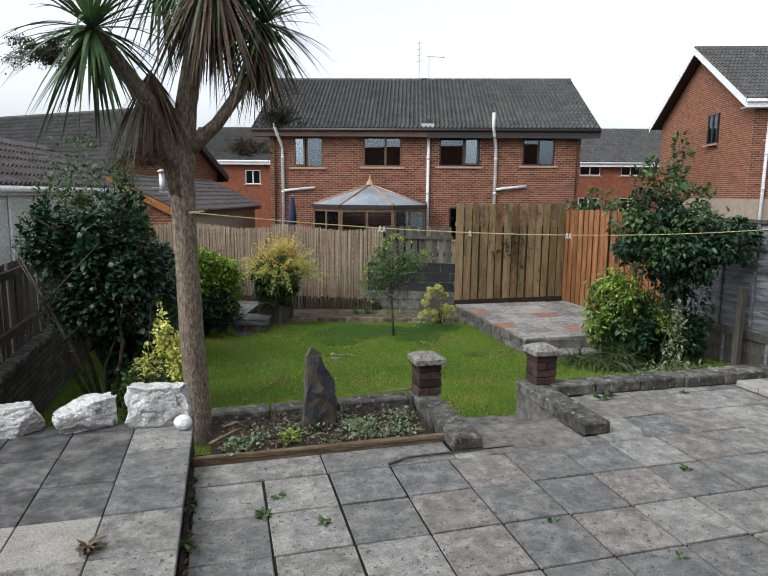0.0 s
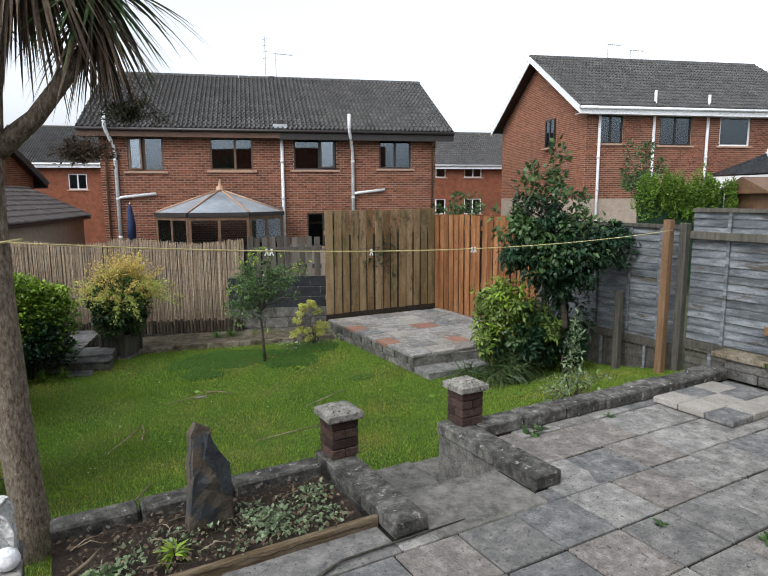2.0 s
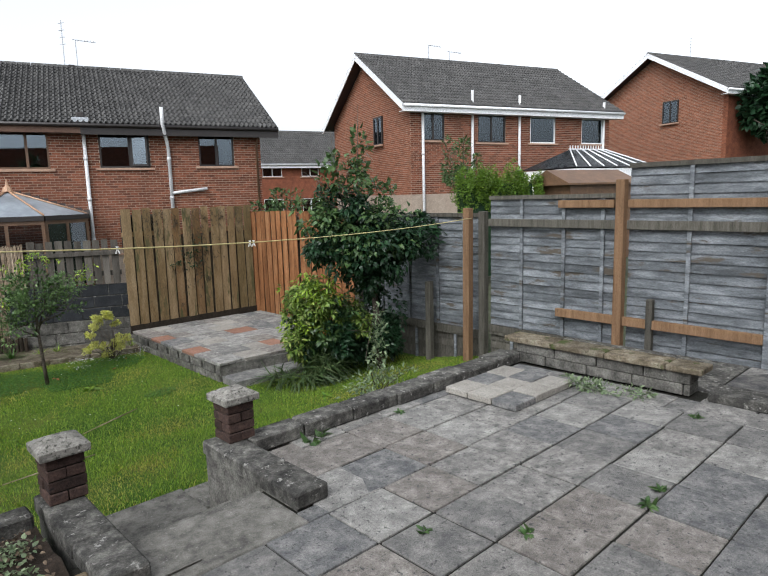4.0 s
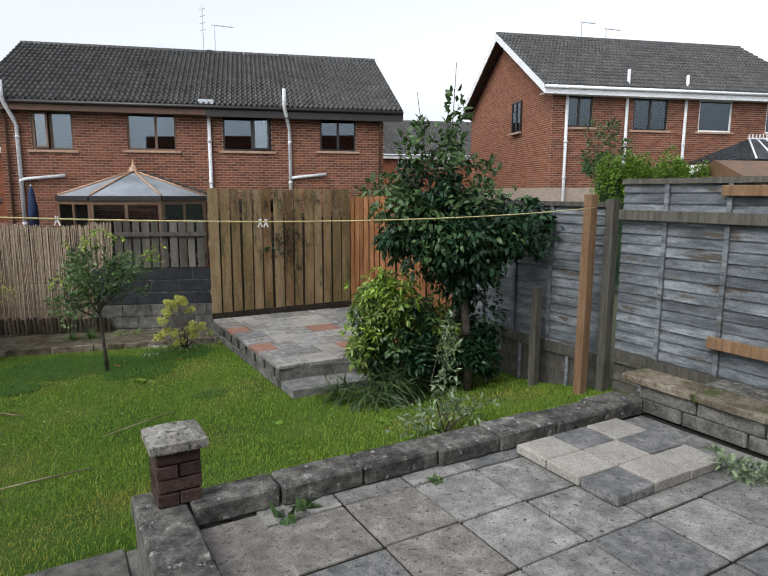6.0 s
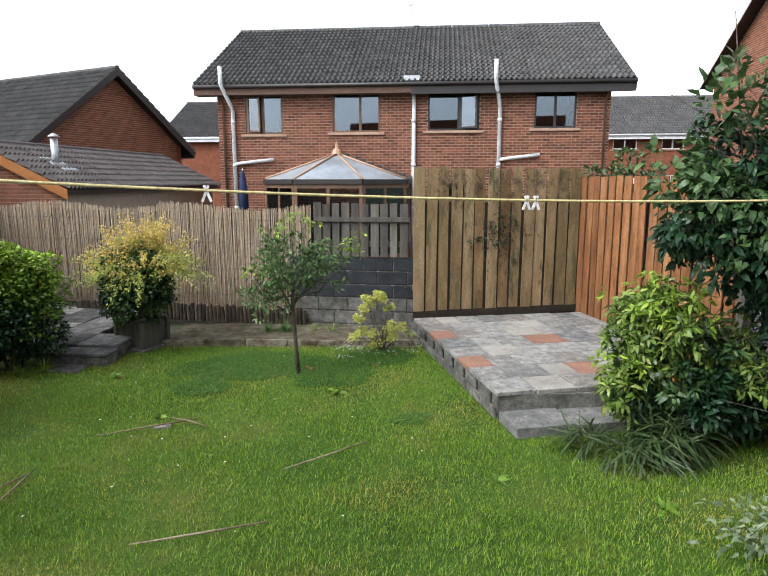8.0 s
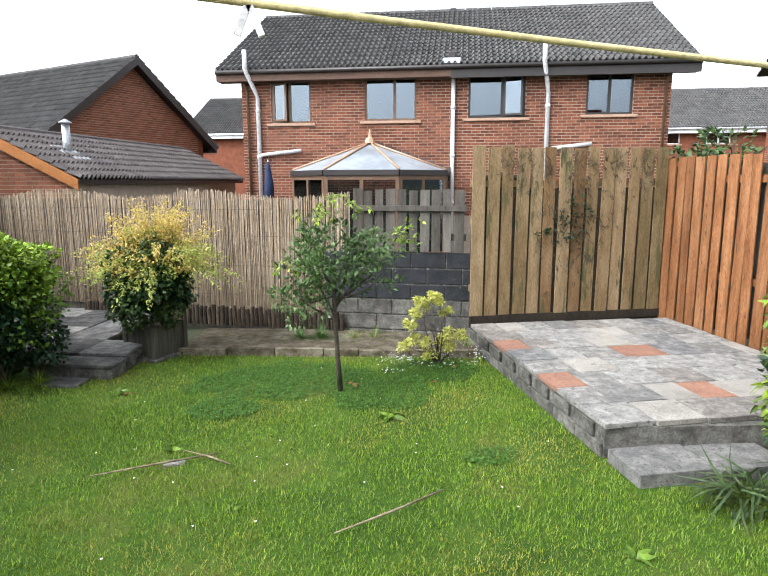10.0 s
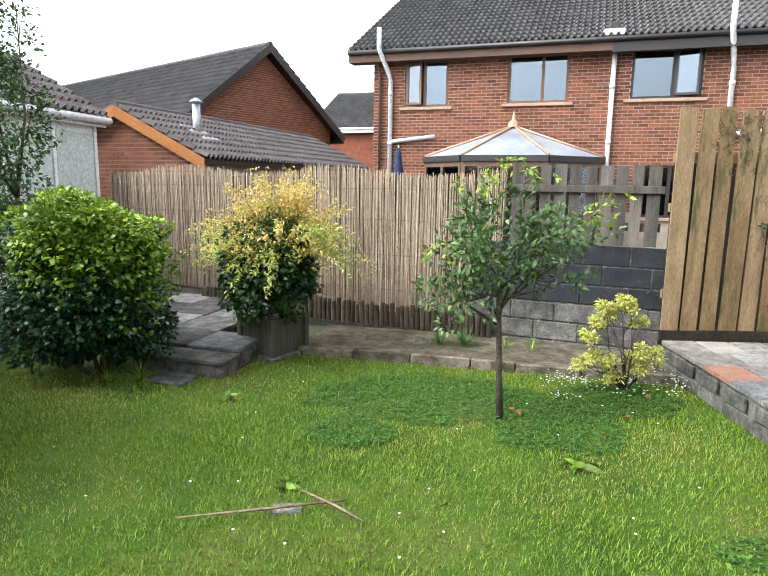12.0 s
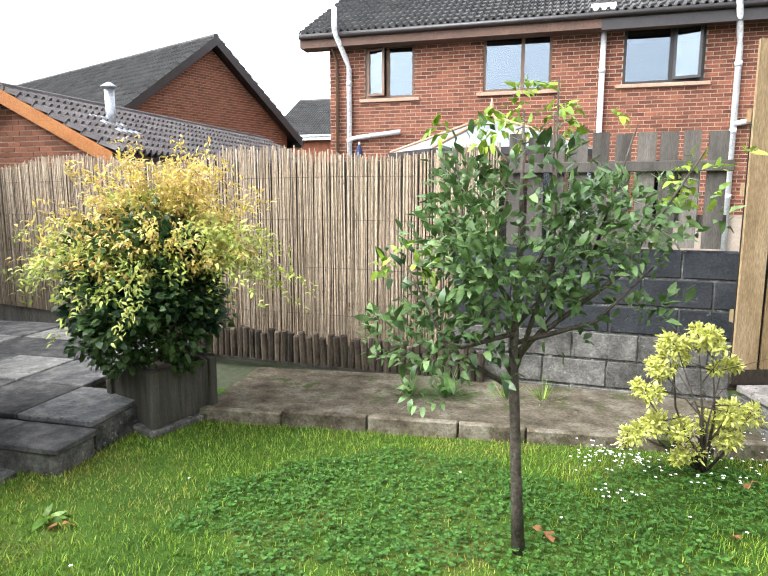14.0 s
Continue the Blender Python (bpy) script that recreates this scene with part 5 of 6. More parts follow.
rock("white_rock", "pale grey-topped white rock on the terrace edge", "rock", -1.42, 4.38, 0.13, 0.23, 0.14, 0.165, 7.0, M_ROCK)
bm = bmesh.new()
bmesh.ops.create_icosphere(bm, subdivisions=3, radius=1)
for v in bm.verts:
    k = 1 + 0.08 * noise.noise(v.co * 1.2)
    v.co = (v.co.x * 0.064 * k, v.co.y * 0.06 * k, (v.co.z * k + 1) * 0.053)
tagged(part("round_stone", bm, M_WHITE, smooth=True, at=pose(-0.28, 4.16, 0.138)), "small smooth white round stone beside the large rock", "stone")
bm = bmesh.new()
outline = [(-0.13, 0.0), (0.14, 0.0), (0.135, 0.25), (0.06, 0.45), (0.02, 0.62), (-0.05, 0.66), (-0.085, 0.6), (-0.105, 0.3)]
A = [bm.verts.new((x, -0.055, z)) for x, z in outline]
B = [bm.verts.new((x * 0.92 + 0.01, 0.055, z * 0.96)) for x, z in outline]
C = [bm.verts.new((x * 0.9, -0.075 if 0.1 < z < 0.5 else -0.06, z * 0.97)) for x, z in outline]
bm.faces.new(C)
bm.faces.new(B[::-1])
n = len(outline)
for i in range(n):
    bm.faces.new((A[i], A[(i + 1) % n], B[(i + 1) % n], B[i]))
    bm.faces.new((C[i], C[(i + 1) % n], A[(i + 1) % n], A[i]))
bmesh.ops.recalc_face_normals(bm, faces=bm.faces)
bmesh.ops.triangulate(bm, faces=bm.faces)
bmesh.ops.subdivide_edges(bm, edges=bm.edges, cuts=3, use_grid_fill=True)
for v in bm.verts:
    v.co += Vector((noise.noise(v.co * 14), noise.noise(v.co * 14 + Vector((9, 0, 0))), 0)) * 0.02
tagged(part("standing_stone", bm, M_SLATE, at=pose(0.68, 4.28, 0.0, 0, 0, 8)), "upright brown slate slab standing in the bed", "stone")

flake = bmesh.new()
out_f = [(0.0, 0.6), (0.05, 0.5), (0.115, 0.4), (0.125, 0.2), (0.06, 0.24), (0.03, 0.36), (-0.03, 0.46)]
fa = [flake.verts.new((x, -0.085, z)) for x, z in out_f]
fb = [flake.verts.new((x, -0.05, z)) for x, z in out_f]
flake.faces.new(fa)
flake.faces.new(fb[::-1])
for i in range(len(out_f)):
    flake.faces.new((fa[i], fa[(i + 1) % len(out_f)], fb[(i + 1) % len(out_f)], fb[i]))
bmesh.ops.recalc_face_normals(flake, faces=flake.faces)
part("dark_flake", flake, M_FLAKE, bpy.data.objects["standing_stone"], "dark blue-grey flaked face")

# ---- washing line ----
wlx = thing("washing_line", "yellow plastic washing line with white pegs", "washing line")
pts = []
a, b = Vector((-0.22, 5.2, 1.62)), Vector((7.1, 5.98, 1.42))
for k in range(25):
    t = k / 24
    p = a.lerp(b, t)
    p.z -= 0.58 * t * (1 - t)
    pts.append(p)
tube("line", pts, 0.005, M_ROPE, wlx, seg=5)
tube("knot", [a + Vector((-0.06, 0.13, 0.0)), a + Vector((0, -0.02, 0)), a + Vector((0.1, 0.06, 0.01))], 0.008, M_ROPE, wlx, seg=5)
for t in [(x + 0.22) / 7.32 for x in (1.45, 1.49, 2.4, 3.56, 3.6)]:
    p = a.lerp(b, t)
    p.z -= 0.58 * t * (1 - t)
    pg = thing("peg", "white clothes peg", "")
    pg.parent = wlx
    for s in (-1, 1):
        box("prong", (-0.004, -0.003, -0.038), (0.004, 0.003, 0.018), M_PEG, pg, at=Matrix.Translation(p) @ pose(0, 0, 0, 0, s * 22, 0))

# ---- planter with maple and ivy ----
pl = thing("planter", "square grey stone planter on a low slab", "planter", pose(1.0, 11.8, LAWN, 0, 0, -37) @ Matrix.Scale(0.84, 4))
box("base", (-0.33, -0.33, 0), (0.33, 0.33, 0.05), M_CONC, pl, bevel=0.01)
for a, b in (((-0.27, -0.27), (0.27, -0.23)), ((-0.27, 0.23), (0.27, 0.27)), ((-0.27, -0.23), (-0.23, 0.23)), ((0.23, -0.23), (0.27, 0.23))):
    box("side", (*a, 0.05), (*b, 0.46), M_GREYPOST, pl, bevel=0.006)
for sx in (-1, 1):
    for sy in (-1, 1):
        box("corner_post", (sx * 0.26 - 0.035, sy * 0.26 - 0.035, 0.05), (sx * 0.26 + 0.035, sy * 0.26 + 0.035, 0.47), M_GREYPOST, pl, bevel=0.006)
box("soil", (-0.228, -0.228, 0.3), (0.228, 0.228, 0.4), M_SOIL, pl)
mp = thing("maple_bush", "golden-leaved maple over dark ivy in the stone planter", "shrub")
limbs("trunk", mp, (1.12, 11.77, -0.45), [(0.7, 11.7, 0.4), (0.9, 11.9, 0.6), (1.25, 11.7, 0.5), (1.5, 11.8, 0.3), (0.6, 11.8, 0.25), (1.05, 11.6, 0.4)], 0.022, M_BARK, 2)
foliage("ivy", mp, [((1.02, 11.66, 0.13), (0.56, 0.48, 0.52), 5200, 26)], M_LDARK, 0.055, 31, width=0.75)
foliage("ivy_leaves", mp, [((1.05, 11.56, 0.08), (0.6, 0.5, 0.54), 3600, 34), ((0.98, 11.58, 0.36), (0.45, 0.36, 0.3), 1300, 20)], M_LMID, 0.052, 33, width=0.65)
foliage("inner_crown", mp, [((1.05, 11.75, 0.5), (0.5, 0.36, 0.3), 2200, 60)], M_LYELLOW, 0.042, 35, width=0.4)
sprays("crown", mp, (1.08, 11.72, 0.1), 200, 1.18, 1.45, 0.16, 60, 0.042, M_LGOLD, 32, width=0.34, spread=0.8, start=0.35)
sprays("outer_sprays", mp, (1.1, 11.72, 0.25), 85, 1.2, 0.7, 0.4, 64, 0.04, M_LYELLOW, 36, width=0.34, spread=0.9, start=0.4)
sprays("trailing_leaves", mp, (1.12, 11.5, 0.38), 18, 0.6, 0.5, 0.75, 34, 0.036, M_LYELLOW, 34, width=0.36, spread=0.8, start=0.2)

# rounded laurel bush
rb = thing("rounded_bush", "clipped rounded bush, bright yellow-green on top", "shrub", pose(-0.08, 0, -0.08))
limbs("trunk", rb, (-0.25, 11.0, LAWN), [(-0.7, 10.9, 0.3), (0.0, 10.9, 0.4), (-0.3, 11.1, 0.5), (-0.9, 10.8, 0.0)], 0.04, M_BARK, 5)
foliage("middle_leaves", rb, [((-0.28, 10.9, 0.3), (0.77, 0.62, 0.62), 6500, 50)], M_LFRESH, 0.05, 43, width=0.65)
# the darker leaf colour puts the shade low in the bush into its leaves
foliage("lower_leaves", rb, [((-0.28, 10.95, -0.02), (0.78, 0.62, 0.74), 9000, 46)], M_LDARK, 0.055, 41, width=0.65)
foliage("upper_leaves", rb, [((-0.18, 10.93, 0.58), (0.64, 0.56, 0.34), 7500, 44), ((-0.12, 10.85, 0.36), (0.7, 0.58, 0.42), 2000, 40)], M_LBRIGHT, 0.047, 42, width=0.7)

# young tree in the lawn
yt = thing("young_tree", "slender young tree with glossy leaves on a thin trunk", "tree", pose(2.96, 10.19, LAWN) @ Matrix.Scale(0.95, 4))
TREE_AT = Vector((2.89, 10.4, -0.75))
T0 = (0.0, 0.0, 0.0)
tb = bmesh.new()
add_tube(tb, [Vector(q) - TREE_AT for q in ((2.89, 10.4, -0.77), (2.87, 10.4, -0.4), (2.85, 10.4, -0.05), (2.84, 10.4, 0.15), (2.86, 10.42, 0.6), (2.85, 10.4, 1.1))], [0.03, 0.022, 0.02, 0.018, 0.012, 0.004], 8, 0.12)
TG = [(2.4, 10.3, 0.5), (2.6, 10.5, 1.0), (2.95, 10.3, 1.2), (3.3, 10.4, 1.05), (3.55, 10.35, 0.95), (3.35, 10.3, 0.5), (2.5, 10.2, 0.25), (3.15, 10.6, 0.75), (2.75, 10.2, 0.8), (3.0, 10.5, 1.1)]
for k, t in enumerate(TG):
    s = Vector((2.85, 10.4, -0.02 + 0.04 * k))
    t = Vector(t)
    md = s.lerp(t, 0.45) + Vector((0.08 * (1 if t.x > s.x else -1), 0, -0.05))
    add_tube(tb, [s - TREE_AT, md - TREE_AT, t - TREE_AT], [0.012, 0.009, 0.003], 5)
part("trunk", tb, M_BARK, yt, smooth=True)
foliage("crown", yt, [((-0.08, 0, 1.3), (0.5, 0.4, 0.5), 1500, 34), ((0.4, 0, 1.45), (0.38, 0.3, 0.26), 420, 18), ((-0.38, -0.05, 0.95), (0.3, 0.25, 0.26), 260, 12), ((0.45, -0.05, 1.05), (0.24, 0.15, 0.1), 60, 6)], M_LOLIVE, 0.06, 51, width=0.42, up=0.5)
foliage("paler_leaves", yt, [((-0.05, -0.05, 1.35), (0.52, 0.4, 0.5), 420, 34), ((-0.3, -0.05, 1.0), (0.3, 0.25, 0.26), 120, 12)], M_LMID, 0.06, 53, width=0.42, up=0.6)
whorls("new_leaves", yt, [((-0.02, 0, 1.78), (0.42, 0.3, 0.2), 24, 14), ((0.58, 0, 1.62), (0.28, 0.25, 0.13), 10, 7), ((-0.45, -0.05, 1.3), (0.18, 0.18, 0.15), 6, 5)], M_LBRIGHT, 0.052, 52, per=7, width=0.42)

# cream variegated shrub
ys = thing("variegated_shrub", "small shrub with clusters of cream-yellow leaves", "shrub", pose(4.02, 10.85, LAWN) @ Matrix.Scale(0.95, 4))
YB = (0.1, 0.02, 0.0)
CL = [(0.0, 0, 0.8), (0.16, 0.02, 0.62), (-0.27, 0, 0.47), (-0.3, 0, 0.24), (-0.06, -0.05, 0.27), (0.2, 0, 0.22), (0.33, 0.02, 0.34), (0.18, -0.05, 0.38), (-0.1, 0.05, 0.68), (-0.02, 0, 0.13), (-0.14, -0.04, 0.75), (-0.18, 0.03, 0.6), (0.08, 0, 0.75), (-0.2, 0, 0.3), (0.12, 0.05, 0.28)]
limbs("trunk", ys, YB, CL, 0.016, M_BARK, 9)
foliage("leaves", ys, [(c, (0.085, 0.085, 0.065), 300, 9) for c in CL], M_LCREAM, 0.036, 61, width=0.4, up=0.5)

# ---- right-hand shrubs ----
rh = thing("rhododendron", "dense rhododendron with yellow-green upper leaves", "shrub")
limbs("trunk", rh, (5.95, 7.55, LAWN), [(5.5, 7.5, 0.1), (5.9, 7.4, 0.4), (6.4, 7.4, 0.1), (6.1, 7.9, 0.3)], 0.04, M_BARK, 6)
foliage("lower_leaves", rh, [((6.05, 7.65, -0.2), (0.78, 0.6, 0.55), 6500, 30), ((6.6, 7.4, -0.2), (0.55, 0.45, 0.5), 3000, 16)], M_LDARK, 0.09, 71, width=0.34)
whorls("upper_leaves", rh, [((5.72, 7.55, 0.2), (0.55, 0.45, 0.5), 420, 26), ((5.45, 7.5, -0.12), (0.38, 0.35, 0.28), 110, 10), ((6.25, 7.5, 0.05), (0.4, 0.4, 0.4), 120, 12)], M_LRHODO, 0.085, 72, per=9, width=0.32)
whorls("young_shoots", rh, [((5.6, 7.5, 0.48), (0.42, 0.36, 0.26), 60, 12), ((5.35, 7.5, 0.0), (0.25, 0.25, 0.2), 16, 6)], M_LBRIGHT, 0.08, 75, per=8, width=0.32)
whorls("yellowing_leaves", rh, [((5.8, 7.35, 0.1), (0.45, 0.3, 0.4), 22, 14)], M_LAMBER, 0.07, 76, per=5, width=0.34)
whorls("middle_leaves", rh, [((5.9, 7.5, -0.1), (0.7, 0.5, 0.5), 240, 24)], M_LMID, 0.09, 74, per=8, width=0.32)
foliage("strap_leaves", rh, [((5.5, 7.5, -0.62), (0.5, 0.3, 0.25), 1000, 8)], M_LSTRAP, 0.28, 73, width=0.06, droop=0.7)
ct = thing("cherry_tree", "broad dark-leaved tree beside the lapped fence", "tree")
CT = [(5.6, 7.2, 1.1), (6.1, 7.3, 1.5), (6.8, 7.1, 1.4), (7.1, 6.9, 1.1), (6.3, 6.9, 1.0), (6.0, 7.6, 1.2), (6.9, 7.5, 1.2), (6.0, 7.3, 2.0), (6.35, 7.3, 2.1), (6.6, 7.2, 0.9)]
limbs("trunk", ct, (6.55, 7.2, LAWN), CT, 0.05, M_BARK, 7, trunk_top=(6.45, 7.2, 0.45))
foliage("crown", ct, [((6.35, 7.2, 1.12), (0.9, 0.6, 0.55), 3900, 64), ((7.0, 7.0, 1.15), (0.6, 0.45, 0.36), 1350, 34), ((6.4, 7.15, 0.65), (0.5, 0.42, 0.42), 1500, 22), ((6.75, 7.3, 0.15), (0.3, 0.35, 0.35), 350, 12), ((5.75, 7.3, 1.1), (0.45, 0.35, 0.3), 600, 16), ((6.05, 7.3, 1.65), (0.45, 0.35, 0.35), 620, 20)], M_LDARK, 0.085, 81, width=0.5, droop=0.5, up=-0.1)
# paler green leaves paint daylight onto the upper, near side of the crown
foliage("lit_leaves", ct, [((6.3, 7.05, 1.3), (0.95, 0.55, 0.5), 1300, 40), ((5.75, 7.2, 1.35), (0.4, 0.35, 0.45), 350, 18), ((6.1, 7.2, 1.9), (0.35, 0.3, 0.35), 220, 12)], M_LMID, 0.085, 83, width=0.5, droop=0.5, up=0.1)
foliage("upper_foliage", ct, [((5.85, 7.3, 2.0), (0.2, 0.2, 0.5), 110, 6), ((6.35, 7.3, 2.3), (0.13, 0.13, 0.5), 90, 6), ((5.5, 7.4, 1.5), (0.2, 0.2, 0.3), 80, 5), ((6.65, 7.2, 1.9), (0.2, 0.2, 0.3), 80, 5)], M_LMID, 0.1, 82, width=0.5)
for k, (x, y, h) in enumerate(((5.85, 7.3, 2.6), (6.35, 7.3, 2.95), (5.6, 7.4, 1.9))):
    tube("shoot", [(6.2, 7.25, 1.0), ((6.2 + x) / 2, 7.3, 1.6), (x, y, h)], [0.012, 0.008, 0.003], M_BARK, ct, seg=5)
SX, SY = 5.2, 5.8
sp = thing("grey_leaved_sapling", "low spreading sapling with grey-green leaves by the kerb", "shrub")
limbs("trunk", sp, (SX, SY, turf(SX, SY)), [(SX + 0.03, SY + 0.05, 0.55), (SX - 0.5, SY - 0.05, -0.2), (SX + 0.5, SY - 0.1, -0.2), (SX - 0.25, SY - 0.25, -0.15), (SX + 0.2, SY - 0.3, -0.15), (SX + 0.3, SY + 0.25, -0.25)], 0.012, M_BARK, 8)
foliage("leaves", sp, [((SX + 0.03, SY, 0.05), (0.13, 0.13, 0.55), 260, 20), ((SX, SY - 0.02, -0.3), (0.5, 0.32, 0.2), 330, 34)], M_LSILVER, 0.062, 91, width=0.35)

# ---- left-hand shrubs ----
ls = thing("large_shrub", "large dark broad-leaved shrub by the side fence", "shrub")
limbs("trunk", ls, (-1.2, 6.6, LAWN), [(-1.6, 6.5, 0.9), (-1.2, 6.7, 1.3), (-0.8, 6.5, 1.0), (-1.5, 6.2, 0.4), (-0.9, 6.9, 0.5), (-1.9, 6.3, 1.3)], 0.05, M_BARK, 12)
foliage("crown", ls, [((-1.1, 6.6, 0.9), (0.62, 0.45, 0.9), 8200, 70), ((-1.62, 6.6, 1.25), (0.36, 0.3, 0.5), 1300, 26), ((-0.72, 6.9, 0.5), (0.4, 0.5, 0.8), 2200, 20), ((-0.95, 6.6, 0.0), (0.33, 0.3, 0.5), 1100, 20)], M_LDARK, 0.066, 101, width=0.75, droop=0.4)
bb = thing("bamboo_shrub", "tall fine-leaved light green shrub behind", "shrub")
limbs("trunk", bb, (-1.6, 8.8, LAWN), [(-1.8, 8.8, 1.8), (-1.4, 8.9, 2.0), (-1.1, 8.7, 1.6), (-2.1, 8.9, 1.9), (-1.5, 8.4, 1.6)], 0.03, M_BARK, 13)
foliage("crown", bb, [((-1.4, 8.8, 1.0), (0.75, 0.6, 1.0), 7000, 20), ((-1.2, 9.4, 0.2), (0.7, 0.7, 0.8), 4000, 12)], M_LMID, 0.09, 111, width=0.3)
foliage("sprays", bb, [((-1.9, 8.9, 2.0), (0.5, 0.4, 0.6), 420, 9), ((-2.3, 9.0, 1.4), (0.4, 0.4, 0.8), 500, 9)], M_LMID, 0.08, 112, width=0.4)
vs = thing("variegated_shrub", "upright shrub with cream and yellow leaves beside the palm", "shrub")
limbs("trunk", vs, (-0.55, 5.9, LAWN), [(-0.65, 5.85, 0.7), (-0.4, 5.9, 0.3), (-0.55, 5.85, 0.1)], 0.015, M_BARK, 14)
foliage("leaves", vs, [((-0.57, 5.88, 0.45), (0.1, 0.1, 0.28), 420, 16), ((-0.42, 5.88, 0.22), (0.17, 0.13, 0.32), 950, 26), ((-0.7, 5.9, 0.1), (0.15, 0.12, 0.2), 260, 12)], M_LCREAM, 0.045, 121, width=0.5)
foliage("green_leaves", vs, [((-0.7, 5.95, -0.15), (0.4, 0.25, 0.4), 1500, 16)], M_LMID, 0.06, 122, width=0.5)

# ---- palm ----
pm = thing("cabbage_palm", "tall cabbage palm with forked trunk and hanging dry leaves", "palm", pose(-0.09, 0, 0))
bm = bmesh.new()
add_tube(bm, [(-0.1, 5.3, LAWN), (-0.13, 5.3, -0.2), (-0.17, 5.3, 0.5), (-0.19, 5.3, 1.3), (-0.2, 5.3, 1.9), (-0.14, 5.3, 2.5), (0.0, 5.25, 3.2), (0.15, 5.2, 3.7)], [0.17, 0.11, 0.098, 0.095, 0.1, 0.085, 0.075, 0.06], 20, 0.08)
add_tube(bm, [(-0.2, 5.3, 1.75), (-0.3, 5.25, 2.2), (-0.42, 5.1, 2.5), (-0.75, 4.9, 2.95)], [0.1, 0.075, 0.065, 0.06], 12, 0.08)
add_tube(bm, [(-0.12, 5.3, 2.15), (0.1, 5.25, 2.35), (0.32, 5.2, 2.65), (0.5, 5.2, 3.05)], [0.07, 0.05, 0.045, 0.045], 10, 0.08)
part("trunk", bm, M_PALMBARK, pm, smooth=True)


def palm_head(parent, c, n, length, material, seed, lo=-0.9, hi=0.95, name="fronds", width=0.035):
    rng = np.random.default_rng(seed)
    V, F = [], []
    c = np.array(c, float)
    S = 7
    for k in range(n):
        az, el = rng.uniform(0, 2 * math.pi), math.asin(rng.uniform(lo, hi))
        d = np.array([math.cos(az) * math.cos(el), math.sin(az) * math.cos(el), math.sin(el)])
        side = np.cross(d, [0, 0, 1.0])
        side /= np.linalg.norm(side) + 1e-6
        L, w, drop = length * rng.uniform(0.75, 1.15), width * rng.uniform(0.7, 1.2), rng.uniform(0.15, 0.7)
        b = len(V)
        for s in range(S + 1):
            t = s / S
            p = c + d * L * t - np.array([0, 0, 1]) * drop * L * t * t * math.cos(el)
            ww = w * (1 - t ** 2.2) * (0.5 + min(1, t * 4) * 0.5) + 0.0005
            V += [p - side * ww / 2, p + side * ww / 2]
        for s in range(S):
            i = b + 2 * s
            F.append((i, i + 1, i + 3, i + 2))
    return link_mesh(name, raw_mesh(name, V, F, 4), material, parent)


palm_head(pm, (-0.75, 4.9, 2.95), 150, 0.72, M_PALM, 1, lo=-0.92)
palm_head(pm, (0.15, 5.2, 3.75), 190, 0.85, M_PALM, 2, lo=-0.9)
palm_head(pm, (0.48, 5.2, 3.15), 130, 0.6, M_PALM, 3, lo=-0.95)
palm_head(pm, (-0.3, 5.5, 3.6), 110, 0.75, M_PALM, 4, lo=-0.9)
palm_head(pm, (0.1, 5.2, 3.55), 240, 0.9, M_PALMDRY, 5, lo=-1.0, hi=-0.6, name="dry_fronds")
palm_head(pm, (0.46, 5.2, 3.05), 130, 0.6, M_PALMDRY, 6, lo=-1.0, hi=-0.6, name="dry_fronds", width=0.02)
palm_head(pm, (-0.4, 5.25, 2.75), 160, 0.7, M_PALMDRY, 7, lo=-1.0, hi=-0.75, name="dry_fronds", width=0.02)

for k, c in enumerate(((-1.08, 5.1, 2.72), (0.62, 5.2, 2.35), (0.36, 5.2, 2.1), (-0.45, 5.2, 2.0))):
    sprays("flower_stalk", pm, c, 46 if k == 0 else 26, 0.46 if k == 0 else 0.3, 1.2, 0.45, 60, 0.03, M_PALMDRY if k in (2, 3) else M_LSTALK, 20 + k, width=0.3, start=0.08)

at = thing("airy_tree", "tall airy small-leaved tree in the corner", "tree")
limbs("trunk", at, (-1.75, 12.3, LAWN), [(-1.6, 12.3, 2.6), (-1.9, 12.4, 2.5), (-2.1, 12.2, 2.2), (-1.5, 12.2, 1.6), (-2.0, 12.2, 1.4)], 0.03, M_BARK, 61, trunk_top=(-1.75, 12.3, 0.7))
foliage("crown", at, [((-1.8, 12.3, 1.3), (0.5, 0.4, 1.0), 3200, 40), ((-1.7, 12.3, 2.3), (0.35, 0.3, 0.5), 420, 26), ((-1.65, 12.0, 0.3), (0.5, 0.4, 0.7), 2200, 24)], M_LMID, 0.055, 161, width=0.55)
sk = thing("spiky_plant", "clump of upright sword-shaped pale green leaves", "plant")
palm_head(sk, (-1.0, 12.1, -0.5), 60, 1.35, M_LSILVER, 171, lo=0.75, hi=0.99, name="blades", width=0.04)

# ---- beyond the side fence ----
hd = thing("clipped_hedge", "flat-topped clipped green hedge beyond the fence", "hedge", ROW_B)
foliage("leaves", hd, [((15.6 + 0.3 * k, -6.2, 1.5), (0.36, 0.5, 0.85), 3200, 26) for k in range(9)], M_LFRESH, 0.055, 131, width=0.6)
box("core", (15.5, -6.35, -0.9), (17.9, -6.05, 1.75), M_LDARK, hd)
tt = thing("slim_tree", "thin light-green tree in the next garden", "tree", ROW_B)
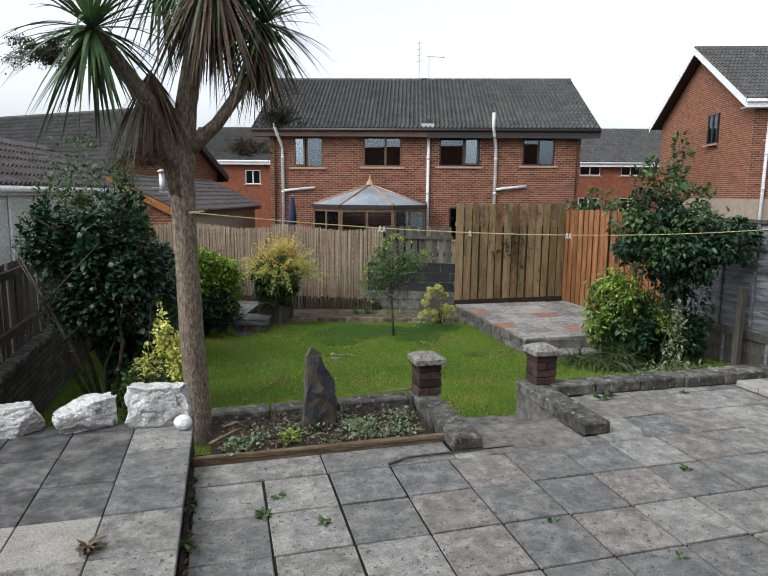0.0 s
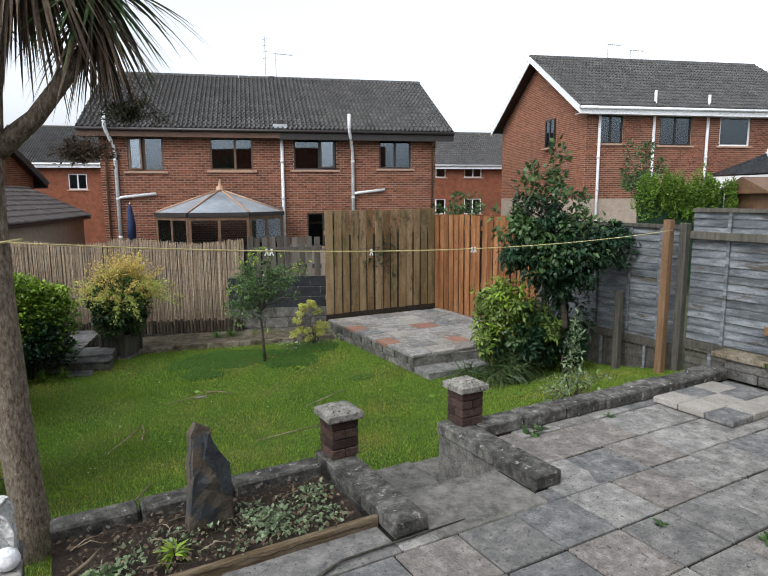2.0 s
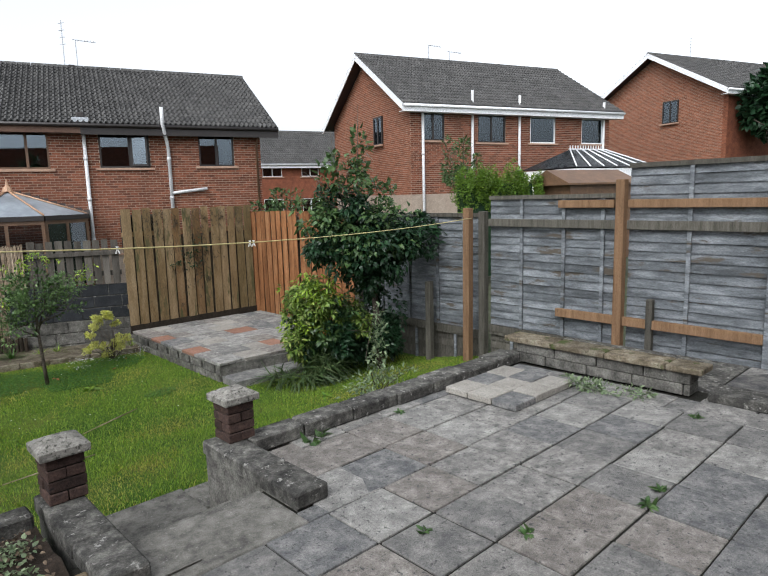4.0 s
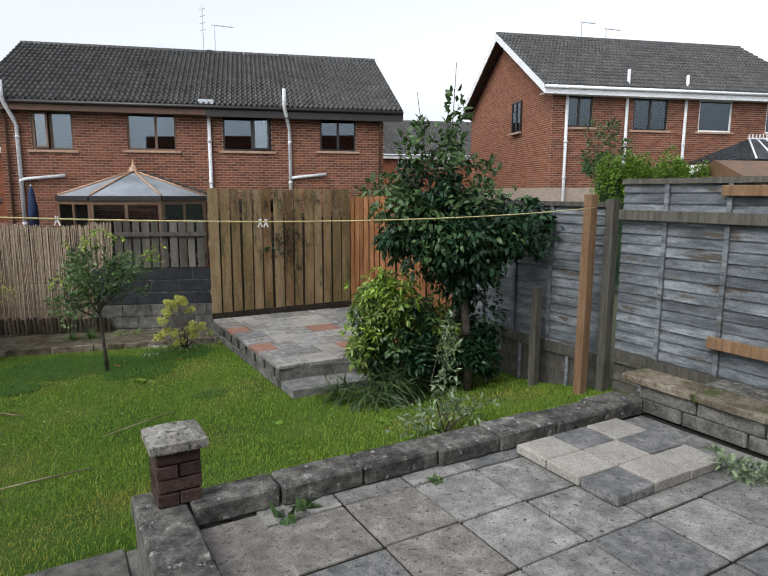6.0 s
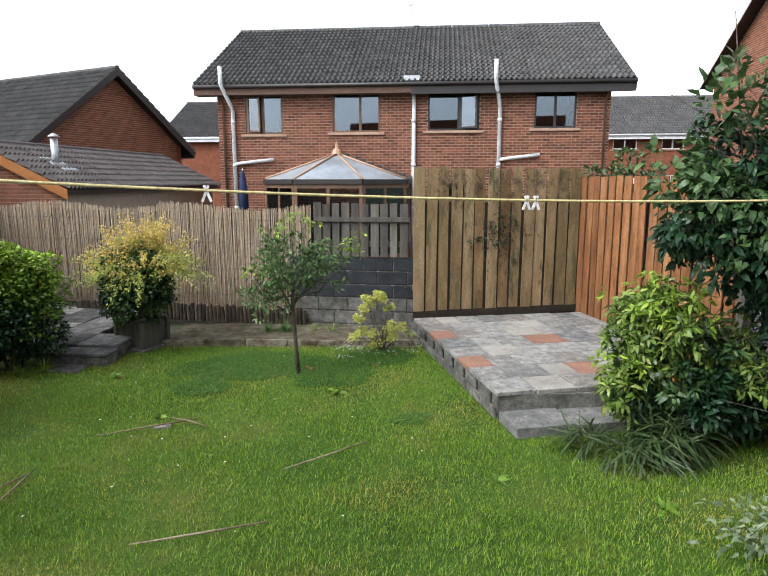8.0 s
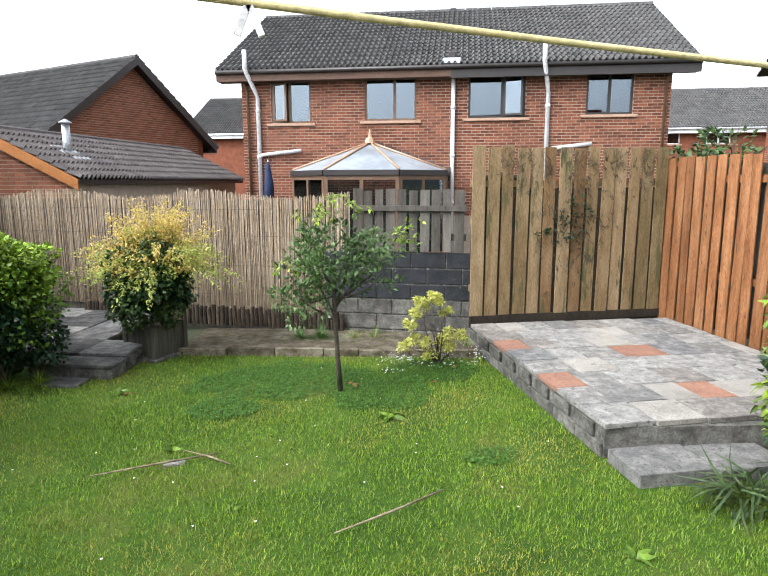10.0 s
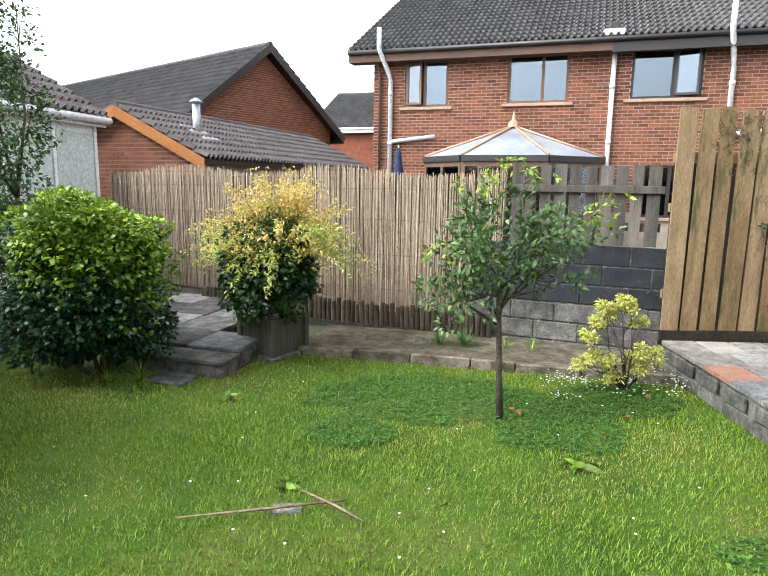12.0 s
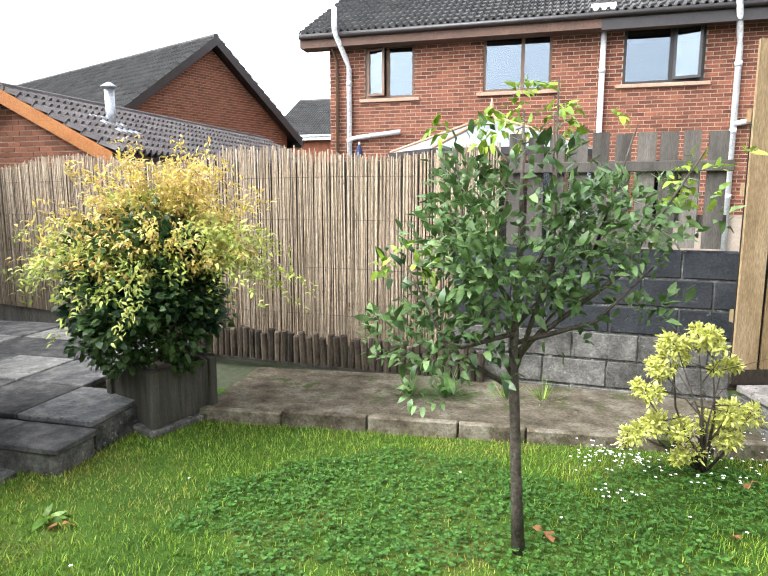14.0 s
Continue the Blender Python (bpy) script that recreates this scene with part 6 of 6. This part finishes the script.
limbs("trunk", tt, (16.2, -5.0, -0.9), [(15.8, -5.0, 2.8), (16.4, -5.0, 3.3), (16.9, -5.0, 2.6), (16.2, -5.2, 2.2)], 0.05, M_BARK, 15, trunk_top=(16.2, -5, 1.0))
foliage("crown", tt, [((16.2, -5, 2.3), (0.85, 0.6, 1.1), 1500, 18)], M_LMID, 0.11, 141, width=0.4)
t2 = thing("sparse_shrub", "sparse light-green shrub beyond the orange fence", "shrub", pose(8.6, 12.5, 0))
limbs("trunk", t2, (0, 0, LAWN), [(-0.5, 0, 1.7), (0.3, 0, 2.0), (0.7, 0, 1.7), (0, 0, 1.8)], 0.03, M_BARK, 16, trunk_top=(0, 0, 0.8))
foliage("crown", t2, [((0, 0, 1.65), (0.8, 0.5, 0.5), 650, 14)], M_LMID, 0.1, 151, width=0.45)
c2 = thing("white_conservatory", "white-framed hipped conservatory roof beyond the fence", "conservatory", ROW_B @ pose(24.3, -1.8, 0))
a4 = [Vector((-2.0, -1.6, 2.35)), Vector((2.0, -1.6, 2.35)), Vector((2.0, 1.6, 2.35)), Vector((-2.0, 1.6, 2.35))]
r2 = [Vector((-0.9, 0, 3.1)), Vector((0.9, 0, 3.1))]
for fcs in ((a4[0], a4[1], r2[1], r2[0]), (a4[1], a4[2], r2[1]), (a4[2], a4[3], r2[0], r2[1]), (a4[3], a4[0], r2[0])):
    bm = bmesh.new()
    bm.faces.new([bm.verts.new(p) for p in fcs])
    bmesh.ops.solidify(bm, geom=bm.faces[:], thickness=0.03)
    part("roof_panel", bm, M_DARKPANEL, c2)
for k in range(7):
    t = k / 6
    tube("roof_bar", [a4[0].lerp(a4[1], t) + Vector((0, 0, 0.03)), r2[0].lerp(r2[1], t) + Vector((0, 0, 0.03))], 0.03, M_WHITE, c2, seg=5)
bm = bmesh.new()
for k in range(14):
    add_box(bm, (-0.9 + k * 0.135, -0.01, 3.12), (-0.87 + k * 0.135, 0.01, 3.26))
add_box(bm, (-0.95, -0.02, 3.1), (0.95, 0.02, 3.14))
part("ridge_crest", bm, M_WHITE, c2)
box("wall", (-1.95, -1.55, -0.9), (1.95, 1.55, 2.3), M_WHITE, c2)
s2 = thing("brown_shed", "small shed with a brown felt roof beyond the fence", "shed", ROW_B @ pose(19.3, -6.6, 0.35))
box("wall", (-0.9, -0.8, -0.9), (1.5, 0.8, 1.4), M_BROWN, s2)
prism("roof", [(-0.95, 1.35), (0, 1.75), (0.95, 1.35), (0.95, 1.3), (-0.95, 1.3)], -1.1, 1.7, M_BROWN, s2, axis="x")

ft = thing("distant_tree", "dark green tree beyond the far houses", "tree", pose(34.0, 9.0, -1.6))
limbs("trunk", ft, (0, 0, LAWN), [(-1.5, 0, 7), (1.5, 0, 7.5), (0, 1, 9), (0, -1, 6.5)], 0.2, M_BARK, 71, trunk_top=(0, 0, 4.0))
foliage("crown", ft, [((0, 0, 7.0), (2.0, 1.9, 2.0), 3500, 26)], M_LDARK, 0.35, 181, width=0.6)

# parasol by the far wall
pa = thing("closed_parasol", "closed dark blue parasol by the house wall", "parasol", ROW @ pose(1.55, -0.8, 0))
tube("pole", [(0, 0, -1.2), (0, 0, 1.75)], 0.02, M_METAL, pa)
tube("canopy", [(0, 0, 0.5), (0, 0, 1.1), (0, 0, 1.6), (0, 0, 1.72)], [0.14, 0.12, 0.06, 0.01], M_BLUE, pa, seg=9, wob=0.15)

# ---- patio slabs ----
PITCH = 0.415
rnd = random.Random(77)
slab_me = []
for k in range(6):
    bm = bmesh.new()
    add_box(bm, (0.006 + 0.001 * k, 0.006, -0.03), (PITCH - 0.006, PITCH - 0.006 - 0.001 * k, 0), bevel=0.004)
    me = bpy.data.meshes.new("slab")
    bm.to_mesh(me)
    bm.free()
    me.materials.append(M_SLAB)
    slab_me.append(me)
X0, Y0 = 0.64, 3.535
for i in range(-2, 17):
    for j in range(-12, 4):
        x, y = X0 + i * PITCH, Y0 - PITCH + j * PITCH
        if x < -0.23 or x + PITCH > 7.3 or y < -1.3 or (y > 3.4 and x < 2.5) or (y > 3.7 and x < 2.8) or (x > 5.6 and y > 2.3):
            continue
        link_mesh("slab", rnd.choice(slab_me), M_SLAB, patio, at=pose(x, y, rnd.uniform(-0.003, 0.003), rnd.uniform(-0.4, 0.4), rnd.uniform(-0.4, 0.4), rnd.uniform(-0.3, 0.3)))
box("slab", (-0.2, 3.54, -0.03), (0.63, 3.826, -0.001), M_SLAB, patio, bevel=0.004)
box("slab", (0.64, 3.54, -0.03), (1.53, 3.826, 0.001), M_SLAB, patio, bevel=0.004)
for a, b in (((2.84, 3.54), (3.145, 3.94)), ((2.84, 3.95), (3.145, 4.49)), ((2.595, 3.54), (2.835, 3.665)), ((1.54, 3.54), (1.775, 3.645))):
    box("slab", (*a, -0.03), (*b, 0.0), M_SLAB, patio, bevel=0.004)
y = 4.45
while y > 2.4:
    box("slab", (5.626, y - 0.39, -0.03), (5.94, y, rnd.uniform(-0.002, 0.002)), M_SLAB, patio, bevel=0.004)
    y -= 0.395
T2 = 0.395
for i in range(13):
    for j in range(15):
        x, y = -0.215 - (i + 1) * T2, 4.63 - (j + 1) * T2
        if x < -5.4:
            continue
        worn = M_SLAB_PALE if (i, j) in ((1, 4), (2, 4), (3, 4), (2, 5)) else (M_SLAB_DARK if j < 4 and (i or j < 1) else M_SLAB)
        box("slab", (x + 0.003, y + 0.003, 0.106), (x + T2 - 0.003, min(y + T2 - 0.003, 4.42), 0.14 + rnd.uniform(-0.003, 0.003)), worn, terrace, bevel=0.004)

# raised pale slabs by the kerb
pile = thing("loose_slabs", "small stack of pale loose slabs lying on the patio", "slabs")
for i in range(3):
    for j in range(3):
        box("slab", (4.72 + i * 0.3, 3.66 + j * 0.25, 0.004), (4.72 + i * 0.3 + 0.29, 3.66 + j * 0.25 + 0.24, 0.06 + rnd.uniform(-0.006, 0.006)), M_SLAB_PALE if (i + j) % 3 else M_SLAB, pile, bevel=0.006)

# ---- grass ----
rng = np.random.default_rng(99)


def inside(x, y):
    ok = (x > -2.0) & (x < 7.35) & (y > 4.82) & (y < 12.2 - 0.233 * (x - 1.25))
    ok &= ~((x > 4.65) & (y > 8.43 - 0.13 * (x - 4.68)))
    ok &= ~((x > 4.65) & (x < 5.8) & (y > 7.96))
    ok &= ~((x > 1.28) & (x < 3.02) & (y < 5.18))
    ok &= ~((x < 0.75) & (y > 11.0)) & ~((x > 0.5) & (x < 1.4) & (y > 11.9))
    return ok


def blades(name, x, y, hmin, hmax, wmin, wmax, material, label, thing_name=True, lean=(0.2, 0.9)):
    n = len(x)
    t = np.clip((7.6 - y) / 2.4, 0, 1)
    z0 = LAWN + 0.33 * t * t * (3 - 2 * t) - 0.012
    h, az = rng.uniform(hmin, hmax, n), rng.uniform(0, 2 * math.pi, n)
    ln, wd = h * rng.uniform(*lean, n), rng.uniform(wmin, wmax, n)
    dx, dy = np.cos(az), np.sin(az)
    V = np.empty((n, 5, 3))
    V[:, 0] = np.stack([x - dy * wd, y + dx * wd, z0], 1)
    V[:, 1] = np.stack([x + dy * wd, y - dx * wd, z0], 1)
    V[:, 2] = np.stack([x + dx * ln * 0.35 + dy * wd * 0.8, y + dy * ln * 0.35 - dx * wd * 0.8, z0 + h * 0.6], 1)
    V[:, 3] = np.stack([x + dx * ln * 0.35 - dy * wd * 0.8, y + dy * ln * 0.35 + dx * wd * 0.8, z0 + h * 0.6], 1)
    V[:, 4] = np.stack([x + dx * ln, y + dy * ln, z0 + h], 1)
    F = (np.arange(n)[:, None, None] * 5 + np.array([(0, 1, 2), (0, 2, 3), (3, 2, 4)])[None]).reshape(-1, 3)
    return tagged(link_mesh(name, raw_mesh(name, V.reshape(-1, 3), F, 3), material), label, name.replace("_", " "), kind="stuff")


def clover_at(x, y):
    q = np.zeros(len(x), bool)
    for cx, cy, a, b in ((2.45, 10.6, 0.95, 0.55), (3.3, 10.1, 0.5, 0.5), (3.9, 8.6, 0.22, 0.14), (1.9, 9.9, 0.3, 0.25), (3.95, 10.6, 0.5, 0.35)):
        wob = 1 + 0.25 * np.sin(x * 9 + cy) * np.cos(y * 11 + cx)
        q |= ((x - cx) / a) ** 2 + ((y - cy) / b) ** 2 < wob
    return q


n = 420000
x, y = rng.uniform(-2, 7.4, n), rng.uniform(4.7, 12.4, n)
k = inside(x, y)
x, y = x[k], y[k]
c = clover_at(x, y) & (rng.random(len(x)) < 0.75)
x, y = x[~c], y[~c]
dry = np.sin(x * 2.3 + 1.2 * np.sin(y * 1.7)) * np.sin(y * 2.9 + 1.5 * np.sin(x * 1.1)) + rng.normal(0, 0.35, len(x))
pale = dry > 0.5
blades("grass", x[~pale], y[~pale], 0.02, 0.05, 0.0016, 0.003, M_GRASS, "short uneven green lawn grass")
blades("yellowed_grass", x[pale], y[pale], 0.015, 0.04, 0.0016, 0.003, M_GRASS_DRY, "yellowed short lawn grass in patches")
n = 9000
x, y = rng.uniform(-1.9, 7.3, n), np.where(rng.random(n) < 0.5, rng.uniform(4.7, 5.0, n), rng.uniform(8.2, 12.3, n))
k = inside(x, y) & (((y < 5.0) & (x > 3.0)) | (np.abs(y - 12.17 + 0.233 * (x - 1.25)) < 0.08) | ((np.abs(x - 4.6) < 0.05) & (y > 8.3)))
blades("tall_grass", x[k], y[k], 0.06, 0.14, 0.002, 0.004, M_GRASS, "longer grass along the kerb and slab edges")
n = 26000
x, y = rng.uniform(1, 4.7, n), rng.uniform(8.2, 11.3, n)
k = clover_at(x, y) & inside(x, y)
x, y = x[k], y[k]
n = len(x)
ang = rng.uniform(0, 2 * math.pi, n)
z = LAWN + rng.uniform(0.01, 0.04, n)
V, r0 = np.empty((n, 7, 3)), rng.uniform(0.007, 0.012, n)
V[:, 0] = np.stack([x, y, z], 1)
for q in range(6):
    rr = r0 * (1.15 if q % 2 else 0.9)
    V[:, q + 1] = np.stack([x + rr * np.cos(ang + q * 1.047), y + rr * np.sin(ang + q * 1.047), z + rng.uniform(-0.003, 0.005, n)], 1)
F = (np.arange(n)[:, None, None] * 7 + np.array([(0, q + 1, (q + 1) % 6 + 1) for q in range(6)])[None]).reshape(-1, 3)
tagged(link_mesh("clover", raw_mesh("clover", V.reshape(-1, 3), F, 3), M_CLOVER), "dark green clover patch in the lawn", "clover", kind="stuff")

# white flowers by the variegated shrub
n = 420
gx, gy = rng.normal(4.15, 0.4, 45), rng.normal(11.0, 0.22, 45)
k = rng.integers(0, 45, n)
x, y = gx[k] + rng.normal(0, 0.06, n), gy[k] + rng.normal(0, 0.05, n)
x, y = np.r_[x, rng.uniform(0, 4.5, 50)], np.r_[y, rng.uniform(6, 11, 50)]
k = inside(x, y)
x, y = x[k], y[k]
n = len(x)
V, z = np.empty((n, 9, 3)), LAWN + rng.uniform(0.03, 0.08, n)
V[:, 0] = np.stack([x, y, z + 0.002], 1)
for q in range(8):
    V[:, q + 1] = np.stack([x + 0.0075 * np.cos(q * 0.785), y + 0.0075 * np.sin(q * 0.785), z + 0.003 * (q % 2)], 1)
F = (np.arange(n)[:, None, None] * 9 + np.array([(0, q + 1, (q + 1) % 8 + 1) for q in range(8)])[None]).reshape(-1, 3)
tagged(link_mesh("daisies", raw_mesh("daisies", V.reshape(-1, 3), F, 3), M_PETAL), "small white daisy flowers in the lawn", "flowers", kind="stuff")


def rosette(name, label, x, y, z, n, length, width, material, seed, flat=0.5):
    r = np.random.default_rng(seed)
    a = r.uniform(0, 2 * math.pi, n)
    o = np.stack([np.cos(a), np.sin(a), np.full(n, flat)], 1)
    me = leaves_mesh(name, np.stack([np.cos(a) * 0.01, np.sin(a) * 0.01, np.zeros(n)], 1), o * 1.6, length, width, 0.1, 0.35, r)
    ob = link_mesh(name, me, material, at=pose(x, y, z))
    return tagged(ob, label, "weed")


for k, (x, y, ln, n) in enumerate(((3.31, 9.45, 0.16, 16), (3.7, 8.55, 0.09, 8), (2.5, 9.0, 0.08, 8), (1.6, 9.15, 0.13, 14), (3.6, 9.9, 0.09, 8), (2.1, 8.2, 0.08, 9), (0.9, 10.5, 0.14, 12), (4.2, 7.3, 0.12, 10), (5.0, 6.5, 0.14, 12))):
    rosette("broad_weed", "broad-leaved weed growing in the lawn", x, y, turf(x, y), n, ln * 0.75, 0.36, M_LFRESH, 200 + k)
for k, (x, y, ln, n) in enumerate(((0.2, 3.1, 0.05, 26), (0.52, 2.95, 0.045, 16), (0.55, 2.35, 0.06, 30), (0.5, 2.0, 0.06, 22), (3.3, 2.62, 0.05, 18), (4.0, 2.3, 0.06, 24), (4.2, 2.32, 0.05, 20), (2.95, 3.02, 0.04, 14), (3.25, 4.4, 0.1, 12), (3.35, 4.42, 0.08, 10), (4.1, 4.35, 0.05, 14), (0.3, 3.3, 0.04, 12), (1.75, 2.66, 0.035, 10), (5.55, 2.6, 0.05, 18), (2.2, 2.2, 0.035, 10))):
    rosette("joint_weed", "small weed growing in a paving joint", x, y, 0.0, n, ln, 0.4, M_LMID, 300 + k)
for k, (y, ln) in enumerate(((0.9, 0.05), (1.5, 0.06), (1.95, 0.045), (2.5, 0.05), (2.9, 0.06), (3.3, 0.05), (3.6, 0.045))):
    rosette("joint_weed", "small weed growing along the foot of the terrace edge", -0.2, y, 0.005, 14, ln, 0.4, M_LMID, 350 + k)
rosette("joint_weed", "dried weed in the terrace paving", -0.62, 2.75, 0.14, 26, 0.07, 0.3, M_PALMDRY, 333)
wb = thing("trailing_weed", "green trailing weed beside the loose slabs", "weed")
foliage("leaves", wb, [((5.62, 3.55, 0.03), (0.12, 0.32, 0.06), 330, 14), ((5.75, 3.2, 0.02), (0.12, 0.25, 0.04), 130, 10)], M_LSILVER, 0.045, 401, width=0.4)

# sticks and dry leaves on the lawn
for k, (x0, y0, x1, y1) in enumerate(((1.12, 8.75, 1.95, 8.95), (1.7, 9.05, 2.05, 8.75), (0.35, 7.45, 0.8, 8.1), (0.82, 8.2, 0.75, 7.7), (2.68, 7.8, 3.4, 8.15), (1.75, 6.9, 2.55, 7.0), (0.3, 5.5, 0.62, 6.1), (0.62, 5.5, 0.95, 5.95))):
    z0, z1 = turf(x0, y0), turf(x1, y1)
    tagged(tube("stick", [(x0, y0, z0 + 0.03), ((x0 + x1) / 2 + 0.02, (y0 + y1) / 2 - 0.03, (z0 + z1) / 2 + 0.05), (x1, y1, z1 + 0.035)], [0.004, 0.008, 0.006], M_CANE, seg=5), "dry yellow flower stalk lying on the lawn", "stick")
for k, (x, y) in enumerate(((3.1, 10.3), (4.25, 10.7), (1.0, 10.4), (3.9, 10.2))):
    rosette("dry_leaf", "single fallen brown leaf on the lawn", x, y, LAWN + 0.03, 2, 0.06, 0.7, M_RUST, 500 + k, 0.1)
tagged(box("sunk_slab", (-0.075, -0.045, 0), (0.075, 0.045, 0.035), M_SLAB, at=pose(1.65, 8.9, LAWN - 0.018, 0, 0, 5), bevel=0.006), "small pale stone sunk in the lawn", "stone")

# the planting bed
bp = thing("ground_ivy", "low patchy ground cover of small green leaves in the bed", "ground cover")
foliage("leaves", bp, [((1.15, 4.15, 0.07), (0.35, 0.3, 0.05), 700, 26), ((0.7, 4.1, 0.06), (0.6, 0.28, 0.04), 420, 30), ((0.15, 3.95, 0.08), (0.2, 0.12, 0.06), 200, 12)], M_LSILVER, 0.03, 411, width=0.6)
rosette("grassy_weed", "tuft of bright green weed in the bed", 0.45, 4.02, 0.06, 40, 0.09, 0.2, M_LBRIGHT, 421)
rosette("grassy_weed", "tuft of bright green weed in the bed", 0.12, 3.98, 0.06, 34, 0.08, 0.25, M_LMID, 422)
rr = random.Random(15)
for k in range(26):
    x, y, a, l = rr.uniform(-0.02, 1.4), rr.uniform(3.9, 4.45), rr.uniform(0, 6.28), rr.uniform(0.08, 0.3)
    dx, dy = math.cos(a) * l / 2, math.sin(a) * l / 2 * 0.5
    tagged(tube("twig", [(x - dx, y - dy, 0.075), (x, y, 0.085 + rr.uniform(0, 0.02)), (x + dx, y + dy, 0.075)], [0.003, 0.004, 0.002], rr.choice((M_CANE, M_BARK)), seg=4), "thin dry twig lying on the bed soil", "twig")
n = 700
q = np.stack([rng.uniform(-0.05, 1.45, n), rng.uniform(3.86, 4.48, n), np.full(n, 0.065)], 1)
o = rng.normal(0, 1, (n, 3)) * np.array([1, 1, 0.2])
o /= np.linalg.norm(o, axis=1)[:, None]
tagged(link_mesh("leaf_litter", leaves_mesh("leaf_litter", q, o, 0.03, 0.6, 0.0, 0.3, rng), M_PALMDRY), "dead brown leaf litter on the bed soil", "leaf litter", kind="stuff")
tagged(tube("bent_cane", [(-0.1, 3.95, 0.1), (0.05, 4.02, 0.14), (0.12, 4.2, 0.1)], [0.012, 0.01, 0.004], M_CANE, seg=6), "dead pale stalk leaning at the bed corner", "stick")
tagged(tube("loose_strip", [(1.05, 3.55, 0.01), (1.2, 3.6, 0.02), (1.75, 3.62, 0.012), (2.0, 3.62, 0.012)], [0.01, 0.008, 0.006, 0.003], M_GREYPOST, seg=5), "thin curled strip of wood on the patio", "strip")

n = 420
q = np.stack([rng.uniform(-0.225, -0.17, n), rng.uniform(-0.5, 3.75, n), np.full(n, 0.01)], 1)
o = rng.normal(0, 1, (n, 3)) * np.array([1, 1, 0.2])
o /= np.linalg.norm(o, axis=1)[:, None]
tagged(link_mesh("edge_litter", leaves_mesh("edge_litter", q, o, 0.028, 0.5, 0.0, 0.3, rng), M_PALMDRY), "dry leaf litter gathered along the terrace edge", "leaf litter", kind="stuff")

# ribbons behind the pickets
for k in range(5):
    box_ = box("ribbon", (-0.012, -0.002, 0), (0.012, 0.002, 0.42), M_PINK, at=pose(3.98 + k * 0.125, 12.09 - k * 0.047, 0.5, 0, 0, -20))
    tagged(box_, "red ribbon seen between the grey pickets", "ribbon")
# climbing stems on the gate
gv = thing("dead_climber", "dark dead climber stems clinging to the boarded gate", "climber")
rr = random.Random(6)
bm = bmesh.new()
for k in range(420):
    core = k < 150
    x = rr.gauss(6.0, 0.22) if core else rr.uniform(5.0, 7.15)
    z = rr.gauss(0.7, 0.32) if core else 1.58 - abs(rr.gauss(0, 0.28))
    q = [Vector((x, 11.597, min(z, 1.55)))]
    for i in range(4):
        w = q[-1] + Vector((rr.uniform(-0.035, 0.035), rr.uniform(-0.008, 0.002), rr.uniform(-0.05, 0.05)))
        w.z = min(w.z, 1.6)
        q.append(w)
    add_tube(bm, q, [0.004 if core else 0.003] * 5, 3)
tagged(part("stems", bm, M_VINE, gv), kind="stuff")
foliage("leaves", gv, [((5.95, 11.57, 0.75), (0.32, 0.03, 0.3), 170, 16), ((5.6, 11.57, 0.6), (0.12, 0.03, 0.06), 60, 5)], M_LDARK, 0.035, 431, width=0.7)
tf = thing("grass_tuft", "tuft of fine long green grass by the border slabs", "grass")
palm_head(tf, (2.9, 11.95, LAWN + 0.04), 170, 0.3, M_CLOVER, 441, lo=0.1, hi=0.95, name="blades", width=0.008)
palm_head(tf, (2.65, 12.0, LAWN + 0.04), 120, 0.24, M_CLOVER, 442, lo=0.1, hi=0.95, name="blades", width=0.008)
for k, (x, y) in enumerate(((3.3, 11.9), (3.55, 11.85), (4.55, 11.3), (-0.15, 10.75), (0.1, 10.8))):
    t3 = thing("grass_tuft", "small tuft of upright green grass by the slabs", "grass")
    palm_head(t3, (x, y, LAWN + 0.03), 45, 0.22, M_GRASS, 450 + k, lo=0.4, hi=0.98, name="blades", width=0.007)
